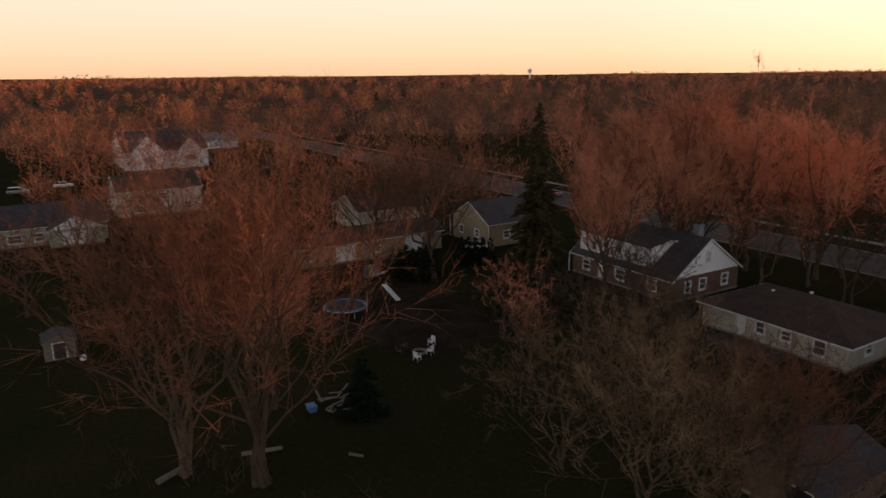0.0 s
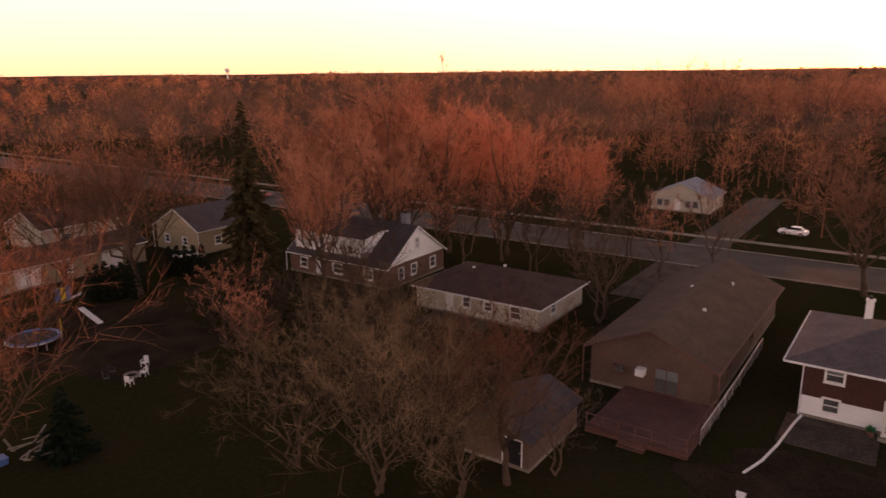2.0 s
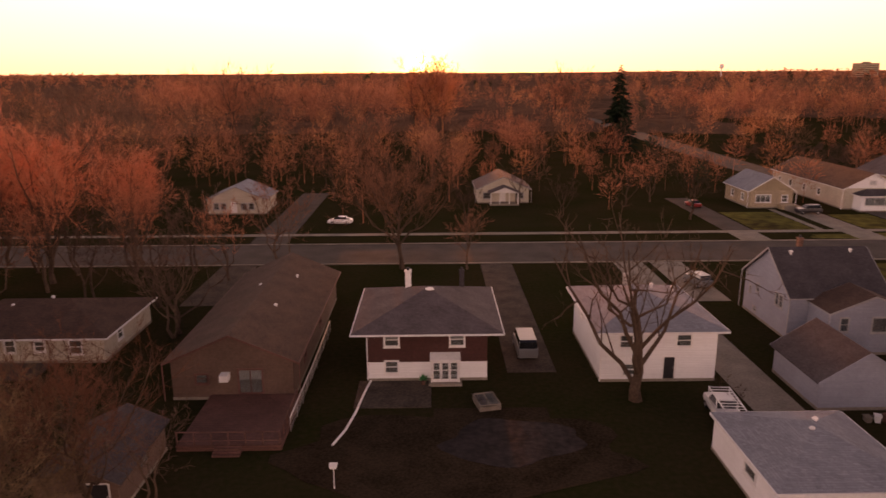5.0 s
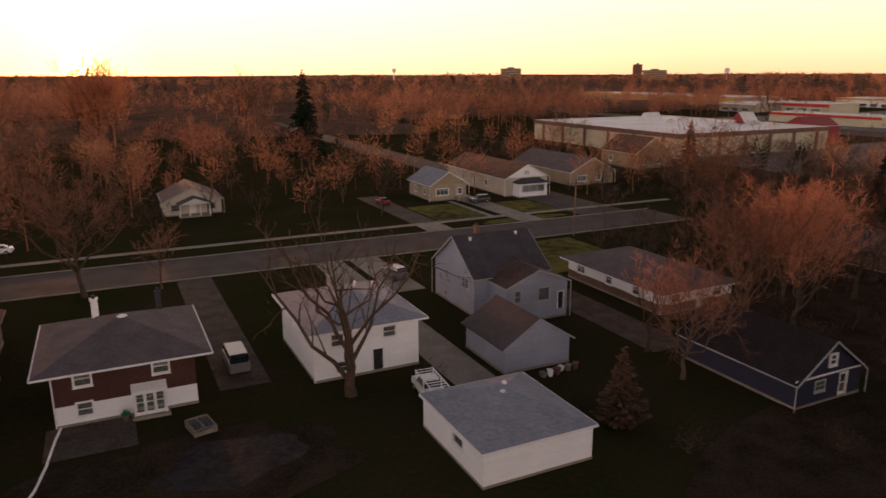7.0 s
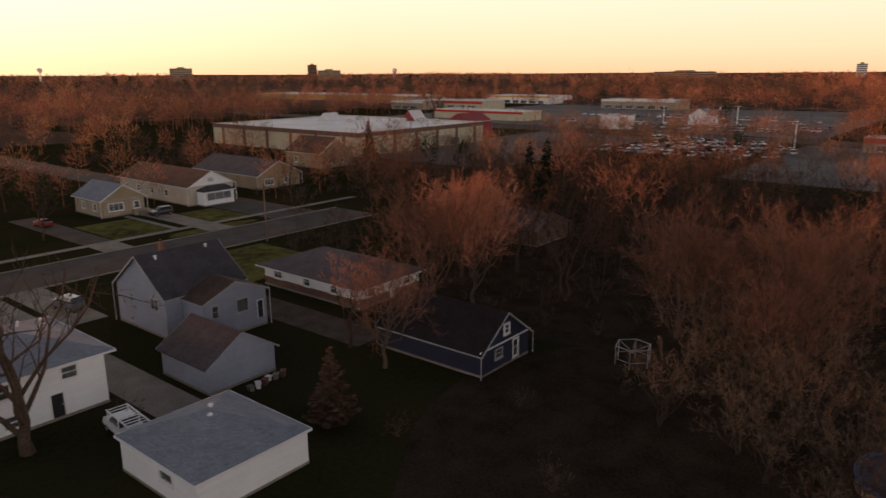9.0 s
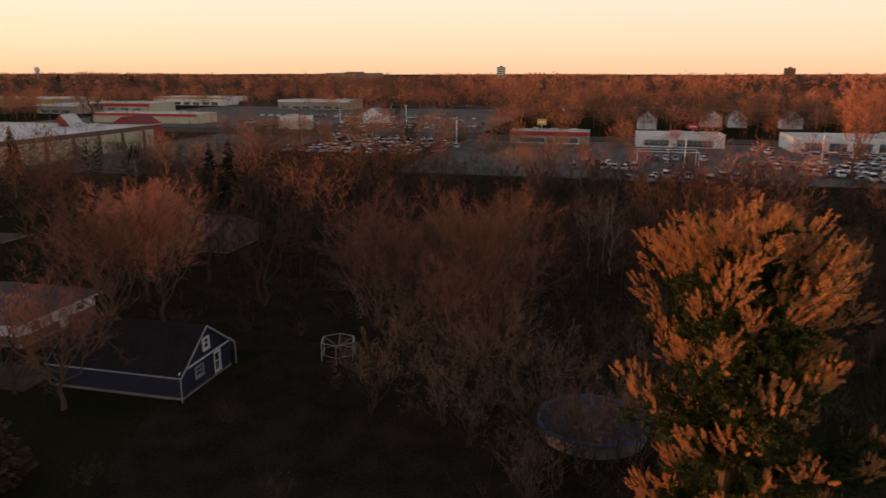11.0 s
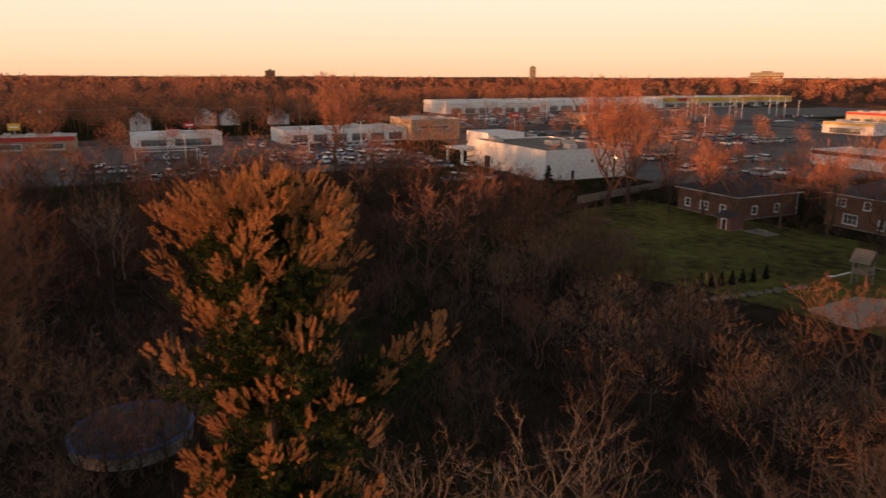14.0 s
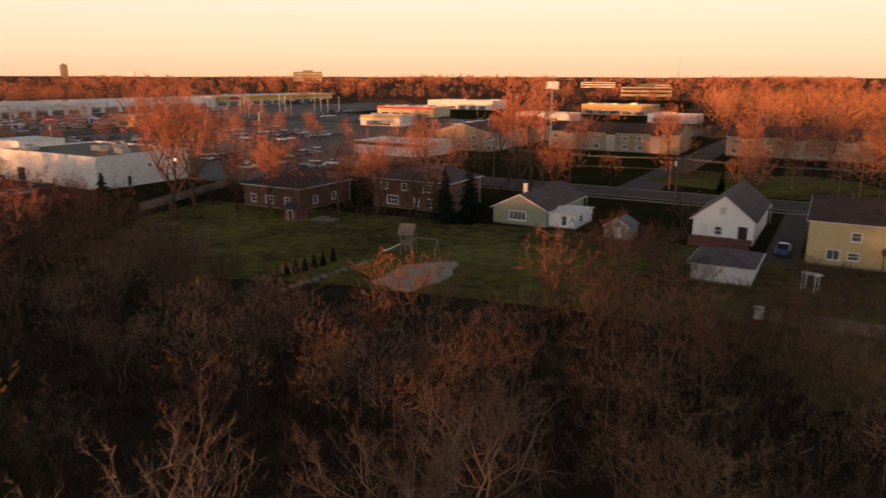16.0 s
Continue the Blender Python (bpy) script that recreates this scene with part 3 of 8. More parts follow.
slab("car_park", 328, 62, 560, 330, 0.02, LOT, "wide asphalt car park", "car park")
slab("car_park", 170, 120, 300, 180, 0.025, LOT, "asphalt car park beside the store", "car park")

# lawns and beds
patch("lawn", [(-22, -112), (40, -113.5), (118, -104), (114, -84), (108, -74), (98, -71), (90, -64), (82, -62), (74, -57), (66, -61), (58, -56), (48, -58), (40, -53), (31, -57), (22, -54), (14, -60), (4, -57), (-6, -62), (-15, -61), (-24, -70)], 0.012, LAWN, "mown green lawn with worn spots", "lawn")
patch("lawn", blob(72, 113, 10, 2.0, 9), 0.022, LAWN, "green verge beside the street", "lawn")
patch("lawn", [(56, 118.2), (66.5, 118.2), (66.5, 134), (56, 134)], 0.026, LAWN, "small green front lawn", "lawn")
patch("lawn", [(75.5, 118.2), (83.5, 118.2), (83.5, 131), (75.5, 131)], 0.030, LAWN, "small green front lawn", "lawn")
patch("lawn", [(52.8, 78), (70, 80), (70, 96), (52.8, 96)], 0.034, LAWN, "green side lawn", "lawn")
patch("lawn", blob(15, -190, 26, 20, 12), 0.038, LAWN, "open green beside the back street", "lawn")
patch("bare_earth", blob(-68, 38, 14, 9, 15), 0.046, DIRT, "bare trodden earth and dead leaves", "ground")
patch("bare_earth", blob(48, 12, 30, 22, 17), 0.050, DIRT, "leaf litter under bare trees", "ground")
patch("bare_earth", blob(30, -45, 46, 26, 19), 0.054, DIRT, "leaf litter under bare trees", "ground")
patch("bare_earth", blob(116, 28, 50, 66, 25), 0.058, DIRT, "leaf litter under the wood", "ground")
patch("bare_earth", blob(2, 46, 14, 6, 21), 0.062, DIRT, "bare earth behind the house", "ground")
# Plain dark patch; what covers the ground here is not known
patch("garden_bed", blob(6.2, 47.6, 5.0, 3.4, 29), 0.07, DARK_GROUND, "dark patch of ground behind the house", "garden bed")
patch("sand_pit", blob(48.2, -76.5, 4.6, 7.6, 23), 0.05, SAND, "oval bed of pale sand and gravel", "sand pit")

# ---- houses on the near side of the street ----
def merge(main, extra):
    """Makes all parts of one building parts of another."""
    rel = main.matrix_basis.inverted() @ extra.matrix_basis
    for c in list(extra.children):
        c.parent = main
        c.matrix_basis = rel @ c.matrix_basis
    bpy.data.objects.remove(extra)
    return main


brown_house = building("house", -5.6, 58.5, 5.0, 69.5, 5.2, "two-storey house with dark brown upper and white lower siding", roof="hip", rise=1.75, over=1.3, roofing=SHINGLE_MAUVE,
                       bands=[(0.25, 1.8, WHITE_SIDING), (1.8, 5.2, BROWN_SIDING)], openings=[("S", 1.5, 3.3, 1.25, 1.2, "h", 0.5), ("S", 7.3, 3.3, 1.25, 1.2, "h", 0.5), ("S", 1.5, 0.75, 1.15, 1.15), ("S", 5.7, 0.25, 2.3, 1.9, "glazed"),
                       ("E", 3.0, 3.3, 1.2, 1.2), ("E", 7.0, 3.3, 1.2, 1.2)], chimneys=[(-1.9, 2.2, 5.6, 8.0, 0.55, WHITE), (3.4, 3.6, 5.4, 7.6, 0.45, SHINGLE_DARK)], vents=[(0.2, -0.4, 6.75, 0.42)])
pm = side_matrix("S", 10.6, 11.0)
add_door(brown_house, pm @ pose(0, -0.95, 0), 5.7, 0.25, 2.3, 1.95, glazed=True)
part("porch_wall", boxes((5.58, -0.95, 0.0, 5.68, -0.01, 2.3)), WHITE, brown_house).matrix_basis = pm
part("porch_wall", boxes((8.02, -0.95, 0.0, 8.12, -0.01, 2.3)), WHITE, brown_house).matrix_basis = pm
part("porch_roof", prism(bmesh.new(), [(-1.15, 2.3), (-0.02, 2.62), (-0.02, 2.72), (-1.15, 2.4)], "x", 5.5, 8.2), WHITE, brown_house).matrix_basis = pm
part("porch_floor", boxes((5.4, -1.3, -0.1, 8.3, -0.04, 0.24)), CONCRETE, brown_house).matrix_basis = pm
white_house = building("house", 15.0, 57.8, 25.2, 70.0, 5.0, "two-storey white house with a grey hip roof", roof="hip", rise=1.7, over=0.7, roofing=SHINGLE_GREY, walls=WHITE_SIDING,
                       openings=[("S", 1.6, 3.2, 1.2, 1.2), ("S", 6.6, 3.3, 1.3, 1.1), ("S", 2.0, 0.6, 1.1, 1.1), ("S", 5.6, 0.25, 0.95, 2.05, "dark_door"), ("W", 3.5, 3.2, 1.2, 1.2), ("W", 9.0, 3.2, 1.2, 1.2)],
                       vents=[(-0.6, 1.5, 6.6, 0.22), (1.2, 1.0, 6.6, 0.2), (3.6, 2.0, 6.0, 0.18)], chimneys=[(-0.8, 3.0, 6.0, 7.3, 0.4, METAL)])
garage = building("garage", 20.5, 36.5, 29.5, 46.2, 2.75, "white garage with a blue-grey shingled hip roof", "garage", roof="hip", rise=1.65, over=0.2, roofing=SHINGLE_GREY, walls=WHITE_SIDING, foundation=0.2,
                  openings=[("W", 5.2, 1.4, 1.6, 0.8, "")], vents=[(0.3, 0.6, 4.35, 0.2), (-0.4, -0.4, 4.2, 0.2)], gutter=False)
grey_garage = building("garage", 31.3, 51.9, 38.5, 59.6, 2.65, "blue-grey garage with a dark gable roof", "garage", roof="gable_y", rise=2.3, over=0.35, roofing=SHINGLE_DARK, walls=GREY_SIDING, trim=GREY_SIDING,
                       openings=[("N", 1.2, 0.25, 4.8, 2.1, "dark_door")], gutter=False)
grey_house = building("house", 36.3, 67.2, 46.2, 77.6, 4.7, "blue-grey two-storey house with a dark steep roof", roof="gable_x", rise=3.7, over=0.35, roofing=SHINGLE_DARK, walls=GREY_SIDING, trim=DULL_TRIM,
                      openings=[("W", 8.1, 2.9, 0.8, 1.3), ("W", 7.3, 2.9, 0.7, 1.3), ("W", 3.0, 3.0, 0.6, 0.9), ("W", 1.2, 2.4, 0.5, 0.8), ("W", 2.5, 0.6, 0.8, 0.5)], chimneys=[(-1.4, 1.0, 7.4, 9.2, 0.5, BRICK)], vents=[(3.2, -0.6, 8.1, 0.2), (-3.2, -0.8, 8.0, 0.2)])
wing = building("house", 38.2, 63.2, 46.2, 67.2, 4.3, "", roof="gable_y", rise=1.6, over=0.25, roofing=SHINGLE_BROWN, walls=GREY_SIDING, trim=DULL_TRIM,
                openings=[("S", 1.0, 2.4, 0.8, 1.4), ("S", 4.1, 2.3, 1.5, 1.5, ""), ("S", 6.8, 1.0, 0.7, 2.0, "dark_door")])
merge(grey_house, wing)
ranch_house = building("house", 55.8, 58.2, 66.8, 76.2, 2.9, "low white ranch house with a grey-brown hip roof", roof="hip", rise=1.9, over=0.8, roofing=SHINGLE_MAUVE, walls=WHITE_SIDING,
                       bands=[(0.25, 1.2, BRICK), (1.2, 2.9, WHITE_SIDING)], openings=[("S", 1.5, 1.3, 1.4, 1.2), ("S", 5.5, 0.25, 0.95, 2.05, "door"), ("S", 8.0, 1.3, 1.4, 1.2), ("W", 2.0, 1.3, 1.6, 1.2, "hv"), ("W", 8.0, 1.3, 1.2, 1.2), ("W", 13.0, 1.3, 1.2, 1.2)])
navy_cottage = building("cottage", 49.2, 35.2, 57.2, 48.2, 2.5, "small navy cottage with white trim and dark roof", "cottage", roof="gable_y", rise=2.9, over=0.4, roofing=SHINGLE_BLACK, walls=NAVY_SIDING, trim=DULL_TRIM,
                        openings=[("S", 5.3, 0.25, 0.9, 2.05, "glazed"), ("S", 2.2, 1.2, 1.2, 0.9)])
gm = side_matrix("S", 8.0, 13.0)
part("gable_fascia", boxes((-0.3, -0.06, 2.5, 8.3, -0.005, 2.66)), WHITE, navy_cottage).matrix_basis = gm
add_window(navy_cottage, gm @ pose(0, -0.12, 0), 3.6, 3.35, 0.8, 0.95, WHITE)
rust_house = building("house", -21.8, 55.2, -11.6, 82.0, 3.55, "long tan-brown ranch house with a low brown roof", roof="gable_y", rise=2.2, over=0.55, roofing=SHINGLE_BROWN, walls=DULL_SIDING, trim=RED_SIDING,
                      openings=[("S", 5.6, 0.55, 2.0, 2.15, "v", 0.45), ("S", 2.0, 1.5, 1.0, 0.8), ("E", 5.0, 1.3, 1.2, 1.0), ("E", 14.0, 1.3, 1.2, 1.0)], vents=[(1.8, -4.0, 5.0, 0.2), (-1.0, 2.0, 5.2, 0.2), (2.0, 6.0, 5.0, 0.15)])
garden_shed = building("shed", -24.6, 39.2, -19.4, 47.0, 2.3, "brown garden shed with a shallow dark roof", "shed", roof="gable_y", rise=1.2, over=0.3, roofing=SHINGLE_DARK, walls=DULL_SIDING, trim=DULL_SIDING, gutter=False,
                       openings=[("E", 3.2, 1.1, 1.6, 0.7), ("S", 3.2, 0.25, 1.4, 1.9, "dark_door")])
beige_house = building("house", -46.8, 63.4, -31.2, 74.6, 2.75, "cream ranch house with a brown hip roof", roof="hip", rise=1.8, over=0.6, roofing=SHINGLE_BROWN, walls=CREAM_SIDING,
                       openings=[("S", 4.0, 0.3, 0.95, 2.05, "door"), ("S", 6.2, 1.1, 1.0, 1.2), ("S", 9.0, 1.2, 1.0, 1.0), ("S", 12.3, 0.9, 1.2, 1.4), ("E", 3.0, 1.1, 1.2, 1.2)], vents=[(0, 1.0, 4.3, 0.2), (-3, -1.0, 4.1, 0.2)])
cape_house = building("house", -71.0, 66.2, -53.6, 78.4, 2.9, "brick house with white upper gables and dormers", roof="gable_x", rise=4.2, over=0.4, roofing=SHINGLE_DARK, walls=BRICK, gable=WHITE_SIDING,
                      openings=[("S", 2.0, 0.9, 1.3, 1.3), ("S", 5.0, 0.3, 0.95, 2.05, "door"), ("S", 8.0, 0.9, 1.6, 1.3), ("S", 13.5, 0.9, 1.4, 1.3), ("E", 2.2, 0.9, 1.0, 1.4), ("E", 4.8, 0.9, 1.2, 1.4), ("E", 9.0, 0.9, 1.2, 1.4)],
                      chimneys=[(6.5, 0.6, 6.4, 8.4, 0.9, SHINGLE_GREY)])
dormer = building("house", -70.2, 66.7, -57.6, 72.9, 5.95, "", roof="gable_x", rise=0.5, over=0.25, roofing=SHINGLE_DARK, walls=WHITE_SIDING, foundation=0, bands=[(3.0, 5.95, WHITE_SIDING)], gutter=False,
                  openings=[("S", 2.2, 3.7, 0.9, 1.2), ("S", 4.4, 3.6, 0.9, 1.3), ("S", 5.6, 3.6, 0.7, 1.3), ("S", 9.6, 3.7, 0.9, 1.1)])
merge(cape_house, dormer)
add_window(cape_house, side_matrix("E", 17.4, 12.2) @ pose(0, -0.05, 0), 5.7, 4.3, 0.8, 1.3, WHITE)

# houses past the near gardens
building("garage", -99.5, 32.0, -92.8, 58.0, 3.0, "long tan workshop garage with a brown roof", "garage", roof="gable_y", rise=1.5, over=0.4, roofing=SHINGLE_BROWN, walls=TAN_SIDING,
         openings=[("E", 3.0, 1.0, 1.2, 0.9), ("E", 8.0, 0.25, 3.0, 2.2, "door"), ("E", 14.0, 1.0, 1.2, 0.9), ("E", 19.5, 0.25, 3.0, 2.2, "door")])
building("house", -121.0, 52.0, -110.6, 66.0, 3.6, "cream house with a brown gable roof", roof="gable_y", rise=2.2, over=0.4, roofing=SHINGLE_BROWN, walls=CREAM_SIDING,
         openings=[("E", 3.0, 1.4, 1.6, 0.9), ("E", 8.5, 1.2, 1.2, 1.2), ("E", 12.0, 0.3, 0.95, 2.05, "door"), ("S", 4.0, 1.2, 1.2, 1.2)])
building("house", -99.0, 64.2, -88.6, 76.0, 3.8, "tan house with a grey-brown gable roof", roof="gable_y", rise=2.8, over=0.4, roofing=SHINGLE_MAUVE, walls=TAN_SIDING,
         openings=[("S", 2.0, 1.2, 1.2, 1.2), ("S", 6.5, 1.2, 1.2, 1.2), ("E", 3.0, 1.2, 1.2, 1.2), ("E", 8.0, 1.2, 1.2, 1.2)])
o = building("house", -246.0, 30.0, -224.0, 54.0, 5.6, "large white house with two steep front gables", roof="gable_y", rise=5.0, over=0.4, roofing=SHINGLE_DARK, walls=WHITE_SIDING, openings=[("E", 3.5, 2.6, 3.0, 1.6, "hv"), ("E", 10.0, 2.6, 1.4, 1.5), ("E", 17.0, 2.6, 3.0, 1.4, "hv")])
for y0, y1, hh, rs in ((32.0, 41.0, 5.4, 4.6), (45.0, 52.0, 5.4, 3.8)):
    merge(o, building("house", -232.0, y0, -222.4, y1, hh, "", roof="gable_x", rise=rs, over=0.3, roofing=SHINGLE_DARK, walls=WHITE_SIDING, openings=[("E", (y1 - y0) / 2 - 1.6, 2.4, 3.2, 1.6, "hv"), ("E", 0.6, 0.3, 1.0, 2.0, "door")], gutter=False))
p = building("house", -146.0, -2.0, -131.0, 14.0, 3.2, "low grey house with a dark roof", roof="gable_y", rise=2.6, over=0.5, roofing=SHINGLE_DARK, walls=SAGE_SIDING, openings=[("E", 1.2, 0.8, 2.0, 1.3, "hv"), ("E", 5.0, 0.8, 1.4, 1.3)])
merge(p, building("house", -134.0, 5.0, -127.6, 13.0, 2.9, "", roof="gable_x", rise=2.0, over=0.4, roofing=SHINGLE_DARK, walls=SAGE_SIDING, gable=WHITE_SIDING, openings=[("E", 2.0, 0.3, 3.2, 2.1, "door")]))
building("house", -160.0, 18.0, -148.0, 34.0, 5.2, "pale two-storey house behind bare trees", roof="gable_y", rise=2.4, over=0.4, roofing=SHINGLE_BROWN, walls=CREAM_SIDING, openings=[("E", 2.0, 3.2, 1.6, 1.0), ("E", 8.0, 3.2, 1.0, 1.3), ("E", 8.5, 0.3, 1.0, 2.1, "door"), ("E", 12.5, 0.9, 1.4, 1.3), ("E", 3.0, 0.9, 1.4, 1.3)])
building("house", -290.0, 60.0, -276.0, 78.0, 3.2, "low white house among trees", roof="gable_y", rise=2.4, over=0.4, roofing=SHINGLE_GREY, walls=WHITE_SIDING, openings=[("E", 3.0, 1.0, 2.0, 1.2, "hv"), ("E", 9.0, 1.0, 1.6, 1.2), ("E", 14.0, 0.3, 1.0, 2.0, "door")])

# ---- houses across the street ----
# White walls and trim recoloured cream and grey to look hazed and dim
building("house", -43.8, 136.0, -32.6, 146.0, 3.0, "small pale house with a low gable", roof="gable_y", rise=2.4, over=0.4, roofing=SHINGLE_GREY, walls=CREAM_SIDING, trim=DULL_TRIM, openings=[("S", 1.2, 1.0, 1.0, 1.2), ("S", 2.6, 1.0, 1.0, 1.2), ("S", 6.6, 1.0, 1.0, 1.2), ("S", 8.0, 1.0, 1.0, 1.2), ("S", 4.6, 0.3, 1.0, 2.0, "door")])
w2 = building("house", 9.6, 146.0, 20.4, 158.0, 3.0, "pale bungalow with a pillared front porch", roof="gable_y", rise=2.5, over=0.4, roofing=SHINGLE_MAUVE, walls=CREAM_SIDING, trim=DULL_TRIM, openings=[("S", 1.2, 1.0, 1.6, 1.2), ("S", 8.0, 1.0, 1.6, 1.2), ("S", 4.8, 0.3, 1.0, 2.0, "door")])
part("porch_roof", gable_roof(6.0, 3.0, 2.6, 1.2, 0.3, "y"), SHINGLE_MAUVE, w2).matrix_basis = pose(0, -7.5, 0)
part("porch_gable", prism(bmesh.new(), [(-3.0, 2.6), (3.0, 2.6), (0, 3.75)], "y", -8.9, -8.75), WHITE, w2)
part("porch_floor", boxes((-3, -9, -0.1, 3, -6, 0.3)), CONCRETE, w2)
for px in (-2.8, -1.0, 1.0, 2.8):
    part("porch_pillar", tube(bmesh.new(), [(px, -8.8, 0.3), (px, -8.8, 2.62)], [0.11, 0.09], 8), WHITE, w2)
ba = building("house", 63.6, 138.0, 72.2, 150.0, 3.6, "tan brick bungalow with a grey gable roof", roof="gable_y", rise=2.6, over=0.5, roofing=SHINGLE_GREY, walls=TAN_BRICK, gable=TAN_SIDING, openings=[("S", 1.2, 1.2, 3.0, 1.5, "v", 0.4), ("S", 6.4, 1.2, 1.2, 1.4), ("W", 3.0, 1.2, 1.2, 1.4), ("W", 8.0, 1.2, 1.2, 1.4)])
part("porch", boxes((1.4, -8.0, -0.1, 4.2, -6.0, 1.0)), TAN_BRICK, ba)
for i in range(5):
    part("step", boxes((1.9, -8.2 - 0.28 * i - 0.14, -0.1, 3.6, -8.0 - 0.28 * i, 0.9 - 0.18 * i)), CONCRETE, ba)
bb = building("house", 81.4, 136.0, 92.4, 166.0, 4.2, "cream bungalow with a brown roof and glazed porch", roof="gable_y", rise=2.8, over=0.5, roofing=SHINGLE_BROWN, walls=CREAM_SIDING, gable=WHITE_SIDING,
              openings=[("W", 3.0, 1.4, 1.2, 1.4), ("W", 8.0, 1.4, 1.2, 1.4), ("W", 14.0, 1.4, 1.2, 1.4), ("W", 20.0, 1.4, 1.2, 1.4), ("S", 2.2, 4.4, 0.001, 0.001)][:4])
add_window(bb, side_matrix("S", 11.0, 30.0) @ pose(0, -0.05, 0), 4.7, 4.8, 1.4, 0.9, WHITE, "v")
merge(bb, building("house", 83.2, 133.2, 90.6, 136.0, 3.2, "", roof="hip", rise=0.9, over=0.3, roofing=SHINGLE_DARK, walls=WHITE_SIDING, openings=[("S", 0.7, 1.2, 6.0, 1.6, "v")], gutter=False))
building("house", 104.0, 142.5, 117.0, 170.0, 3.4, "dim tan house with a dark roof", roof="gable_y", rise=3.2, over=0.4, roofing=SHINGLE_MAUVE, walls=TAN_SIDING, openings=[("S", 2.0, 1.0, 2.6, 1.4, "v", 0.6), ("S", 8.0, 1.0, 1.2, 1.4), ("W", 5.0, 1.0, 1.2, 1.4)])
building("house", 139.5, 160.0, 152.5, 176.0, 4.6, "tan gabled house with white rake boards", roof="gable_y", rise=4.2, over=0.4, roofing=SHINGLE_BROWN, walls=TAN_SIDING, openings=[("W", 4.0, 1.4, 1.4, 1.6), ("S", 3.0, 1.2, 1.4, 1.4), ("S", 8.0, 1.2, 1.4, 1.4)])
building("house", 96.0, 58.0, 106.0, 76.0, 2.8, "dim house half hidden by bare trees", roof="gable_y", rise=2.0, over=0.5, roofing=SHINGLE_MAUVE, walls=DULL_SIDING, trim=DULL_SIDING, openings=[("W", 4.0, 1.0, 1.4, 1.2), ("S", 3.0, 1.0, 1.4, 1.2)])

# ---- houses by the back street ----
building("house", 92.5, -120.0, 107.5, -104.0, 4.6, "brown brick house with a hip roof", roof="hip", rise=3.0, over=0.5, roofing=SHINGLE_DARK, walls=BRICK, openings=[("N", 2.0, 1.0, 1.3, 1.5), ("N", 6.0, 1.0, 2.0, 1.5, "hv"), ("N", 11.0, 1.0, 1.3, 1.5), ("W", 4.0, 1.0, 1.3, 1.5), ("W", 10.0, 1.0, 1.3, 1.5)])
building("house", 66.0, -130.0, 84.0, -117.0, 6.0, "two-storey brick house with white windows", roof="hip", rise=2.6, over=0.5, roofing=SHINGLE_MAUVE, walls=BRICK, openings=[("N", 2.0, 3.8, 1.6, 1.3, "hv"), ("N", 7.0, 3.8, 1.2, 1.3), ("N", 12.0, 3.8, 1.8, 1.3, "hv"), ("N", 3.5, 0.8, 2.6, 1.7, "hv"), ("N", 10.0, 0.8, 1.0, 1.6), ("N", 13.0, 0.8, 1.6, 1.6, "hv")])
gh = building("house", 44.6, -134.0, 55.0, -114.0, 3.0, "sage green house with a white trimmed gable", roof="gable_y", rise=2.5, over=0.45, roofing=SHINGLE_MAUVE, walls=SAGE_SIDING, openings=[("N", 3.2, 0.9, 3.2, 1.6, "v", 0.3)], chimneys=[(1.5, 4.0, 4.5, 6.6, 0.6, WHITE)])
merge(gh, building("house", 39.6, -124.0, 44.6, -115.0, 2.5, "", roof="gable_x", rise=0.5, over=0.25, roofing=FLAT_ROOF, walls=WHITE_SIDING, openings=[("N", 2.4, 0.3, 1.0, 2.0, "glazed"), ("W", 2.0, 0.9, 1.6, 1.3)], gutter=False))
wh2 = building("house", 11.2, -138.0, 20.4, -117.0, 3.9, "white house with a steep grey roof and red deck", roof="gable_y", rise=3.7, over=0.4, roofing=SHINGLE_MAUVE, walls=WHITE_SIDING, openings=[("N", 6.9, 1.0, 1.4, 2.0, "dark_door"), ("N", 3.4, 1.4, 1.1, 1.3), ("N", 1.2, 1.0, 0.95, 2.0, "door")])
add_window(wh2, side_matrix("N", 9.2, 21.0) @ pose(0, -0.05, 0), 4.0, 4.8, 0.9, 1.1, WHITE)
part("deck", boxes((-4.6, 10.6, 0.8, 4.6, 14.2, 0.95)), DECK, wh2)
for px in (-4.5, -1.5, 1.5, 4.5):
    part("deck_post", boxes((px - 0.06, 14.05, -0.1, px + 0.06, 14.17, 1.9)), DECK, wh2)
part("deck_skirt", boxes((-4.44, 14.06, 0.0, 4.44, 14.12, 0.78)), DECK, wh2)
part("deck_rail", boxes((-4.44, 14.06, 1.72, 4.44, 14.14, 1.8), (-4.44, 14.08, 1.05, 4.44, 14.12, 1.6)), DECK, wh2)
building("garage", 8.6, -102.0, 16.0, -93.0, 2.5, "low white garage with a grey roof", "garage", roof="hip", rise=1.0, over=0.5, roofing=SHINGLE_MAUVE, walls=WHITE_SIDING, openings=[("W", 3.0, 1.0, 1.2, 0.9)], gutter=False)
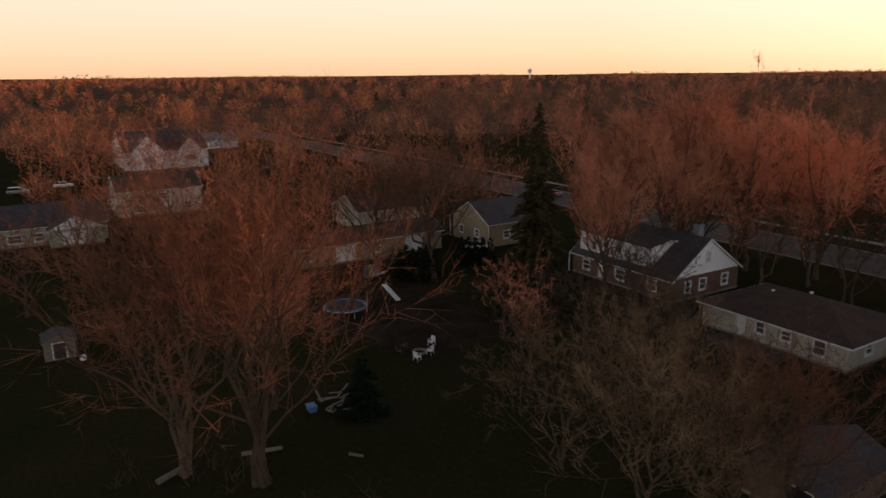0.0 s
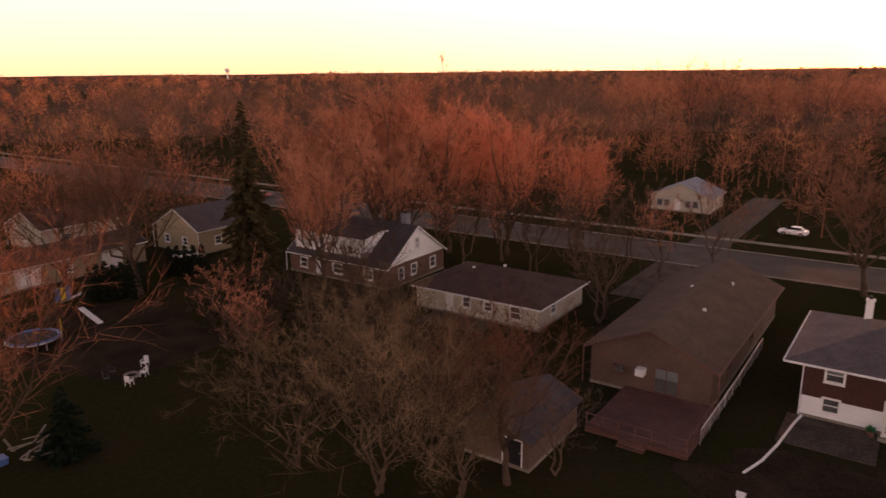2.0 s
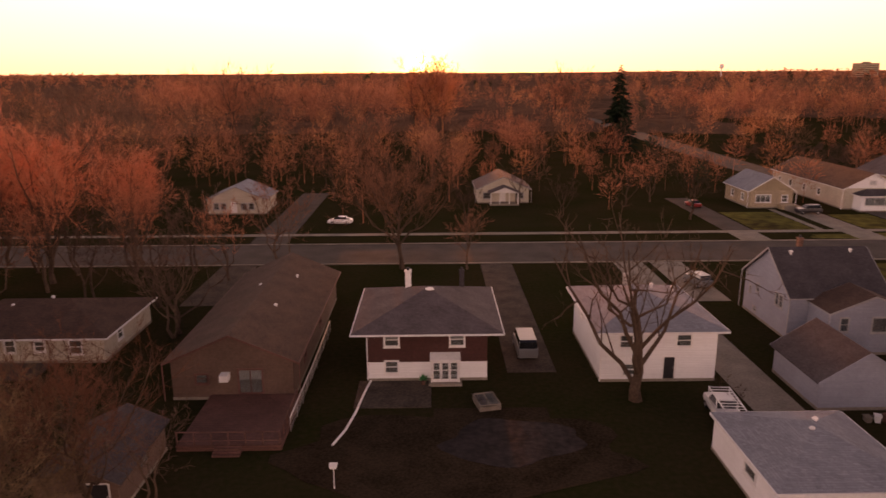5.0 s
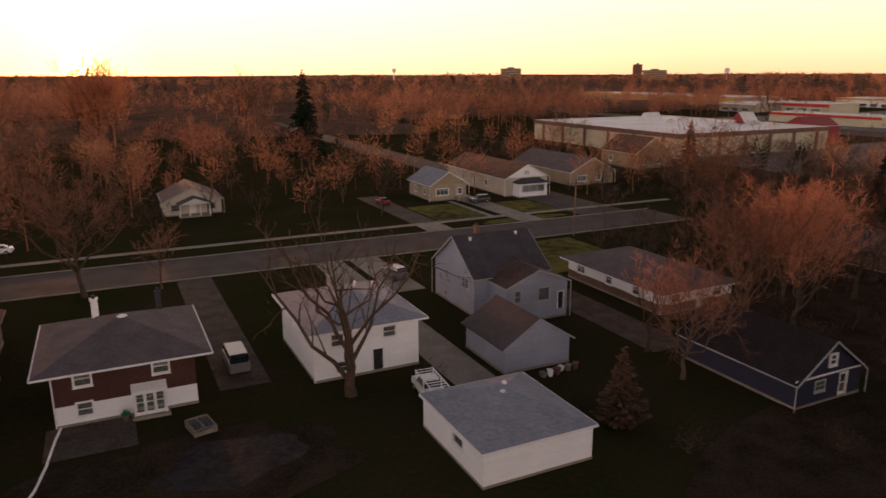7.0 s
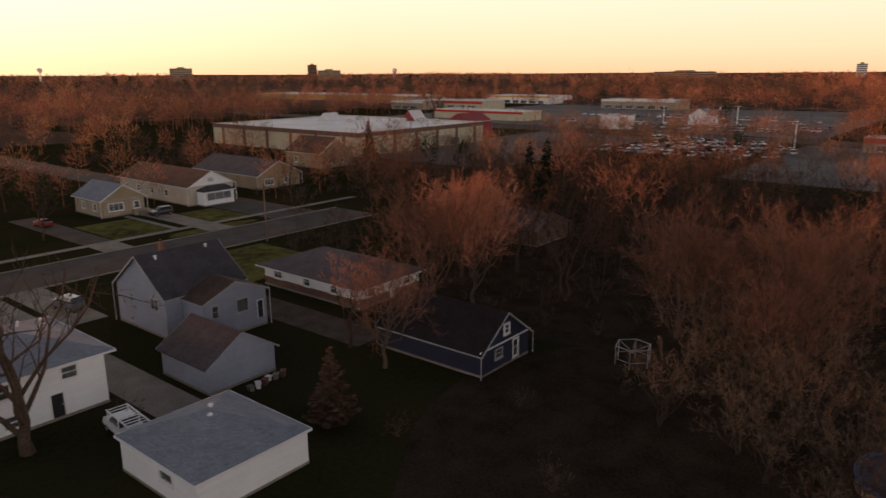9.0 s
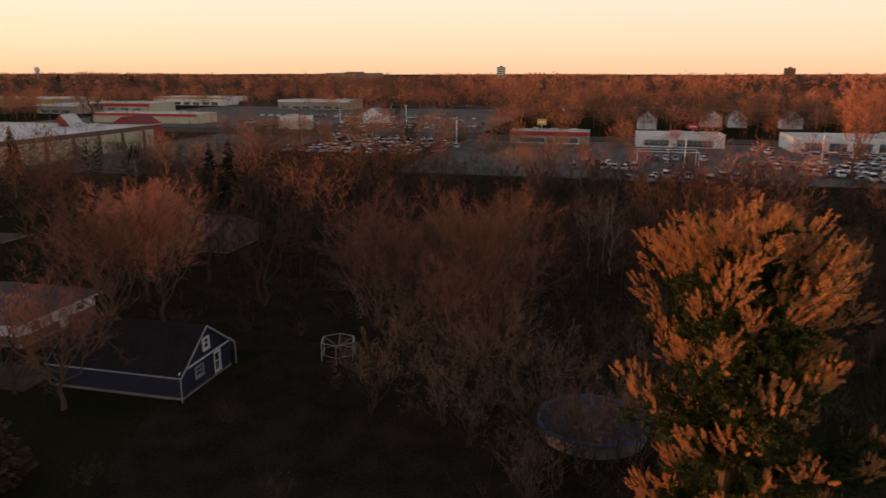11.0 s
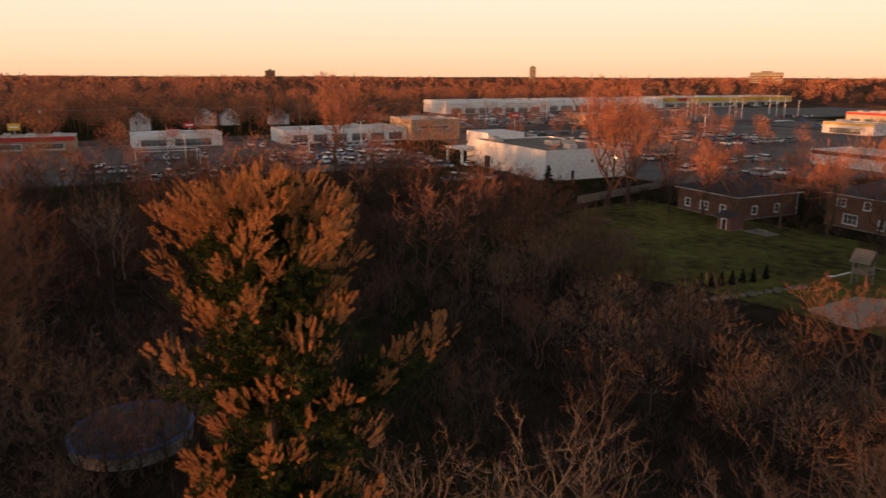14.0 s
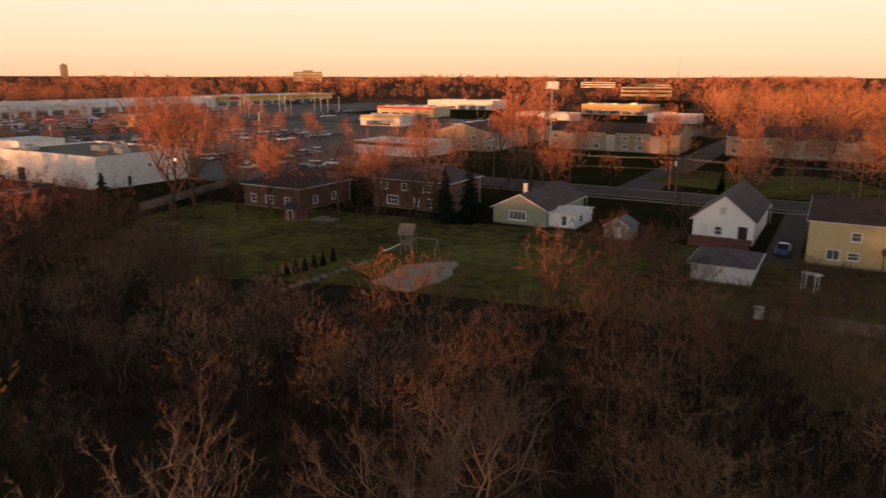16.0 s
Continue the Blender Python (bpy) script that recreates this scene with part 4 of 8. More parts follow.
yh = building("house", -12.5, -128.0, 3.4, -110.0, 6.4, "two-storey pale yellow house with a brown roof", roof="gable_x", rise=2.2, over=0.5, roofing=SHINGLE_BROWN, walls=YELLOW_SIDING,
              openings=[("N", 2.6, 1.0, 1.6, 1.4, "v"), ("N", 5.4, 3.9, 1.2, 1.2), ("N", 5.2, 1.2, 1.4, 1.0), ("N", 10.5, 0.3, 2.2, 2.1, "glazed"), ("N", 10.5, 3.4, 2.2, 2.1, "glazed"), ("E", 4.0, 3.8, 1.2, 1.2)], chimneys=[(3.0, 0.5, 7.6, 9.2, 0.4, DARK_METAL)])
part("balcony", boxes((-12.0 + 4.2, 9.0, 2.9, -1.2, 12.2, 3.1), (-7.8, 12.1, 3.1, -1.2, 12.2, 4.0)), DECK, yh)
for px in (-7.6, -1.4):
    part("balcony_post", boxes((px - 0.07, 12.0, -0.1, px + 0.07, 12.14, 2.9)), DECK, yh)

# ---- shops and flats ----
def shop(x0, y0, x1, y1, h, label, walls, fascia=None, glass=(), roofing=None, units=0, category="shop"):
    b = building("shop_building", x0, y0, x1, y1, h, label, category, roof="flat", walls=walls, roofing=roofing or FLAT_ROOF, openings=glass, foundation=0.15)
    w, d = x1 - x0, y1 - y0
    if fascia:
        side, z0, z1, m = fascia
        L = w if side in "SN" else d
        part("sign_band", boxes((0.3, -0.35, z0, L - 0.3, -0.02, z1)), m, b).matrix_basis = side_matrix(side, w, d)
    rng = random.Random(int(x0 + y0))
    for _ in range(units):
        ux, uy, s = rng.uniform(-w / 2 + 3, w / 2 - 3), rng.uniform(-d / 2 + 3, d / 2 - 3), rng.uniform(1.2, 2.2)
        u = part("roof_unit", boxes((ux - s, uy - s * 0.7, h - 0.35, ux + s, uy + s * 0.7, h + 0.9)), METAL, b)
        part("fan_guard", tube(bmesh.new(), [(ux, uy, h + 0.9), (ux, uy, h + 1.05)], [s * 0.5, s * 0.5], 12), DARK_METAL, u)
    return b


store = shop(168, 173, 240, 258, 8.0, "large cream store with a white roof and brown cornice", CREAM_BLOCK, roofing=FLAT_ROOF, units=9, glass=[("S", 50, 0.3, 6, 3, "v")], category="store")
for side, L in (("S", 72), ("W", 85)):
    c = part("cornice", boxes((0, -0.4, 6.6, L, -0.003, 8.12)), BRICK, store)
    c.matrix_basis = side_matrix(side, 72, 85)
    for i in range(6):
        part("pilaster", boxes((L * (i + 0.5) / 6 - 0.7, -0.3, 0.1, L * (i + 0.5) / 6 + 0.7, -0.003, 6.6)), BRICK, store).matrix_basis = side_matrix(side, 72, 85)
for gx, gy, ww, hh, m in ((30, -10, 8, 4.5, FLAT_ROOF), (8, 20, 7, 3.5, FLAT_ROOF)):
    part("roof_gable", prism(bmesh.new(), [(gy - ww / 2, 7.6), (gy + ww / 2, 7.6), (gy, 7.6 + hh)], "x", gx - 4, gx + 4), m, store)
part("red_gable", prism(bmesh.new(), [(-10 - 4.0, 7.6), (-10 + 4.0, 7.6), (-10, 12.1)], "x", 25.6, 25.9), BARN_RED, store)
barn = shop(244, 184, 262, 196, 7.0, "dark red entrance block with a yellow sign", BARN_RED, roofing=SHINGLE_GREY, category="shop")
part("gable", prism(bmesh.new(), [(-6, 7.12), (6, 7.12), (0, 10.6)], "x", -8.9, 8.9), BARN_RED, barn)
part("sign", boxes((-9.2, -3, 3.4, -9.0, 3, 5.0)), YELLOW_PANEL, barn)
shop(352, 225, 372, 292, 5.5, "long pale shop row with a red sign band", CREAM_BLOCK, ("W", 4.0, 5.3, RED_PANEL), units=6)
shop(328, 150, 338, 164, 6.5, "small white showroom among parked cars", BLOCK, ("W", 3.6, 4.8, WHITE), units=4)
shop(283, 10, 296, 41, 5.2, "tan fast food shop with a red and yellow roof band", TAN_BRICK, ("W", 3.6, 5.1, RED_PANEL), glass=[("W", 4, 0.8, 10, 2.0, "v"), ("W", 18, 0.8, 9, 2.0, "v")], units=3)
shop(282, -40, 298, -8, 5.0, "white service station shop with a pale roof band", BLOCK, ("W", 3.4, 4.9, WHITE), glass=[("W", 3, 0.5, 9, 2.4, "v"), ("W", 15, 0.3, 13, 2.7, "v")], units=3)
shop(276, -114, 298, -62, 5.4, "long white showroom with large windows", BLOCK, ("W", 4.0, 5.3, WHITE), glass=[("W", 4 + i * 8.0, 0.5, 6.0, 3.0, "v") for i in range(6)], units=5, category="showroom")
shop(272, -137, 296, -114.5, 8.6, "tan two-storey showroom corner", TAN_BRICK, glass=[("W", 3, 4.6, 14, 1.4, "v"), ("N", 4, 1.0, 6, 2, "v")], units=3, category="showroom")
auto = shop(149.5, -126, 187.5, -99.5, 7.8, "large white painted workshop with a grey flat roof", BLOCK, roofing=GRAVEL_ROOF, units=6, category="workshop", glass=[("N", 6, 0.3, 3.4, 3.4, "dark_door"), ("W", 8, 0.3, 1.0, 2.2, "dark_door"), ("W", 14, 4.2, 1.2, 0.9)])
part("entrance_block", boxes((19.05, -4, 0, 33, 8.8, 9.4)), BLOCK, auto)
part("canopy", boxes((22, 8.85, 4.2, 34, 16, 4.7)), WHITE, auto)
for cx in (23, 33):
    part("canopy_post", boxes((cx - 0.35, 15.2, 0, cx + 0.35, 15.9, 4.2)), WHITE, auto)
part("wall_lamp", boxes((-19.4, -9, 5.0, -19.05, -8.3, 5.5)), LAMP, auto, "lit wall lamp")
shop(120, -215, 148, -196, 4.6, "low white building with a brown fascia", BLOCK, ("N", 3.4, 4.5, BROWN_SIDING), units=2)
gas = shop(208, -332, 234, -316, 5.4, "filling station with a lit yellow canopy", BLOCK, ("N", 4.3, 5.3, YELLOW_PANEL), units=2, category="filling station", glass=[("N", 4, 0.3, 16, 2.6, "v")])
shop(455, -306, 495, -219, 9.0, "long white shopping centre block with a gabled front", BLOCK, ("W", 6.0, 8.6, WHITE), glass=[("W", 4 + i * 11.0, 0.3, 8, 3.6, "v") for i in range(7)], units=6, category="shopping centre")
shop(472, -432, 512, -308, 8.6, "long white shopping centre block with red signs", BLOCK, ("W", 5.4, 8.0, WHITE), glass=[("W", 6 + i * 14.0, 0.3, 11, 3.6, "v") for i in range(8)], units=8, category="shopping centre")
mall = shop(480, -600, 520, -436, 8.8, "pale shopping centre block with an orange band", CREAM_BLOCK, ("W", 5.6, 8.4, YELLOW_PANEL), glass=[("W", 6 + i * 14.0, 0.3, 11, 3.6, "v") for i in range(10)], units=6, category="shopping centre")
part("red_sign", boxes((20, -0.6, 5.8, 34, -0.36, 8.2)), RED_PANEL, mall).matrix_basis = side_matrix("W", 40, 164)
tan_shop = shop(322, -262, 338, -240, 6.0, "tan brick shop with a dark window", TAN_BRICK, ("W", 4.8, 5.9, BROWN_SIDING), glass=[("W", 3, 0.5, 7, 2.6, "v"), ("N", 3, 0.5, 8, 2.6, "v")], units=2)
shop(440, 318, 470, 356, 7.0, "far pale pink shop block", CREAM_BLOCK, ("W", 4.6, 6.6, RED_PANEL), glass=[("W", 4 + i * 10.0, 0.3, 7, 3.2, "v") for i in range(3)], units=4, category="shopping centre")
shop(470, 420, 520, 640, 8.0, "far brown shopping centre block", TAN_BRICK, ("W", 5.0, 7.2, YELLOW_PANEL), units=9, category="shopping centre")

for x0, y0, x1, y1, lab in ((110, -290, 132, -224, "long tan brick block of flats with a brown roof"), (50.5, -268, 98, -250, "tan brick block of flats with dormers"), (-8, -274, 36, -256, "tan brick block of flats with dormers")):
    ew = x1 - x0 > y1 - y0
    L = (x1 - x0) if ew else (y1 - y0)
    s = "N" if ew else "W"
    ops = [(s, 2.0 + i * 5.2, z, 1.8, 1.4, "hv") for i in range(int((L - 3) / 5.2)) for z in (1.0, 4.1)]
    if not ew:
        ops += [("N", 3.0 + i * 6.0, z, 1.8, 1.4, "hv") for i in range(4) for z in (1.0, 4.1)]
    b = building("apartment_building", x0, y0, x1, y1, 6.6, lab, "flats", roof="gable_x" if ew else "gable_y", rise=3.0, over=0.6, roofing=SHINGLE_BROWN, walls=TAN_BRICK, openings=ops)
    for i in range(3):
        part("bay_gable", boxes((-1.6, -0.6, 0.1, 1.6, -0.01, 6.6)), CREAM_SIDING, b).matrix_basis = side_matrix(s, x1 - x0, y1 - y0) @ pose(L * (i + 0.5) / 3, 0, 0)
        part("bay_roof", prism(bmesh.new(), [(-2.0, 6.0), (2.0, 6.0), (0, 8.6)], "y", -0.9, 3.0), SHINGLE_BROWN, b).matrix_basis = side_matrix(s, x1 - x0, y1 - y0) @ pose(L * (i + 0.5) / 3, 0, 0)

# more shops in the distance
for x, y, w, d, h, walls, band in ((520, 200, 30, 60, 7, TAN_BRICK, WHITE), (560, 330, 40, 70, 7, BLOCK, YELLOW_PANEL), (420, 360, 50, 34, 6.5, TAN_BRICK, WHITE)):
    shop(x, y, x + w, y + d, h, "flat-roofed shop building in the distance", walls, ("W", h - 1.4, h - 0.1, band), glass=[("W", 3 + i * 9.0, 0.3, 6, 2.6, "v") for i in range(int((d - 4) / 9))], units=3)
for x, y, w, d, h, walls, band in ((140, -408, 34, 20, 5.5, BLOCK, WHITE), (236, -420, 44, 22, 6.5, CREAM_BLOCK, RED_PANEL), (120, -520, 50, 24, 7, TAN_BRICK, YELLOW_PANEL), (250, -540, 60, 26, 7, BLOCK, WHITE), (76, -440, 28, 18, 5, BLOCK, WHITE)):
    shop(x, y, x + w, y + d, h, "flat-roofed shop building past the flats", walls, ("N", h - 1.4, h - 0.1, band), glass=[("N", 3 + i * 9.0, 0.3, 6, 2.6, "v") for i in range(int((w - 4) / 9))], units=3)
slab("car_park", 60, -395, 330, -334, 0.025, LOT, "asphalt car park past the flats", "car park")
for x, y, w, d in ((397, -54, 9, 10), (396, -66, 9, 9), (391, -92, 10, 10), (379, 126, 12, 12), (372, -20, 10, 9)):
    building("house", x, y, x + w, y + d, 5.2, "white gabled house among bare trees", roof="gable_x", rise=3.6, over=0.4, roofing=SHINGLE_GREY, walls=WHITE_SIDING, openings=[("W", 2.0, 3.2, 1.2, 1.3), ("W", d - 3.4, 3.2, 1.2, 1.3), ("W", 3.5, 0.3, 1.0, 2.1, "door")], gutter=False)

# ---- trees ----
def unit(v):
    return v / (np.linalg.norm(v) + 1e-9)


class Sticks:
    """Gathers tapered sticks for one mesh."""

    def __init__(self):
        self.v, self.f = [], []

    def tube(self, pts, radii, n=5):
        base = len(self.v)
        for i, p in enumerate(pts):
            d = unit(pts[min(i + 1, len(pts) - 1)] - pts[max(i - 1, 0)])
            a = unit(np.cross(d, (0.31, 0.87, 0.37)))
            b = np.cross(d, a)
            for k in range(n):
                t = k * math.tau / n
                self.v.append(p + (a * math.cos(t) + b * math.sin(t)) * radii[i])
        for i in range(len(pts) - 1):
            for k in range(n):
                r, s = base + i * n, base + (i + 1) * n
                self.f.append((r + k, r + (k + 1) % n, s + (k + 1) % n, s + k))

    def spike(self, p, q, r):
        """A twig or needle too thin to have a round section: one tapered blade, turned by chance."""
        d = unit(q - p)
        k = len(self.v) * 0.618
        a = unit(np.cross(d, (math.cos(k), math.sin(k), 0.3 + math.sin(2.3 * k)))) * r * 1.25
        base = len(self.v)
        self.v += [p + a, p - a, q]
        self.f.append((base, base + 1, base + 2))


def bare_tree(name, seed, H, spread, trunk_r, stems=1, limbs=11, subs=7, twigs=7, fork=0.3, lift=0.75, twig_r=0.022, bark=None, twig=None, buds=0, side=2, thin=0.24, upb=0.45):
    """A leafless tree of height H at the origin: an Empty with its trunk and limbs, and its crown of twigs."""
    rng = np.random.default_rng(seed)
    wood, fine = Sticks(), Sticks()
    up = np.array((0, 0, 1.0))

    def twig_fan(p, d, length, n):
        for _ in range(n):
            e = unit(d + rng.normal(0, 0.5, 3) + up * 0.25)
            q = p + e * length * rng.uniform(0.6, 1.2)
            fine.spike(p, q, twig_r)
            for _ in range(side):
                s = p + (q - p) * rng.uniform(0.3, 0.85)
                e2 = unit(e + rng.normal(0, 0.55, 3) + up * 0.15)
                fine.spike(s, s + e2 * length * rng.uniform(0.35, 0.7), twig_r * 0.75)
                for _ in range(buds):
                    s2 = s + e2 * length * rng.uniform(0.05, 0.4)
                    fine.spike(s2, s2 + unit(rng.normal(0, 1, 3)) * 0.13, 0.05)

    for st in range(stems):
        turn = st * math.tau / stems + rng.uniform(-0.4, 0.4)
        lean = rng.normal(0, 0.06, 2) if stems == 1 else np.array((math.cos(turn), math.sin(turn))) * rng.uniform(0.10, 0.26)
        r0 = trunk_r / math.sqrt(stems)
        top = H * (0.62 if stems == 1 else 0.7) * rng.uniform(0.9, 1.0)
        n = 7
        line = [np.array((0, 0, -0.2)) + np.array((*(lean * top * (i / n) ** 1.3 + rng.normal(0, 0.012 * H, 2) * (i > 0)), (top + 0.2) * i / n)) + (np.array((*rng.normal(0, 0.25, 2), 0)) if stems > 1 else 0) for i in range(n + 1)]
        radii = [r0 * (1.25 if i == 0 else 1 - 0.75 * i / n) for i in range(n + 1)]
        wood.tube(line, radii, 7)
        m = max(2, limbs // stems)
        for k in range(m):
            f = fork + (1 - fork) * (k + rng.uniform(0, 0.8)) / m
            pos = f * n
            i = min(int(pos), n - 1)
            p = line[i] + (line[i + 1] - line[i]) * (pos - i)
            az = k * 2.4 + rng.uniform(-0.5, 0.5) + st
            out = np.array((math.cos(az), math.sin(az), 0))
            reach = spread * (1.15 - 0.75 * (f - fork) / (1 - fork)) * rng.uniform(0.75, 1.1)
            rise = (H - p[2]) * rng.uniform(0.55, 0.98) * lift + 0.1 * H * (1 - f)
            q = p + out * reach + up * min(rise, H - p[2])
            segs = 5
            limb = [p + (q - p) * t + up * (-0.10 * reach * math.sin(math.pi * t)) + rng.normal(0, 0.02 * H, 3) * (0 < t < 1) for t in np.linspace(0, 1, segs + 1)]
            r1 = radii[i] * 0.55
            wood.tube(limb, [r1 * (1 - 0.8 * t) for t in np.linspace(0, 1, segs + 1)], 5)
            d1 = unit(q - p)
            for j in range(subs):
                t = 0.22 + 0.78 * (j + rng.uniform(0, 0.9)) / subs
                pos = min(t, 0.999) * segs
                a = int(pos)
                s = limb[a] + (limb[a + 1] - limb[a]) * (pos - a)
                d2 = unit(d1 * 0.6 + rng.normal(0, 0.55, 3) + up * upb)
                ln = np.linalg.norm(q - p) * rng.uniform(0.3, 0.5) * (1.1 - 0.5 * t)
                e = s + d2 * ln
                mid = (s + e) / 2 + rng.normal(0, 0.04, 3) * ln
                rr = r1 * thin
                wood.tube([s, mid, e], [rr, rr * 0.6, rr * 0.25], 3 if side == 1 else 4)
                for w in range(twigs):
                    tt = 0.25 + 0.75 * (w + 0.5) / twigs
                    c = s + (mid - s) * tt * 2 if tt < 0.5 else mid + (e - mid) * (tt * 2 - 1)
                    twig_fan(c, unit(d2 + rng.normal(0, 0.4, 3)), ln * 0.42, 1 if w < twigs - 1 else 3)
    ob = new(name)
    mesh_part("trunk", wood.v, wood.f, bark or BARK, ob)
    mesh_part("crown", fine.v, fine.f, twig or TWIG, ob)
    return ob


def spruce(name, seed, H, R, material, tiers=22, per=11, trunk_from=0.04, sag=0.25):
    """A conifer of height H: trunk, and a crown of tiers of drooping boughs made of many needle sprays."""
    rng = np.random.default_rng(seed)
    wood, fine = Sticks(), Sticks()
    wood.tube([np.array((0, 0, -0.2)), np.array((0, 0, H * 0.5)), np.array((0, 0, H * 0.98))], [H * 0.016, H * 0.009, 0.02], 7)
    for i in range(tiers):
        f = i / (tiers - 1)
        z = H * (trunk_from + (0.97 - trunk_from) * f)
        reach = R * (1 - f) ** 0.8 + 0.12
        n = max(4, int(per * (1 - 0.6 * f)))
        for k in range(n):
            az = k * math.tau / n + i * 0.7 + rng.uniform(-0.25, 0.25)
            o = np.array((math.cos(az), math.sin(az), 0))
            L = reach * rng.uniform(0.45, 1.2)
            z1 = z + rng.uniform(-0.6, 0.6) * H / tiers
            p, q = np.array((0, 0, z1)), np.array((0, 0, z1)) + o * L + np.array((0, 0, -sag * L + rng.normal(0, 0.05 * L)))
            wood.tube([p, q], [0.03, 0.01], 3)
            side = np.array((-o[1], o[0], 0))
            m = max(5, int(L * 6.5))
            for j in range(m):
                t = 0.15 + 0.85 * (j + 0.5) / m
                s = p + (q - p) * t
                for sg in (-1, 1, -1, 1):
                    e = unit(o * 0.8 + side * sg * rng.uniform(0.5, 1.1) + np.array((0, 0, rng.uniform(-0.5, 0.25))))
                    fine.spike(s, s + e * (0.25 + 0.3 * L * (1.1 - t)), 0.075 + 0.03 * L)
    ob = new(name)
    mesh_part("trunk", wood.v, wood.f, BARK, ob)
    mesh_part("crown", fine.v, fine.f, material, ob)
    return ob


ARM = math.atan2(-0.995, -0.098) - radians(40)


def white_pine(name, seed, H):
    """A tall pine: irregular whorls of upswept limbs that end in foxtail plumes of long needles coloured as sunlit,
    over an inner crown coloured dark for shade.
    """
    rng = np.random.default_rng(seed)
    wood, fine, inner = Sticks(), Sticks(), Sticks()
    up = np.array((0, 0, 1.0))
    wood.tube([np.array(v) for v in ((0, 0, -0.2), (0.2, 0.1, H * 0.35), (-0.1, 0.1, H * 0.7), (0, 0, H * 0.96))], [0.42, 0.32, 0.17, 0.04], 9)

    def foxtail(p, d, size, to, needle, n, r):
        """One shoot with needles all round it, swept forward."""
        a = unit(np.cross(d, (0.3, 0.8, 0.5)))
        b = np.cross(d, a)
        for u, t in zip(rng.uniform(0, 1, n), rng.uniform(0, math.tau, n)):
            s = p + d * size * u
            e = unit(d * 1.1 + a * math.cos(t) + b * math.sin(t))
            to.spike(s, s + e * needle * (1.15 - 0.45 * u), r)

    def plume(p, d, length, width, n):
        """A brush of foxtails along a limb's end: it widens from its foot and tapers to its tip, all turned one way."""
        a = unit(np.cross(d, (0.4, 0.7, 0.2)))
        b = np.cross(d, a)
        for _ in range(n):
            u = rng.uniform(0, 1)
            w = width * math.sin(math.pi * (0.15 + 0.75 * u)) * math.sqrt(rng.uniform(0.05, 1)) * (1.6 if rng.random() < 0.22 else 1.0)
            t = rng.uniform(0, math.tau)
            off = a * math.cos(t) * w + b * math.sin(t) * w
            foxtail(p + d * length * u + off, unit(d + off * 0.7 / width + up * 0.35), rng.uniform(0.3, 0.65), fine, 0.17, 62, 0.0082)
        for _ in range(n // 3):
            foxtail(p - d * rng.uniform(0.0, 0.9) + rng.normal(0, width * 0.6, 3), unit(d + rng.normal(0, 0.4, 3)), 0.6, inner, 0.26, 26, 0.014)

    def reach(f):
        return float(np.interp(f, (0.1, 0.3, 0.5, 0.6, 0.7, 0.77, 0.83, 0.89, 0.95, 1.0), (4.0, 4.2, 3.6, 4.2, 4.9, 4.3, 2.9, 2.0, 1.1, 0.5)))

    def limb(z, az, L, f, heavy=1.0):
        o = np.array((math.cos(az), math.sin(az), 0))
        side = np.array((-o[1], o[0], 0))
        p = np.array((0, 0, z))
        rise = float(np.interp(f, (0.1, 0.5, 0.7, 0.85, 1.0), (-0.1, 0.1, 0.35, 0.9, 1.8)))
        a = p + o * L * 0.55 + up * L * rise * 0.3 + rng.normal(0, 0.15, 3)
        q = a + o * L * 0.36 + up * L * (rise * 0.5 + 0.16)
        q[2] = min(q[2], H * 0.94 - 0.28 * L ** 1.3)
        a[2] = min(a[2], q[2])
        wood.tube([p, a, q], [0.05 + 0.014 * L, 0.045, 0.018], 5)
        tip = unit(o * rng.uniform(0.3, 0.9) + side * rng.normal(0, 0.4) + up * rng.uniform(0.6, 1.1))
        plume(q - tip * 0.5, tip, rng.uniform(1.4, 2.2) * heavy, rng.uniform(0.36, 0.62), int(34 * heavy))
        for j in range(2 if L > 2.4 else 1):
            sg = (-1, 1)[j] * (1 if rng.random() < 0.8 else -1)
            c = a + (q - a) * rng.uniform(-0.2, 0.7) + side * sg * rng.uniform(0.5, 1.1)
            wood.tube([a, c], [0.035, 0.012], 4)
            plume(c - up * 0.2, unit(o * 0.4 + side * sg * 0.45 + up), rng.uniform(0.8, 1.4), 0.32, int(14 * heavy))
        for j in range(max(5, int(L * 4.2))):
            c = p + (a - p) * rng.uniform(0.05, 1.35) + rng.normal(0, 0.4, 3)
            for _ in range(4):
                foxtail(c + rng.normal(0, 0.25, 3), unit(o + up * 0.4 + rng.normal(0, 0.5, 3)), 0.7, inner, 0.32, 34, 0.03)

    z, k = H * 0.16, 0
    while z < H * 0.9:
        f = z / H
        n = 5 if f < 0.72 else 6
        for i in range(n):
            if f < 0.62 and rng.random() < 0.18:
                continue
            limb(z + rng.uniform(-0.6, 0.6), k * 0.9 + i * math.tau / n + rng.uniform(-0.45, 0.45), reach(f) * rng.uniform(0.55, 1.18), f, 0.85 if f < 0.7 else 1.15)
        z += 1.35 if f < 0.72 else 1.0
        k += 1
    for da, L, dz in ((0.0, 8.6, 0.0), (-0.12, 7.6, -0.3), (0.14, 6.6, -0.7)):
        limb(H * 0.53 + dz, ARM + da, L, 0.5, 0.9)
    for i in range(7):
        t = i * 0.9
        plume(np.array((0.45 * math.cos(t), 0.45 * math.sin(t), H * (0.86 + 0.012 * i))), unit(up + np.array((math.cos(t), math.sin(t), 0)) * 0.3), 1.3, 0.32, 16)
    ob = new(name)
    mesh_part("trunk", wood.v, wood.f, BARK, ob)
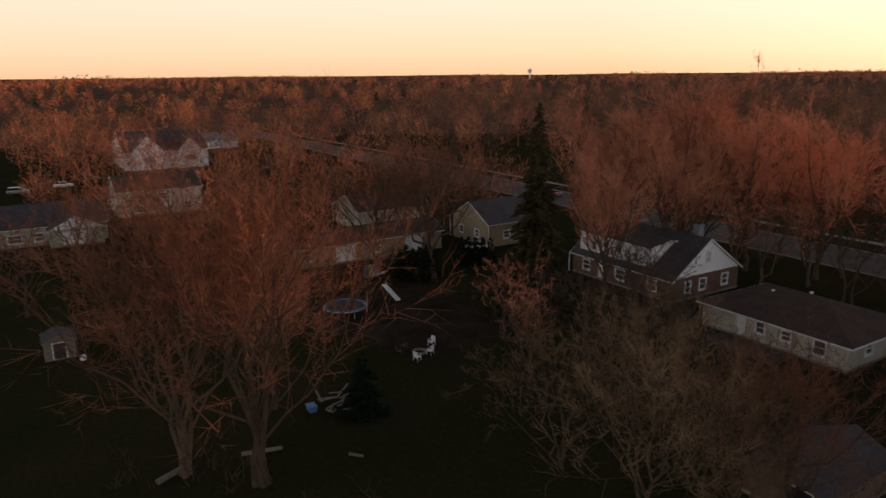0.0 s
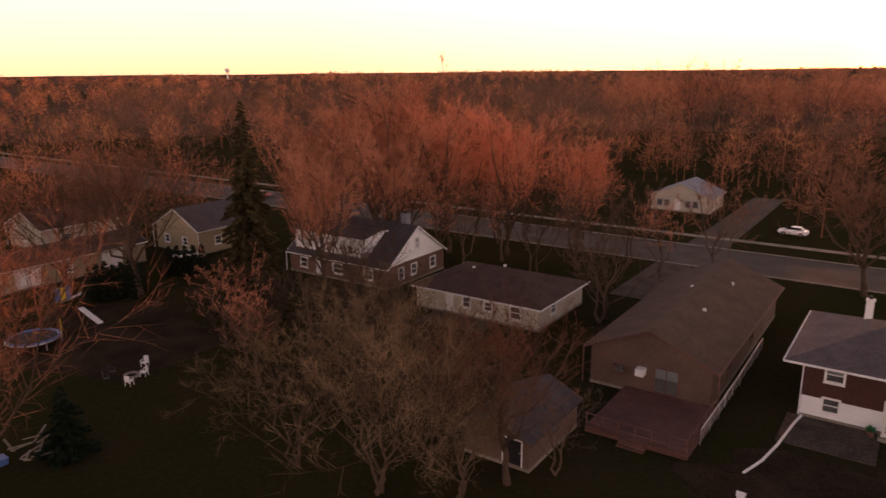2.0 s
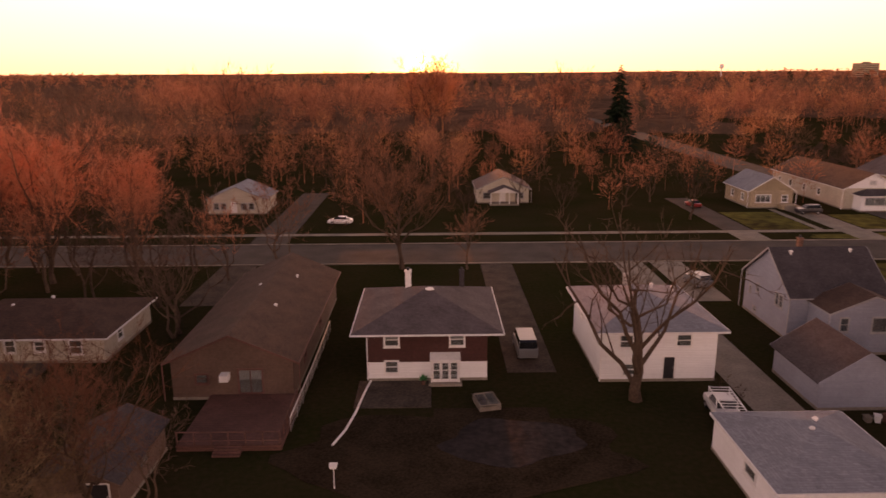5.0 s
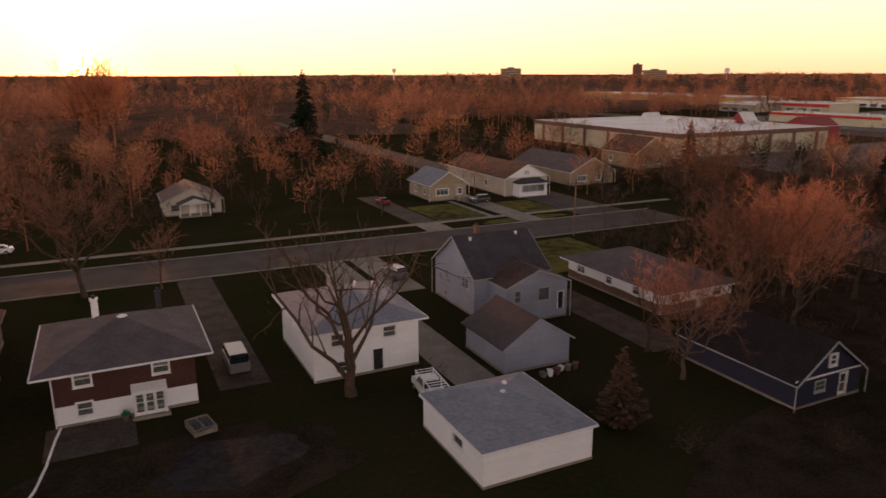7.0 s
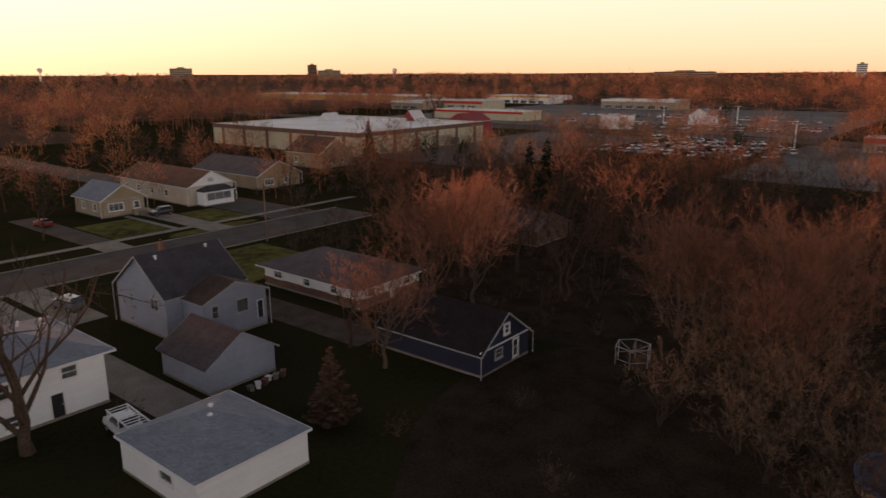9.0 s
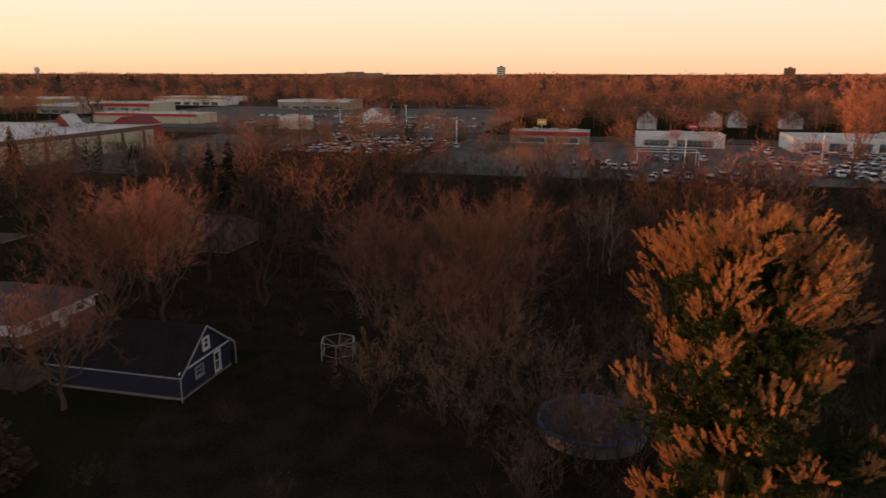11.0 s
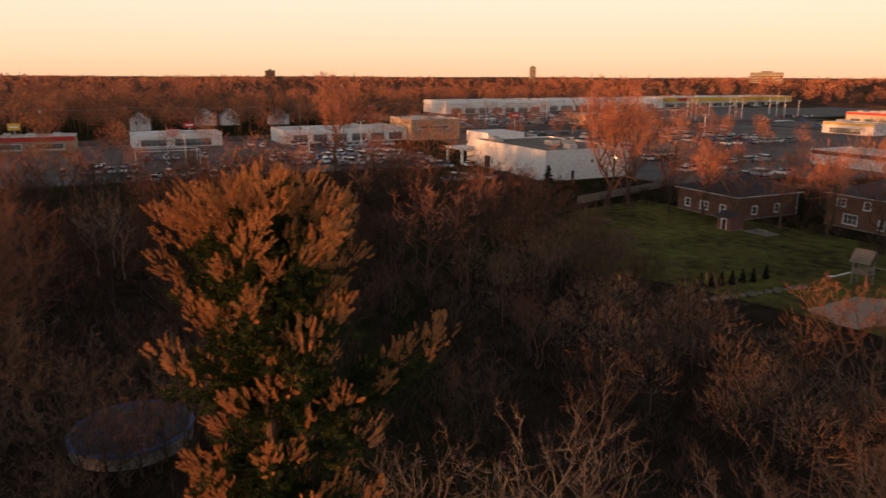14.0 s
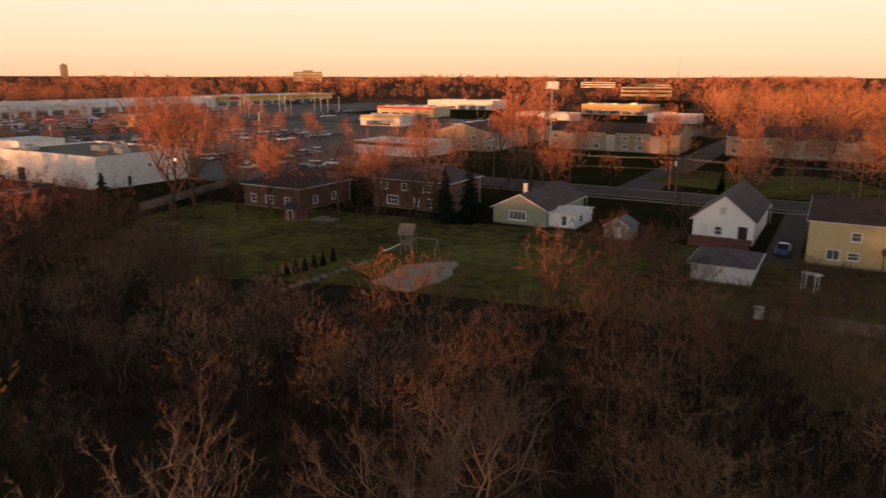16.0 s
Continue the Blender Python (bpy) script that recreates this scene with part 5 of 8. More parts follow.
    mesh_part("crown", fine.v, fine.f, PINE_SUNLIT, ob)
    mesh_part("inner_foliage", inner.v, inner.f, PINE_SHADED, ob, "inner needles darkened to stand in for shade")
    return ob


def place(proto, x, y, scale=1.0, turn=0.0, z=0.0, label="", category="", group=""):
    ob = copy_thing(proto, pose(x, y, z, 0, 0, turn) @ Matrix.Scale(scale, 4))
    return tagged(ob, label, category, group)


def grove(spots, label, category="trees"):
    """Trees too far off to pick apart, joined into one object. spots: (pattern tree, x, y, scale, turn)."""
    V, F, M, mats, base = [], [], [], [], 0
    for proto, x, y, s, turn in spots:
        c, sn = math.cos(radians(turn)) * s, math.sin(radians(turn)) * s
        for o in proto.children:
            me = o.data
            v = np.empty(len(me.vertices) * 3, np.float32)
            me.vertices.foreach_get("co", v)
            v = v.reshape(-1, 3)
            V.append(np.stack([v[:, 0] * c - v[:, 1] * sn + x, v[:, 0] * sn + v[:, 1] * c + y, v[:, 2] * s], 1))
            if me.materials[0] not in mats:
                mats.append(me.materials[0])
            k = mats.index(me.materials[0])
            for p in me.polygons:
                F.append(tuple(i + base for i in p.vertices))
                M.append(k)
            base += len(v)
    me = bpy.data.meshes.new("grove")
    me.from_pydata(np.concatenate(V).tolist(), [], F)
    for m in mats:
        me.materials.append(m)
    me.polygons.foreach_set("material_index", M)
    return tagged(new("grove", me), label, category, kind="stuff")


def retire(proto):
    """Removes a pattern tree whose copies stand in the place."""
    for o in (*proto.children, proto):
        bpy.data.objects.remove(o)

# ---- planting ----
OAK = bare_tree("tree", 11, 22.0, 8.5, 0.42, limbs=18, subs=10, twigs=9, fork=0.28, side=4, twig_r=0.016)
MAPLE = bare_tree("tree", 12, 20.0, 6.5, 0.36, limbs=20, subs=11, twigs=9, fork=0.18, lift=0.9, twig_r=0.026, side=4, twig=TWIG_ORANGE, upb=0.6)
VASE = bare_tree("tree", 13, 22.0, 8.6, 0.5, stems=5, limbs=25, subs=11, twigs=9, fork=0.22, lift=0.85, side=4, twig_r=0.017, upb=0.6)
SHRUB = bare_tree("shrub", 14, 8.0, 3.2, 0.16, stems=6, limbs=12, subs=5, twigs=6, fork=0.15, lift=0.9, twig_r=0.014, twig=TWIG_GREY, side=3)
THORN = bare_tree("shrub", 34, 8.0, 3.4, 0.16, stems=6, limbs=18, subs=6, twigs=6, fork=0.12, lift=0.9, twig_r=0.014, twig=TWIG_TAN, bark=BARK, side=3)
OLIVE = bare_tree("tree", 15, 11.0, 5.5, 0.22, stems=4, limbs=20, subs=8, twigs=8, fork=0.12, lift=0.75, twig_r=0.011, upb=0.3, twig=TWIG_OLIVE, side=4)
PALE = bare_tree("tree", 16, 14.5, 3.0, 0.14, stems=1, limbs=11, subs=8, twigs=5, fork=0.35, lift=0.78, twig_r=0.008, thin=0.26, upb=0.2, twig=BARK_PALE, bark=BARK_PALE, side=2)
MIDA = bare_tree("tree", 17, 17.0, 6.0, 0.3, limbs=9, subs=7, twigs=5, fork=0.25, twig_r=0.03, side=3)
MIDB = bare_tree("tree", 18, 14.0, 5.5, 0.28, stems=2, limbs=9, subs=7, twigs=5, fork=0.2, lift=0.9, twig_r=0.03, side=3, twig=TWIG_GREY)
MIDC = bare_tree("tree", 19, 15.0, 5.5, 0.28, limbs=9, subs=7, twigs=5, fork=0.2, lift=0.9, twig_r=0.03, side=3, twig=TWIG_ORANGE)
SPREAD = bare_tree("tree", 27, 11.5, 6.2, 0.34, limbs=10, subs=6, twigs=3, fork=0.12, lift=0.8, twig_r=0.016, side=2, thin=0.34, twig=BARK)
BROAD = bare_tree("tree", 26, 16.5, 5.2, 0.22, stems=2, limbs=18, subs=12, twigs=8, fork=0.3, lift=0.65, twig_r=0.013, thin=0.24, upb=0.25, twig=TWIG_TAN, bark=BARK_PALE, side=4)
SPRUCE = spruce("spruce_tree", 21, 14.0, 3.2, NEEDLES, tiers=34)
CEDAR = spruce("larch_tree", 28, 6.6, 1.9, TWIG_DULL, tiers=20, per=9, sag=-0.25)
TALL = bare_tree("tree", 29, 24.0, 7.5, 0.45, stems=2, limbs=18, subs=9, twigs=6, fork=0.3, lift=0.9, twig_r=0.045, side=3, twig=TWIG_ORANGE)
NARROW = spruce("spruce_tree", 22, 25.0, 4.0, OLD_NEEDLES, tiers=64, per=11, sag=0.4)
YOUNG = spruce("spruce_tree", 23, 5.5, 2.0, NEEDLES, tiers=15, per=12)
BUSH = bare_tree("bush", 24, 2.6, 1.5, 0.08, stems=5, limbs=10, subs=3, twigs=3, fork=0.05, lift=0.8, twig_r=0.02, twig=TWIG_GREY, side=3)
ARBOR = spruce("evergreen_shrub", 25, 4.6, 1.0, HEDGE, tiers=16, per=10, trunk_from=0.0, sag=-0.5)
BARE = "tall leafless tree with fine red-brown twigs"
plants = [
    # proto, x, y, scale, label, category
    (VASE, -42.5, 12.5, 1.05, "tall multi-stemmed leafless tree with reddish twigs", "tree"), (VASE, -46.5, 8.5, 0.92, BARE, "tree"), (MAPLE, -53.0, 17.0, 0.75, BARE, "tree"),
    (OAK, -77.5, 47.5, 1.0, "dark spreading leafless oak by the hedge", "tree"), (OAK, -86.0, 43.0, 0.8, BARE, "tree"),
    (MAPLE, -66.0, 82.0, 1.2, "tall maple with orange-red budding crown", "tree"), (MAPLE, -72.0, 86.0, 1.05, "tall maple with orange-red budding crown", "tree"), (MAPLE, -58.0, 86.0, 1.05, "tall maple with orange-red budding crown", "tree"), (MAPLE, -50.0, 90.0, 1.0, BARE, "tree"),
    (NARROW, -59.2, 49.8, 0.98, "tall narrow dark green spruce", "spruce tree"), (YOUNG, -47.8, 22.8, 1.0, "young dark green spruce in the garden", "spruce tree"),
    (CEDAR, 34.6, 39.6, 1.0, "small leafless conical larch", "larch"), (OLIVE, -26.5, 32.0, 1.2, "wide leafless tree with olive budding twigs", "tree"), (OLIVE, -33.5, 31.0, 1.05, "wide leafless tree with olive budding twigs", "tree"), (OLIVE, -35.5, 40.5, 1.05, "wide leafless tree with olive budding twigs", "tree"), (OLIVE, -29.0, 42.0, 0.95, "wide leafless tree with olive budding twigs", "tree"), (MIDB, -38.5, 47.0, 0.75, BARE, "tree"), (MIDB, -45.5, 53.0, 0.8, BARE, "tree"), (MIDB, -49.0, 48.0, 0.7, BARE, "tree"), (OLIVE, -41.0, 52.0, 0.8, "leafless tree with olive budding twigs", "tree"),
    (SPREAD, -26.8, 71.0, 0.85, "leaning bare tree between two houses", "tree"), (OAK, -20.0, 37.3, 0.62, "leafless tree beside the shed", "tree"), (MIDB, -50.0, 57.0, 0.75, BARE, "tree"), (MIDB, -55.0, 61.0, 0.7, BARE, "tree"), (SHRUB, -52.0, 46.0, 1.0, "grey-brown leafless garden shrub", "shrub"),
    (SPREAD, 17.2, 54.2, 1.46, "dark bare tree in front of the white house", "tree"), (OAK, -4.1, 95.5, 0.86, "tall street tree without leaves", "tree"), (MIDA, 5.0, 95.0, 0.58, "small street tree without leaves", "tree"),
    (MIDC, 39.7, 141.5, 0.66, "leafless tree with orange twigs", "tree"), (MIDC, 46.0, 146.0, 0.62, "leafless tree with orange twigs", "tree"),
    (VASE, 60.5, 51.0, 0.7, BARE, "tree"), (OAK, 45.5, 44.0, 0.55, BARE, "tree"), (MIDC, 47.0, 50.5, 0.7, BARE, "tree"), (THORN, 46.0, 1.5, 0.9, "grey-brown leafless garden shrub", "shrub"), (THORN, 46.5, -2.5, 0.9, "grey-brown leafless garden shrub", "shrub"), (THORN, 47.0, 5.0, 0.85, "grey-brown leafless garden shrub", "shrub"), (MAPLE, 66.5, 49.0, 0.72, BARE, "tree"), (MAPLE, 72.0, 55.0, 0.7, BARE, "tree"), (MIDC, 78.0, 62.0, 0.85, BARE, "tree"),
    (VASE, 66.0, 21.0, 0.64, BARE, "tree"), (VASE, 64.0, 11.5, 0.72, BARE, "tree"), (THORN, 58.0, 17.0, 1.2, "grey-brown leafless garden shrub", "shrub"), (THORN, 54.0, 9.0, 1.1, "grey-brown leafless garden shrub", "shrub"),
    (SPRUCE, 166.0, 166.0, 0.95, "dark spruce in front of the store", "spruce tree"), (SPRUCE, 62.4, -109.0, 0.74, "dark green spruce by the green house", "spruce tree"), (SPRUCE, 58.6, -111.5, 0.82, "dark green spruce by the green house", "spruce tree"),
    (TALL, 64.0, -151.3, 1.05, "very tall bare street tree", "tree"), (TALL, 110.5, -88.0, 1.05, "very tall bare tree with orange light painted in its twigs", "tree"), (TALL, 114.0, -96.5, 0.98, BARE, "tree"), (TALL, 200.4, -60.3, 1.08, "very tall bare tree by the car park", "tree"),
    (PALE, 19.8, -13.6, 1.05, "pale grey leafless birch-like tree", "tree"), (BROAD, 12.8, -19.8, 0.93, "broad leafless tree with tan twigs", "tree"), (PALE, 24.2, -10.6, 0.86, "pale grey leafless birch-like tree", "tree"), (PALE, 21.6, -12.2, 0.84, "pale grey leafless birch-like tree", "tree"),
    (OLIVE, 4.0, -33.0, 0.95, "leafless tree with olive twigs", "tree"), (SHRUB, -2.0, -31.0, 1.3, "grey-brown leafless tall shrub", "shrub"), (BROAD, 16.0, -32.0, 0.72, "broad leafless tree with tan twigs", "tree"),
    (SPRUCE, 122, 72, 1.1, "dark spruce among bare trees", "spruce tree"), (SPRUCE, 141, 88, 0.9, "dark spruce among bare trees", "spruce tree"),
    (MIDB, 27.3, -84.9, 0.62, BARE, "tree"),
    (MIDA, 22.1, -82.3, 0.55, BARE, "tree"),
    (MIDB, 19.6, -89.4, 0.55, BARE, "tree"),
    (MIDA, 28.2, -97.9, 0.5, BARE, "tree"),
    (MIDB, 22.0, -118.8, 0.5, BARE, "tree"),
    (MIDB, 94.5, -141.0, 0.6, BARE, "tree"),
    (MIDA, 80.9, -134.3, 0.65, BARE, "tree"),
    (MIDB, 79.1, -150.1, 0.7, BARE, "tree"),
    (MIDA, 91.8, -123.4, 0.6, BARE, "tree"),
    (MIDB, 74.8, -163.8, 0.65, BARE, "tree"),
    (MIDA, 63.6, -159.3, 0.7, BARE, "tree"),
    (SHRUB, 7.1, -81.3, 0.5, "dark leafless garden shrub", "shrub"),
    (BUSH, 4.7, -87.3, 1.2, "dark leafless garden shrub", "shrub"),
    (BUSH, 0.7, -76.9, 1.2, "dark leafless garden shrub", "shrub"),
    (SHRUB, -2.3, -86.7, 0.5, "dark leafless garden shrub", "shrub"),
    (BUSH, -4.3, -73.0, 1.2, "dark leafless garden shrub", "shrub"),
    (BUSH, -0.3, -95.4, 1.2, "dark leafless garden shrub", "shrub"),
    (SHRUB, 7.7, -72.9, 0.5, "dark leafless garden shrub", "shrub"),
    (BUSH, 2.2, -69.3, 1.2, "dark leafless garden shrub", "shrub"),
    (BUSH, 7.5, -96.5, 1.2, "dark leafless garden shrub", "shrub"),
    (ARBOR, 63.5, -66.2, 0.42, "small dark clipped evergreen by the stones", "evergreen shrub"),
    (ARBOR, 63.2, -67.7, 0.42, "small dark clipped evergreen by the stones", "evergreen shrub"),
    (ARBOR, 62.9, -69.1, 0.42, "small dark clipped evergreen by the stones", "evergreen shrub"),
    (ARBOR, 62.6, -70.6, 0.42, "small dark clipped evergreen by the stones", "evergreen shrub"),
    (ARBOR, 62.7, -72.6, 0.42, "small dark clipped evergreen by the stones", "evergreen shrub"),
    (ARBOR, 62.4, -74.2, 0.42, "small dark clipped evergreen by the stones", "evergreen shrub"),
    (ARBOR, 62.7, -76.9, 0.42, "small dark clipped evergreen by the stones", "evergreen shrub"),
    (MAPLE, -60.8, 75.3, 0.95, "maple with a wide orange-red budding crown", "tree"),
    (MAPLE, -66.9, 68.0, 0.9, "maple with a wide orange-red budding crown", "tree"),
    (MAPLE, -61.1, 99.2, 0.85, "maple with a wide orange-red budding crown", "tree"),
    (MAPLE, -41.6, 96.3, 0.8, "maple with a wide orange-red budding crown", "tree"),
    (MAPLE, -63.7, 83.9, 0.85, "maple with a wide orange-red budding crown", "tree"),
    (TALL, 98.0, -101.5, 0.6, BARE, "tree"), (MIDB, 90.5, -101.0, 0.7, BARE, "tree"), (TALL, 80.0, -113.0, 0.55, BARE, "tree"), (MIDA, 71.0, -112.5, 0.75, BARE, "tree"), (MIDB, 65.5, -108.0, 0.7, BARE, "tree"), (MIDA, 104.5, -99.0, 0.7, BARE, "tree"), (MIDB, 75.5, -106.0, 0.6, BARE, "tree"),
    (THORN, 51, 18.5, 0.9, "pale tan leafless thorn bush", "shrub"),
    (THORN, 56.5, 13, 0.95, "pale tan leafless thorn bush", "shrub"),
    (THORN, 50, 12.5, 0.8, "pale tan leafless thorn bush", "shrub"),
    (THORN, 60.5, 8, 1.0, "pale tan leafless thorn bush", "shrub"),
    (THORN, 47.5, 9.5, 0.75, "pale tan leafless thorn bush", "shrub"),
    (THORN, 55, 3.5, 0.85, "pale tan leafless thorn bush", "shrub"),
    (THORN, 63, 15.5, 1.0, "pale tan leafless thorn bush", "shrub"),
    (THORN, 57, -4, 0.8, "pale tan leafless thorn bush", "shrub"),
    (THORN, 41.5, 4.5, 0.6, "pale tan leafless thorn bush", "shrub"),
    (THORN, 43, -8, 0.7, "pale tan leafless thorn bush", "shrub"),
    (SPRUCE, 24.0, -169, 0.4, "small dark spruce by the street", "spruce tree"), (SPRUCE, 63, 240, 2.1, "very tall dark spreading conifer", "spruce tree"), (MIDC, -93, 285.7, 1.75, BARE, "tree"), (MIDA, -80.7, 289.4, 1.85, BARE, "tree"), (MIDB, -72, 292, 1.95, BARE, "tree"),
    (MIDA, -34.4, 298.6, 1.65, BARE, "tree"), (TALL, -1.7, 300.7, 1.34, BARE, "tree"), (TALL, 4.0, 306.0, 1.26, BARE, "tree"), (MIDC, -8.0, 303.0, 1.75, BARE, "tree"), (MIDA, 50.5, 296.5, 1.7, BARE, "tree"), (MIDB, 60.0, 300.0, 2.0, BARE, "tree"), (MIDA, 307, 256, 1.8, BARE, "tree"),
    (MAPLE, -61.0, 62.4, 0.82, "maple with a wide orange-red budding crown", "tree"), (MAPLE, -79.0, 80.0, 1.0, BARE, "tree"), (MIDC, -50.0, 40.5, 0.56, BARE, "tree"), (MIDC, -55.5, 42.6, 0.62, BARE, "tree"), (MIDA, -45.5, 38.0, 0.5, BARE, "tree"), (OLIVE, -25.6, 36.0, 0.9, "leafless tree with olive budding twigs", "tree"),
    (MIDA, -91.0, 0.5, 0.8, BARE, "tree"), (MIDB, -108.0, 7.0, 0.95, BARE, "tree"), (MIDA, -96.0, 18.0, 0.85, BARE, "tree"), (MIDC, -104.0, 26.0, 0.8, BARE, "tree"), (MIDB, -122.0, 36.0, 0.9, BARE, "tree"), (MIDA, -114.0, 46.0, 0.8, BARE, "tree"), (MIDB, -88.0, 52.0, 0.7, BARE, "tree"), (OAK, -104.0, 62.0, 0.75, BARE, "tree"),
    (VASE, 71.0, 25.0, 0.62, BARE, "tree"), (VASE, 75.0, 14.0, 0.66, BARE, "tree"), (VASE, 59.0, 12.5, 0.55, BARE, "tree"), (PALE, 101.0, 3.0, 0.8, "pale grey leafless birch-like tree", "tree"), (PALE, 105.0, 1.0, 0.85, "pale grey leafless birch-like tree", "tree"), (PALE, 98.0, 0.0, 0.7, "pale grey leafless birch-like tree", "tree"),
    (SPRUCE, 144.4, -86.2, 0.36, "dark conical evergreen before the workshop", "evergreen"), (YOUNG, 139.5, -93.7, 1.05, "dark rounded evergreen before the workshop", "evergreen"),
    (OLIVE, -21.6, 34.4, 0.8, "leafless tree with olive budding twigs", "tree"), (MIDB, -17.6, 40.0, 0.5, BARE, "tree"),
    (MIDC, 47.6, 2.6, 0.36, BARE, "tree"), (MIDC, 47.9, -1.2, 0.4, BARE, "tree"), (MIDC, 46.6, 0.4, 0.34, BARE, "tree"),
]
for i, (pr, x, y, s, lab, cat) in enumerate(plants):
    place(pr, x, y, s, (i * 77) % 360, 0, lab, cat)
PINE_AT = (29.3, -5.2)
pine = tagged(white_pine("pine_tree", 31, 22.6), "tall pine with upturned tufts of sunlit needles", "pine tree")
pine.matrix_basis = pose(PINE_AT[0], PINE_AT[1], 0, 0, 0, 40)
for i in range(7):
    place(ARBOR, -80.8 + 0.5 * i, 43.0 + 0.75 * i, 0.95 + 0.05 * (i % 3), i * 50, 0, "dark clipped evergreen hedge shrub", "hedge", "hedge by the workshop")
for i in range(5):
    place(ARBOR, -82.5 + 0.7 * i, 55.0 + 0.8 * i, 0.9, i * 60, 0, "dark clipped evergreen hedge shrub", "hedge", "hedge by the workshop")


FARTREES = []


def scatter(protos, n, seed, inside, smin, smax, label, category, group, gap=5.0, far=False):
    rng = random.Random(seed)
    put = []
    tries = 0
    while len(put) < n and tries < n * 60:
        tries += 1
        x, y = inside(rng)
        if any((x - a) ** 2 + (y - b) ** 2 < gap * gap for a, b in put) or not free(x, y):
            continue
        put.append((x, y))
        spot = (rng.choice(protos), x, y, rng.uniform(smin, smax), rng.uniform(0, 360))
        if not far:
            place(*spot[:4], spot[4], 0, label, category, group)
        else:
            FARTREES.append(spot)


FOOT = []
for ob in scene.objects:
    if ob.parent is None and ob.get("category") in ("house", "garage", "cottage", "shed", "shop", "store", "showroom", "workshop", "filling station", "shopping centre", "flats"):
        xs, ys = [], []
        for c in ob.children:
            if c.name.startswith(("roof", "foundation")) and c.type == "MESH":
                for v in c.data.vertices:
                    p = ob.matrix_basis @ c.matrix_basis @ v.co
                    xs.append(p.x), ys.append(p.y)
        FOOT.append((min(xs) - 1.5, min(ys) - 1.5, max(xs) + 1.5, max(ys) + 1.5))
OPEN = [(-420, 96, 110, 119), (-300, -168, 130, -149), (302, -420, 327, 520), (196, -95, 300, 62), (120, -330, 300, -125), (328, -600, 455, -152), (328, 62, 470, 330), (36, -330, 49, -166), (34, -104, 112, -72), (30, -72, 70, -55), (-62, 14, -45, 42), (-78, 20, -45, 44), (26, 44, 31, 98), (7, 45, 12, 98), (-14, 38, 20, 56), (82, 110, 97, 420), (-30, 110, -23, 160), (168, 100, 300, 172), (26, -292, 112, -168), (4, -153, 9, -108), (-30, -22, 24, 36)]


def free(x, y):
    return not any(a < x < c and b < y < d for a, b, c, d in FOOT + OPEN)


def rect(x0, y0, x1, y1):
    return lambda rng: (rng.uniform(x0, x1), rng.uniform(y0, y1))


MIDS = [MIDA, MIDB, MIDC]
GREY = "leafless tree with dull brown twigs"
scatter(MIDS, 64, 41, rect(72, -40, 160, 100), 0.6, 1.0, GREY, "tree", "bare wood behind the cottages", 4.5, True)
scatter(MIDS, 22, 42, rect(-90, 118, 60, 240), 0.55, 0.85, GREY, "tree", "trees across the street", 8, True)
scatter(MIDS, 22, 43, rect(-240, -40, -95, 240), 0.8, 1.15, GREY, "tree", "trees beyond the gardens", 9, True)
scatter(MIDS, 14, 44, rect(100, 110, 165, 260), 0.6, 0.9, GREY, "tree", "trees by the store", 8, True)
scatter(MIDS, 12, 45, rect(-60, -320, 140, -170), 0.7, 1.1, GREY, "tree", "trees past the back street", 9, True)
scatter(MIDS, 16, 46, rect(62, -150, 130, -100), 0.6, 0.95, GREY, "tree", "trees by the brick houses", 7)
scatter([MIDB, SHRUB], 36, 47, rect(26, -66, 75, 6), 0.36, 0.56, "thin leafless brushwood tree", "tree", "brushwood behind the pine", 3)
scatter([SHRUB, MIDB], 32, 48, rect(-36, -76, 34, -34), 0.4, 0.65, "thin leafless brushwood tree", "tree", "brushwood behind the gardens", 3)
scatter([BUSH], 14, 49, rect(-40, -70, 80, 20), 0.8, 1.5, "low leafless grey-brown bush", "bush", "undergrowth", 2.5)
scatter([BUSH], 14, 50, rect(-75, 20, 70, 56), 0.6, 1.1, "low leafless grey-brown bush", "bush", "garden bushes", 3)
scatter(MIDS, 16, 53, rect(92, -74, 150, -20), 0.5, 0.8, GREY, "tree", "trees before the car park", 6)
scatter([SHRUB, MIDB], 22, 54, rect(60, -62, 112, -15), 0.35, 0.6, "thin leafless brushwood tree", "tree", "brushwood by the lawn", 4)
scatter([SHRUB, MIDB, MIDA], 22, 56, rect(-14, -68, 40, -48), 0.42, 0.72, "thin leafless brushwood tree", "tree", "brushwood by the lawn", 3)
scatter([SHRUB, MIDB], 18, 57, rect(64, -66, 110, -48), 0.42, 0.7, "thin leafless brushwood tree", "tree", "brushwood by the lawn", 3)
scatter(MIDS, 12, 51, rect(-60, 60, -20, 97), 0.7, 1.0, GREY, "tree", "trees between the houses", 6)
scatter(MIDS, 44, 55, rect(120, -74, 196, 62), 0.55, 0.85, GREY, "tree", "trees before the car park", 5.5, True)
scatter(MIDS, 12, 52, rect(200, -90, 300, -40), 0.5, 0.6, GREY, "tree", "car park trees", 9, True)
rs = random.Random(91)
for i in range(30):
    x, y = (rs.uniform(299, 304) if i % 3 == 0 else rs.uniform(326, 332) if i % 3 == 1 else rs.uniform(200, 296)), rs.uniform(-330, 190)
    if not any(a < x < c and b < y < d for a, b, c, d in FOOT):
        FARTREES.append(([MIDC, MIDA][i % 2], x, y, rs.uniform(0.45, 0.8), rs.uniform(0, 360)))
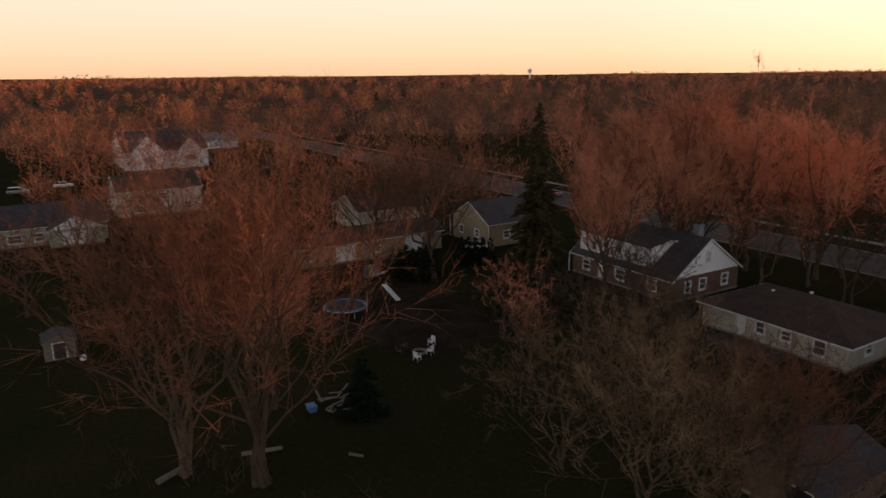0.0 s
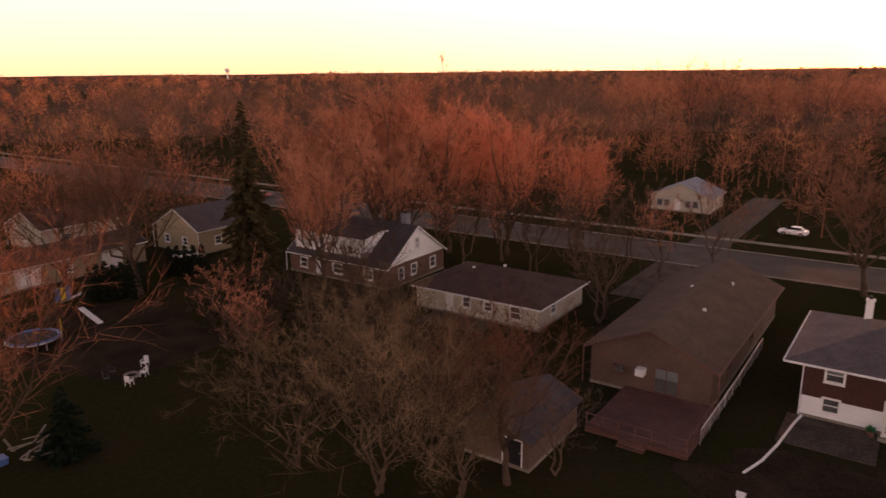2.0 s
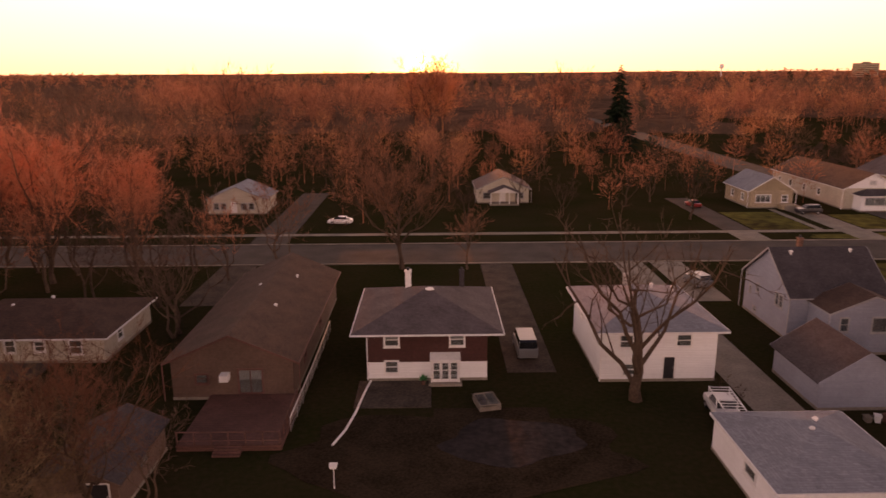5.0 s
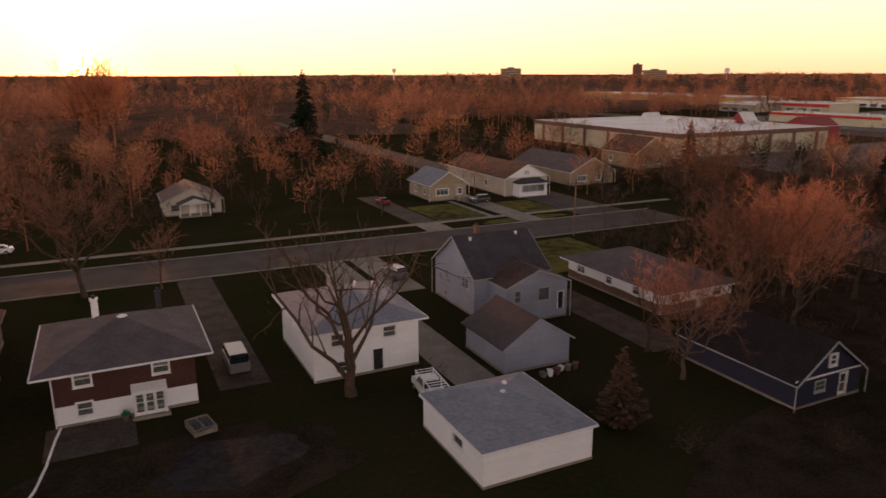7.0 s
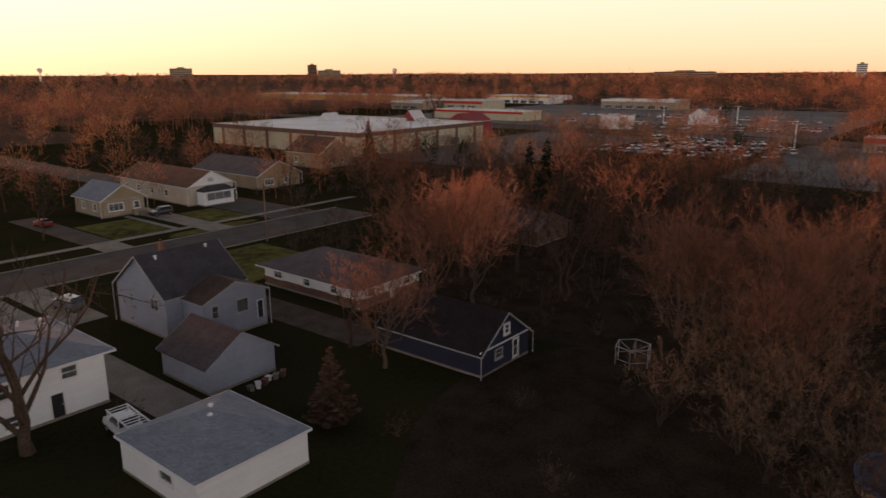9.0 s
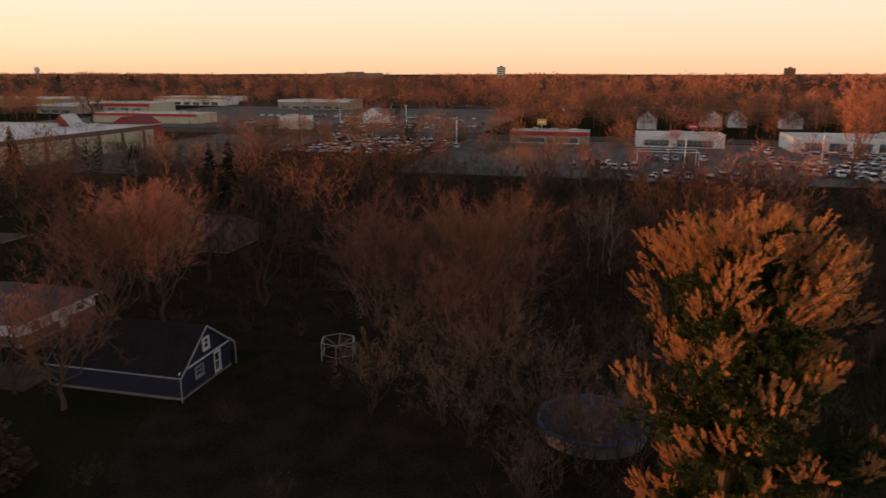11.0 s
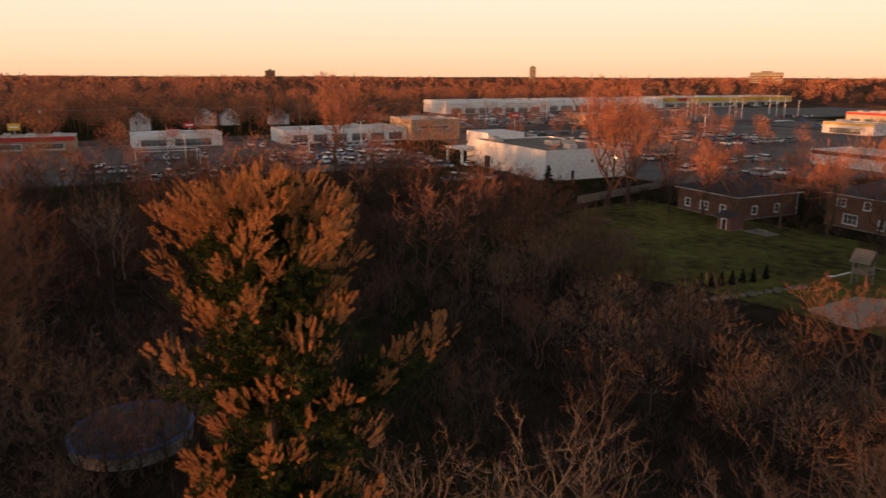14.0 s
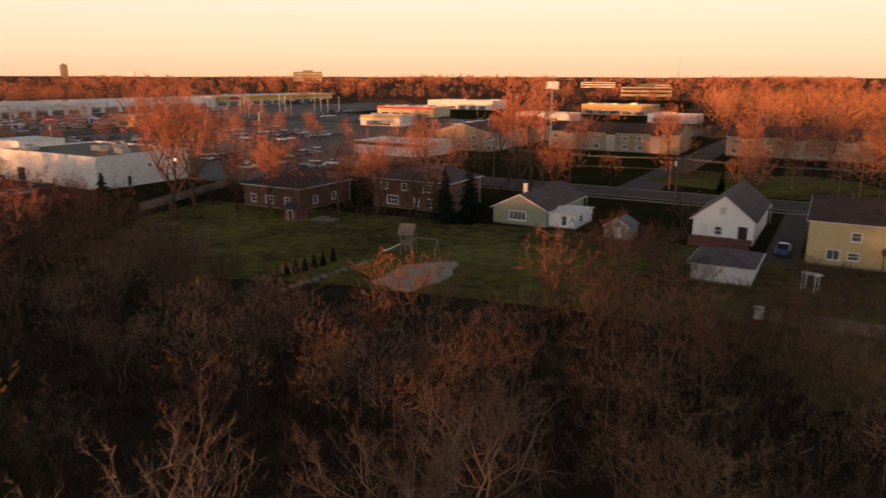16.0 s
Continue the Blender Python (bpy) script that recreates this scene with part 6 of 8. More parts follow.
for i in range(26):
    x, y = rs.uniform(162, 298), rs.uniform(104, 168)
    FARTREES.append((MIDS[i % 3], x, y, rs.uniform(0.5, 0.8), rs.uniform(0, 360)))
for i in range(30):
    x, y = rs.uniform(200, 298), rs.uniform(-34, 112)
    if not any(a < x < c and b < y < d for a, b, c, d in FOOT):
        FARTREES.append((MIDS[i % 3], x, y, rs.uniform(0.5, 0.75), rs.uniform(0, 360)))
for i in range(22):
    x, y = rs.uniform(128, 250), rs.uniform(-250, -142)
    if not any(a < x < c and b < y < d for a, b, c, d in FOOT):
        FARTREES.append(([MIDA, MIDC][i % 2], x, y, rs.uniform(0.5, 0.8), rs.uniform(0, 360)))
for x, y, s in ((96, -205, 0.72), (70, -205, 0.62), (52, -240, 0.7), (24, -214, 0.66), (4, -236, 0.7), (110, -180, 0.7), (-20, -214, 0.75), (-34, -190, 0.7)):
    place(TALL, x, y, s, x * 13, 0, "tall leafless tree by the flats", "tree", "trees by the flats")
for i in range(22):
    x, y = -24 + i * 6.6 + rs.uniform(-2, 2), (-146, -172)[i % 2] + rs.uniform(-3, 3)
    if not any(a < x < c and b < y < d for a, b, c, d in FOOT) and not 36 < x < 49:
        FARTREES.append(([TALL, MIDA, MIDB][i % 3], x, y, rs.uniform(0.5, 0.78), rs.uniform(0, 360)))
STAND = {MIDA: (17.0, 0), MIDB: (14.0, 1), MIDC: (15.0, 2), TALL: (24.0, 2)}
farther = [[], [], []]
for pr, x, y, sc, _ in FARTREES:
    if math.hypot(x, y) > 165:
        farther[STAND[pr][1]].append((x, y, STAND[pr][0] * sc))
grove([t for t in FARTREES if math.hypot(t[1], t[2]) <= 165], "distant leafless trees between houses and car parks")
for pr in (THORN, CEDAR, TALL, SPREAD, BROAD, OAK, MAPLE, VASE, SHRUB, OLIVE, PALE, MIDA, MIDB, MIDC, SPRUCE, NARROW, YOUNG, BUSH, ARBOR):
    retire(pr)


def crowns(spots, slivers, width, seed, material, label="distant leafless woods with reddish crowns", shape=(0.3, 0.36)):
    """Woods in the distance: for each (x, y, height) a stem and a crown of many flat branch blades, widened with
    distance to suit the camera's view, one mesh.
    """
    rng = np.random.default_rng(seed)
    V = []
    for x, y, h in spots:
        w, n = h * rng.uniform(*shape), slivers
        u = rng.normal(0, 1, (n, 3))
        u /= np.linalg.norm(u, axis=1)[:, None]
        lump = 1 + 0.22 * np.sin(u[:, 0] * 5 + x) * np.sin(u[:, 1] * 5 + y)
        base = u * (rng.uniform(0.1, 1, n) ** 0.5 * lump)[:, None] * (w * 0.8, w * 0.8, h * 0.34) + (x, y, h * 0.57)
        d = u * (0.8, 0.8, 0.5) + rng.normal(0, 0.35, (n, 3)) + (0, 0, 0.75)
        d /= np.linalg.norm(d, axis=1)[:, None]
        tip = base + d * (rng.uniform(0.07, 0.17, n) * h)[:, None]
        side = np.cross(d, rng.normal(0, 1, (n, 3)))
        side /= np.linalg.norm(side, axis=1)[:, None] + 1e-9
        t = side * (width * rng.uniform(0.4, 1.0, n))[:, None]
        V.append(np.stack([base + t, base - t, tip], 1).reshape(-1, 3))
        V.append(np.array([(x - 0.007 * h, y, -0.1), (x + 0.007 * h, y, -0.1), (x, y, h * 0.75), (x, y - 0.007 * h, -0.1), (x, y + 0.007 * h, -0.1), (x, y, h * 0.75)]))
    V = np.concatenate(V)
    me = bpy.data.meshes.new("woods")
    me.from_pydata(V, [], np.arange(len(V)).reshape(-1, 3))
    me.materials.append(material)
    return tagged(new("woods", me), label, "woods", kind="stuff")


for spots, m, sd in zip(farther, (WOODS, WOODS_DARK, WOODS_SUNLIT), (141, 142, 143)):
    crowns(spots, 300, 0.075, sd, m, "distant leafless trees between houses and car parks", (0.34, 0.46))
SHOPLAND = [(60, -560, 330, -300), (328, 60, 470, 330), (328, -470, 470, -150), (150, 110, 330, 300)]


def wooded(x, y):
    """Whether trees may stand here: not on roofs, roads, yards or car parks, nor before the sunlit office."""
    if not free(x, y) or any(a < x < c and b < y < d for a, b, c, d in SHOPLAND):
        return False
    return not (330 < math.hypot(x, y) < 870 and abs(math.atan2(y, x) - math.atan2(-872, 219)) < 0.05)


def belt_spots(r0, r1, n, h0, h1, seed):
    """Tree places in a ring, gathered into copses with thin stretches between them."""
    rng = np.random.default_rng(seed)
    put = []
    while len(put) < n:
        r, a = math.sqrt(rng.uniform(r0 * r0, r1 * r1)), rng.uniform(-math.pi, math.pi)
        x, y = r * math.cos(a), r * math.sin(a)
        copse = 0.5 + 0.5 * math.sin(x / (0.06 * r + 30) + 2 * math.sin(y / (0.09 * r + 40))) * math.sin(y / (0.05 * r + 26))
        if rng.random() > 0.35 + 0.65 * copse or (a < -1.75 and rng.random() < 0.7) or (r < 700 and not wooded(x, y)):
            continue
        put.append((x, y, rng.uniform(h0, h1) * (0.8 + 0.4 * copse)))
    return put


def area_spots(x0, y0, x1, y1, n, h0, h1, seed):
    rng = np.random.default_rng(seed)
    put, tries = [], 0
    while len(put) < n and tries < n * 30:
        tries += 1
        x, y = rng.uniform(x0, x1), rng.uniform(y0, y1)
        if wooded(x, y):
            put.append((x, y, rng.uniform(h0, h1)))
    return put


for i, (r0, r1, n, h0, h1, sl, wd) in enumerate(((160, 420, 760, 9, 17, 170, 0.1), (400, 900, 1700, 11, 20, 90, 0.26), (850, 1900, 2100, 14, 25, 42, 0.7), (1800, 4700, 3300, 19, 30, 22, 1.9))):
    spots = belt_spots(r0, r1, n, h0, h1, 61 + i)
    for k, m in enumerate((WOODS, WOODS_SUNLIT, WOODS_DARK)):
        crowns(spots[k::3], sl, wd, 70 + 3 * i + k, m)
    crowns(belt_spots(r0, r1, n // 28, h0 * 0.9, h1, 91 + i), sl + 30, wd * 1.4, 95 + i, WOODS_GREEN, "scattered dark conifers among distant woods", (0.16, 0.22))

# the skyline: closed woods far out, taller stands that rise over it
crowns([p for p in belt_spots(1500, 4600, 4200, 23, 31, 88) if p[0] > -4400 and (p[0] > 0 or p[1] > -600)], 20, 3.0, 88, WOODS, shape=(0.5, 0.8))
for a0, a1, r0, r1, n, h0, h1, sd, m in ((12, 28, 560, 820, 70, 24, 31, 101, WOODS_DARK), (6, 12, 620, 820, 26, 22, 29, 102, WOODS), (-8, 5, 700, 900, 40, 20, 27, 103, WOODS), (50, 64, 420, 700, 40, 20, 27, 104, WOODS_DARK), (-95, -81, 300, 560, 110, 18, 24, 105, WOODS_SUNLIT), (92, 112, 330, 620, 130, 18, 26, 106, WOODS), (112, 150, 320, 620, 160, 16, 24, 107, WOODS_DARK)):
    rh = np.random.default_rng(sd)
    spots = [(r * math.cos(a), r * math.sin(a), rh.uniform(h0, h1)) for r, a in zip(rh.uniform(r0, r1, n), np.radians(rh.uniform(a0, a1, n)))]
    crowns([p for p in spots if free(p[0], p[1])], 140, 0.2, sd, m, "tall stand of leafless trees", (0.34, 0.5))

crowns([(-1.7, 300.7, 34), (4.5, 303.0, 31), (-7.0, 304.0, 30)], 600, 0.16, 120, WOODS_SUNLIT, "tall bushy trees before the setting sun", (0.3, 0.4))
crowns([(-80.7, 289.4, 33), (-93.0, 285.7, 31), (-70.0, 292.0, 30), (-34.4, 298.6, 29), (50.5, 296.5, 30), (58.0, 300.0, 31)], 260, 0.12, 121, WOODS, "tall leafless trees that rise over the wood", (0.26, 0.36))

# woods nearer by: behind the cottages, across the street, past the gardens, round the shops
crowns(area_spots(72, -30, 165, 100, 150, 8, 13, 67), 230, 0.055, 67, SHADED_TWIG, "grey-brown leafless wood behind the cottages")
crowns(area_spots(90, -76, 150, -15, 70, 7, 11, 72), 230, 0.055, 72, SHADED_TWIG, "grey-brown leafless wood beside the lawn")
# Tan tone puts the lighter haze near the lawn into the twig colour
crowns(area_spots(24, -64, 84, -36, 70, 4, 8, 111), 240, 0.034, 111, TWIG_TAN, "thin tan brushwood at the lawn's edge", (0.4, 0.6))
crowns(area_spots(-30, -70, 26, -44, 44, 4, 8, 112), 240, 0.034, 112, TWIG_TAN, "thin tan brushwood at the lawn's edge", (0.4, 0.6))
crowns(area_spots(1, -100, 27, -64, 34, 4, 7.5, 113), 240, 0.036, 113, TWIG_GREY, "leafless brushwood between the gardens", (0.4, 0.6))
crowns(area_spots(84, -80, 130, -50, 40, 5, 9, 114), 220, 0.03, 114, WOODS_DARK, "leafless brushwood before the workshop", (0.4, 0.6))
rb = np.random.default_rng(130)
for x0, y0, x1, y1, n, h0, h1, m, lab in ((118, 96, 300, 168, 120, 6, 10, WOODS_DARK, "grey-brown leafless trees round the store's car park"), (200, -262, 300, -190, 22, 7, 11, WOODS, "leafless trees in the car park"), (286, -330, 301, -140, 16, 9, 14, WOODS_SUNLIT, "trees coloured orange as sunlit beside the main road"),
                                         (327, -330, 336, -140, 18, 9, 14, WOODS_SUNLIT, "trees coloured orange as sunlit beside the main road"), (200, 20, 280, 70, 30, 6, 9, WOODS_DARK, "grey-brown leafless trees in the car park"), (286, 60, 301, 190, 20, 8, 12, WOODS_SUNLIT, "trees coloured orange as sunlit beside the main road"), (380, -300, 450, -160, 16, 8, 12, WOODS, "leafless trees in the car park")):
    spots = [(x, y, h) for x, y, h in zip(rb.uniform(x0, x1, n), rb.uniform(y0, y1, n), rb.uniform(h0, h1, n)) if not any(a < x < c and b < y < d for a, b, c, d in FOOT)]
    crowns(spots, 190, 0.085, n + int(x0), m, lab, (0.36, 0.5))
crowns(area_spots(-110, 122, 62, 260, 95, 8, 13, 68), 200, 0.07, 68, WOODS, "leafless trees across the street")
crowns(area_spots(-260, 124, -62, 300, 110, 15, 23, 75), 220, 0.1, 75, WOODS_DARK, "tall leafless wood across the street")
crowns(area_spots(-260, -40, -98, 120, 90, 9, 15, 69), 220, 0.07, 69, WOODS, "leafless trees past the gardens")
crowns(area_spots(-70, -330, 150, -172, 60, 9, 14, 70), 220, 0.075, 70, WOODS, "leafless trees past the back street")
crowns(area_spots(335, -150, 480, 62, 190, 13, 20, 71), 170, 0.14, 71, WOODS_DARK, "leafless wood past the main road")
crowns(area_spots(335, -150, 420, 62, 50, 10, 15, 76), 170, 0.14, 76, WOODS, "leafless wood past the main road")
crowns(area_spots(150, 300, 520, 480, 150, 13, 22, 74), 150, 0.16, 74, WOODS, "leafless wood past the store")
crowns(area_spots(480, -480, 760, 330, 260, 14, 21, 73), 100, 0.22, 73, WOODS, "leafless wood past the shops")


def canopy(r0, r1, rings, n, low, high, seed):
    """The closed lower storey of the distant woods: an uneven sheet of thicket tops with a skirt down to the ground.
    Past 2200 m it is raised to close the skyline in the camera's view.
    """
    rng = np.random.default_rng(seed)
    bm = bmesh.new()
    rows = []
    for i in range(rings + 1):
        r = r0 * (r1 / r0) ** (i / rings)
        row = []
        for k in range(n):
            a = (k + rng.uniform(-0.4, 0.4)) * math.tau / n
            rr = r * (1 + rng.uniform(-0.5, 0.5) * math.log(r1 / r0) / rings)
            x, y = rr * math.cos(a), rr * math.sin(a)
            clear = (r < 760 and 140 < x < 580 and -520 < y < 420) or (60 < x < 330 and -560 < y < -300) or not free(x, y) or (r < 870 and abs(math.atan2(y, x) - math.atan2(-872, 219)) < 0.06)
            row.append(bm.verts.new((x, y, -0.5 if i == 0 or clear else low + (high - low) * (0.5 + 0.25 * math.sin(x / 61 + 1.3 * math.sin(y / 83)) + 0.25 * math.sin(y / 47 + x / 150)) + rng.uniform(-0.4, 0.6) + min(max((r - 2200) / 1800, 0), 1) * (19 + 2.5 * math.sin(x / 300) * math.sin(y / 260)))))
        rows.append(row)
    for a, b in zip(rows, rows[1:]):
        for k in range(n):
            bm.faces.new((a[k], b[k], b[(k + 1) % n], a[(k + 1) % n]))
    return tagged(part("woods", bm, THICKET), "closed thicket of distant leafless woods", "woods", kind="stuff")


canopy(330, 4700, 70, 360, 2.2, 3.4, 65)


def brush(rects, per_m2, height, thick, seed, material, label):
    """Undergrowth: fans of thin bare shoots that rise from the ground, one mesh."""
    rng = np.random.default_rng(seed)
    out = Sticks()
    for x0, y0, x1, y1 in rects:
        for _ in range(int((x1 - x0) * (y1 - y0) * per_m2)):
            x, y = rng.uniform(x0, x1), rng.uniform(y0, y1)
            if not free(x, y):
                continue
            h = height * rng.uniform(0.4, 1.2)
            for _ in range(9):
                d = unit(rng.normal(0, 0.5, 3) * (1, 1, 0.2) + (0, 0, 1.0))
                p = np.array((x, y, -0.05)) + rng.normal(0, 0.25, 3) * (1, 1, 0)
                q = p + d * h * rng.uniform(0.6, 1.1)
                out.spike(p, q, thick)
                s = p + (q - p) * rng.uniform(0.4, 0.8)
                out.spike(s, s + unit(d + rng.normal(0, 0.5, 3)) * h * 0.4, thick * 0.7)
    return tagged(mesh_part("undergrowth", out.v, out.f, material), label, "undergrowth", kind="stuff")


brush([(70, -45, 165, 105)], 0.13, 3.4, 0.035, 81, SHADED_TWIG, "dense leafless undergrowth in the wood")
brush([(80, -72, 196, 40)], 0.06, 2.6, 0.03, 87, SHADED_TWIG, "leafless undergrowth beside the lawn")
brush([(24, -71, 80, 8)], 0.22, 3.2, 0.026, 82, SHADED_TWIG, "dense leafless undergrowth behind the gardens")
brush([(-40, -76, 34, -30)], 0.22, 3.4, 0.026, 83, SHADED_TWIG, "dense leafless undergrowth behind the gardens")
brush([(34, -71, 112, -55), (-24, -70, 34, -54)], 0.7, 1.1, 0.028, 88, DRY_GRASS, "tall dry grass at the lawn's edge")
brush([(22, -122, 36, -100), (-22, -108, 4, -84)], 0.35, 2.6, 0.03, 89, TWIG_GREY, "leafless bushes between the gardens")
brush([(62, -150, 140, -104), (112, -104, 150, -40)], 0.16, 2.6, 0.04, 84, TWIG_GREY, "leafless undergrowth by the brick houses")
brush([(-75, 40, -26, 66), (-52, 4, -36, 20)], 0.12, 1.8, 0.022, 85, TWIG_GREY, "thin leafless undergrowth in the gardens")
brush([(100, 110, 166, 250)], 0.07, 3.0, 0.05, 86, TWIG_GREY, "leafless undergrowth by the store")

# ---- vehicles ----
PAINTS = {n: mat(n + "_car_paint", c, 0.3, 0.08, 3.0, 0.6, 0.0, metal=0.2, spec=0.6) for n, c in
          (("white", (0.75, 0.75, 0.75)), ("silver", (0.45, 0.46, 0.48)), ("black", (0.02, 0.02, 0.025)), ("red", (0.3, 0.03, 0.03)), ("blue", (0.05, 0.1, 0.25)), ("grey", (0.16, 0.17, 0.18)))}
RIM = mat("wheel_rim", (0.4, 0.4, 0.42), 0.35, 0.1, metal=0.8)
HEADLIGHT = mat("headlight_glass", (0.7, 0.7, 0.68), 0.1, 0.05, bump=0)
TAIL = mat("tail_light_red", (0.35, 0.02, 0.02), 0.2, 0.05, bump=0)


def loft(bm, sections):
    """A closed skin over cross sections given as (x, half width, z low, z high, top half width)."""
    rings = []
    for x, w, z0, z1, t in sections:
        rings.append([bm.verts.new(v) for v in ((x, -w * 0.92, z0), (x, w * 0.92, z0), (x, w, z0 + (z1 - z0) * 0.45), (x, t, z1), (x, -t, z1), (x, -w, z0 + (z1 - z0) * 0.45))])
    for a, b in zip(rings, rings[1:]):
        for k in range(6):
            bm.faces.new((a[k], a[(k + 1) % 6], b[(k + 1) % 6], b[k]))
    bm.faces.new(rings[0][::-1])
    bm.faces.new(rings[-1])
    return bm


def car(colour, style="sedan", rims=True):
    """A parked car along x, front at +x, wheels on the ground."""
    ob = new("car" if style != "van" else "van")
    body = {"sedan": [(-2.25, 0.7, 0.45, 0.8, 0.6), (-2.1, 0.86, 0.3, 0.98, 0.75), (-1.2, 0.9, 0.25, 1.02, 0.8), (0.8, 0.9, 0.25, 1.0, 0.8), (1.9, 0.88, 0.28, 0.82, 0.72), (2.2, 0.7, 0.4, 0.7, 0.6)],
            "suv": [(-2.3, 0.8, 0.5, 1.0, 0.7), (-2.2, 0.93, 0.38, 1.15, 0.85), (1.0, 0.95, 0.35, 1.15, 0.88), (2.1, 0.92, 0.38, 1.05, 0.8), (2.3, 0.78, 0.5, 0.85, 0.7)],
            "van": [(-2.7, 0.9, 0.45, 1.2, 0.85), (-2.6, 0.98, 0.35, 1.3, 0.92), (1.4, 0.98, 0.35, 1.3, 0.92), (2.4, 0.94, 0.4, 1.1, 0.8), (2.65, 0.8, 0.5, 0.9, 0.7)],
            "pickup": [(-2.8, 0.9, 0.5, 1.05, 0.88), (-2.7, 0.96, 0.45, 1.1, 0.92), (0.9, 0.97, 0.42, 1.12, 0.92), (2.4, 0.94, 0.45, 1.08, 0.85), (2.65, 0.82, 0.55, 0.9, 0.75)]}[style]
    cabin = {"sedan": [(-1.75, 0.7, 0.96, 1.0, 0.68), (-1.0, 0.74, 0.98, 1.42, 0.58), (0.25, 0.74, 0.98, 1.42, 0.58), (1.15, 0.72, 0.95, 1.0, 0.7)],
             "suv": [(-2.15, 0.82, 1.1, 1.2, 0.78), (-1.9, 0.84, 1.1, 1.75, 0.68), (0.35, 0.84, 1.1, 1.75, 0.68), (1.15, 0.82, 1.08, 1.15, 0.8)],
             "van": [(-2.6, 0.88, 1.25, 1.95, 0.8), (-2.4, 0.9, 1.25, 2.1, 0.8), (0.9, 0.9, 1.25, 2.1, 0.8), (1.9, 0.86, 1.15, 1.3, 0.84)],
             "pickup": [(-0.6, 0.82, 1.08, 1.15, 0.8), (-0.45, 0.84, 1.08, 1.78, 0.68), (0.7, 0.84, 1.08, 1.78, 0.68), (1.4, 0.82, 1.06, 1.12, 0.8)]}[style]
    part("body", loft(bmesh.new(), body), PAINTS[colour], ob)
    part("cabin_glass", loft(bmesh.new(), cabin), CAR_GLASS, ob)
    top = [(x, t * 1.02, z1 - 0.03, z1 + 0.03, t * 0.95) for x, w, z0, z1, t in cabin[1:3]]
    part("roof_panel", loft(bmesh.new(), top), PAINTS[colour], ob)
    front, back = body[-1][0], body[0][0]
    for x in (back + 0.85, front - 0.9):
        for sy in (-1, 1):
            y = sy * 0.8
            t = part("wheel", tube(bmesh.new(), [(x, y - 0.12, 0.33), (x, y + 0.12, 0.33)], [0.33, 0.33], 12), RUBBER, ob)
            if rims:
                part("rim", tube(bmesh.new(), [(x, y + sy * 0.1, 0.33), (x, y + sy * 0.135, 0.33)], [0.2, 0.17], 10), RIM, t)
    if rims:
        for sy in (-1, 1):
            part("headlight", boxes((front - 0.12, sy * 0.55 - 0.15, 0.62, front - 0.02, sy * 0.55 + 0.15, 0.76)), HEADLIGHT, ob)
            part("tail_light", boxes((back + 0.01, sy * 0.62 - 0.12, 0.7, back + 0.1, sy * 0.62 + 0.12, 0.9)), TAIL, ob)
        part("bumper", boxes((front - 0.06, -0.65, 0.36, front + 0.06, 0.65, 0.5)), DARK_METAL, ob)
    return ob


def park(proto, x, y, turn, label, group=""):
    return tagged(copy_thing(proto, pose(x, y, 0.03, 0, 0, turn)), label, "car", group)


NEAR = {k: car(*k) for k in (("white", "sedan"), ("grey", "van"), ("black", "suv"), ("grey", "suv"), ("blue", "pickup"), ("red", "sedan"), ("white", "pickup"))}
park(NEAR["white", "sedan"], -16.7, 126.0, 175, "white saloon car parked on the grass")
park(NEAR["grey", "van"], 9.2, 65.0, 90, "grey van parked beside the brown house")
park(NEAR["grey", "suv"], 34.2, 86.5, 100, "dark grey car parked on the driveway")
park(NEAR["black", "suv"], 72.4, 132.0, 180, "black car parked on the driveway")
park(NEAR["red", "sedan"], 53.0, 140.0, 95, "dark red car parked on the driveway")
park(NEAR["blue", "pickup"], 6.6, -114.0, 90, "blue pickup parked on the driveway")
park(NEAR["white", "pickup"], 23.2, 50.8, 85, "white work truck parked by the garage")
for x, y, k in ((-194, 2, ("grey", "suv")), (-208, 19, ("black", "suv")), (-200, 12, ("white", "sedan")), (-107, 33, ("white", "pickup")), (-88, 62, ("white", "sedan")), (89, 150, ("grey", "suv")), (-120, 104, ("red", "sedan"))):
    park(NEAR[k], x, y, 80, "parked car seen between bare trees")
FAR = [car(c, s, False) for c, s in (("white", "sedan"), ("silver", "sedan"), ("black", "suv"), ("red", "sedan"), ("blue", "sedan"), ("grey", "suv"), ("white", "suv"), ("silver", "van"))]


def lot_rows(rows, seed, group, fill=0.85):
    rng = random.Random(seed)
    for x, y0, y1 in rows:
        y = y0
        while y < y1:
            if rng.random() < fill and not any(a < x < c and b < y < d for a, b, c, d in FOOT):
                park(rng.choice(FAR), x + rng.uniform(-0.4, 0.4), y, rng.choice((0, 180)) + rng.uniform(-2, 2), "parked car in a shop car park row", group)
            y += 2.9


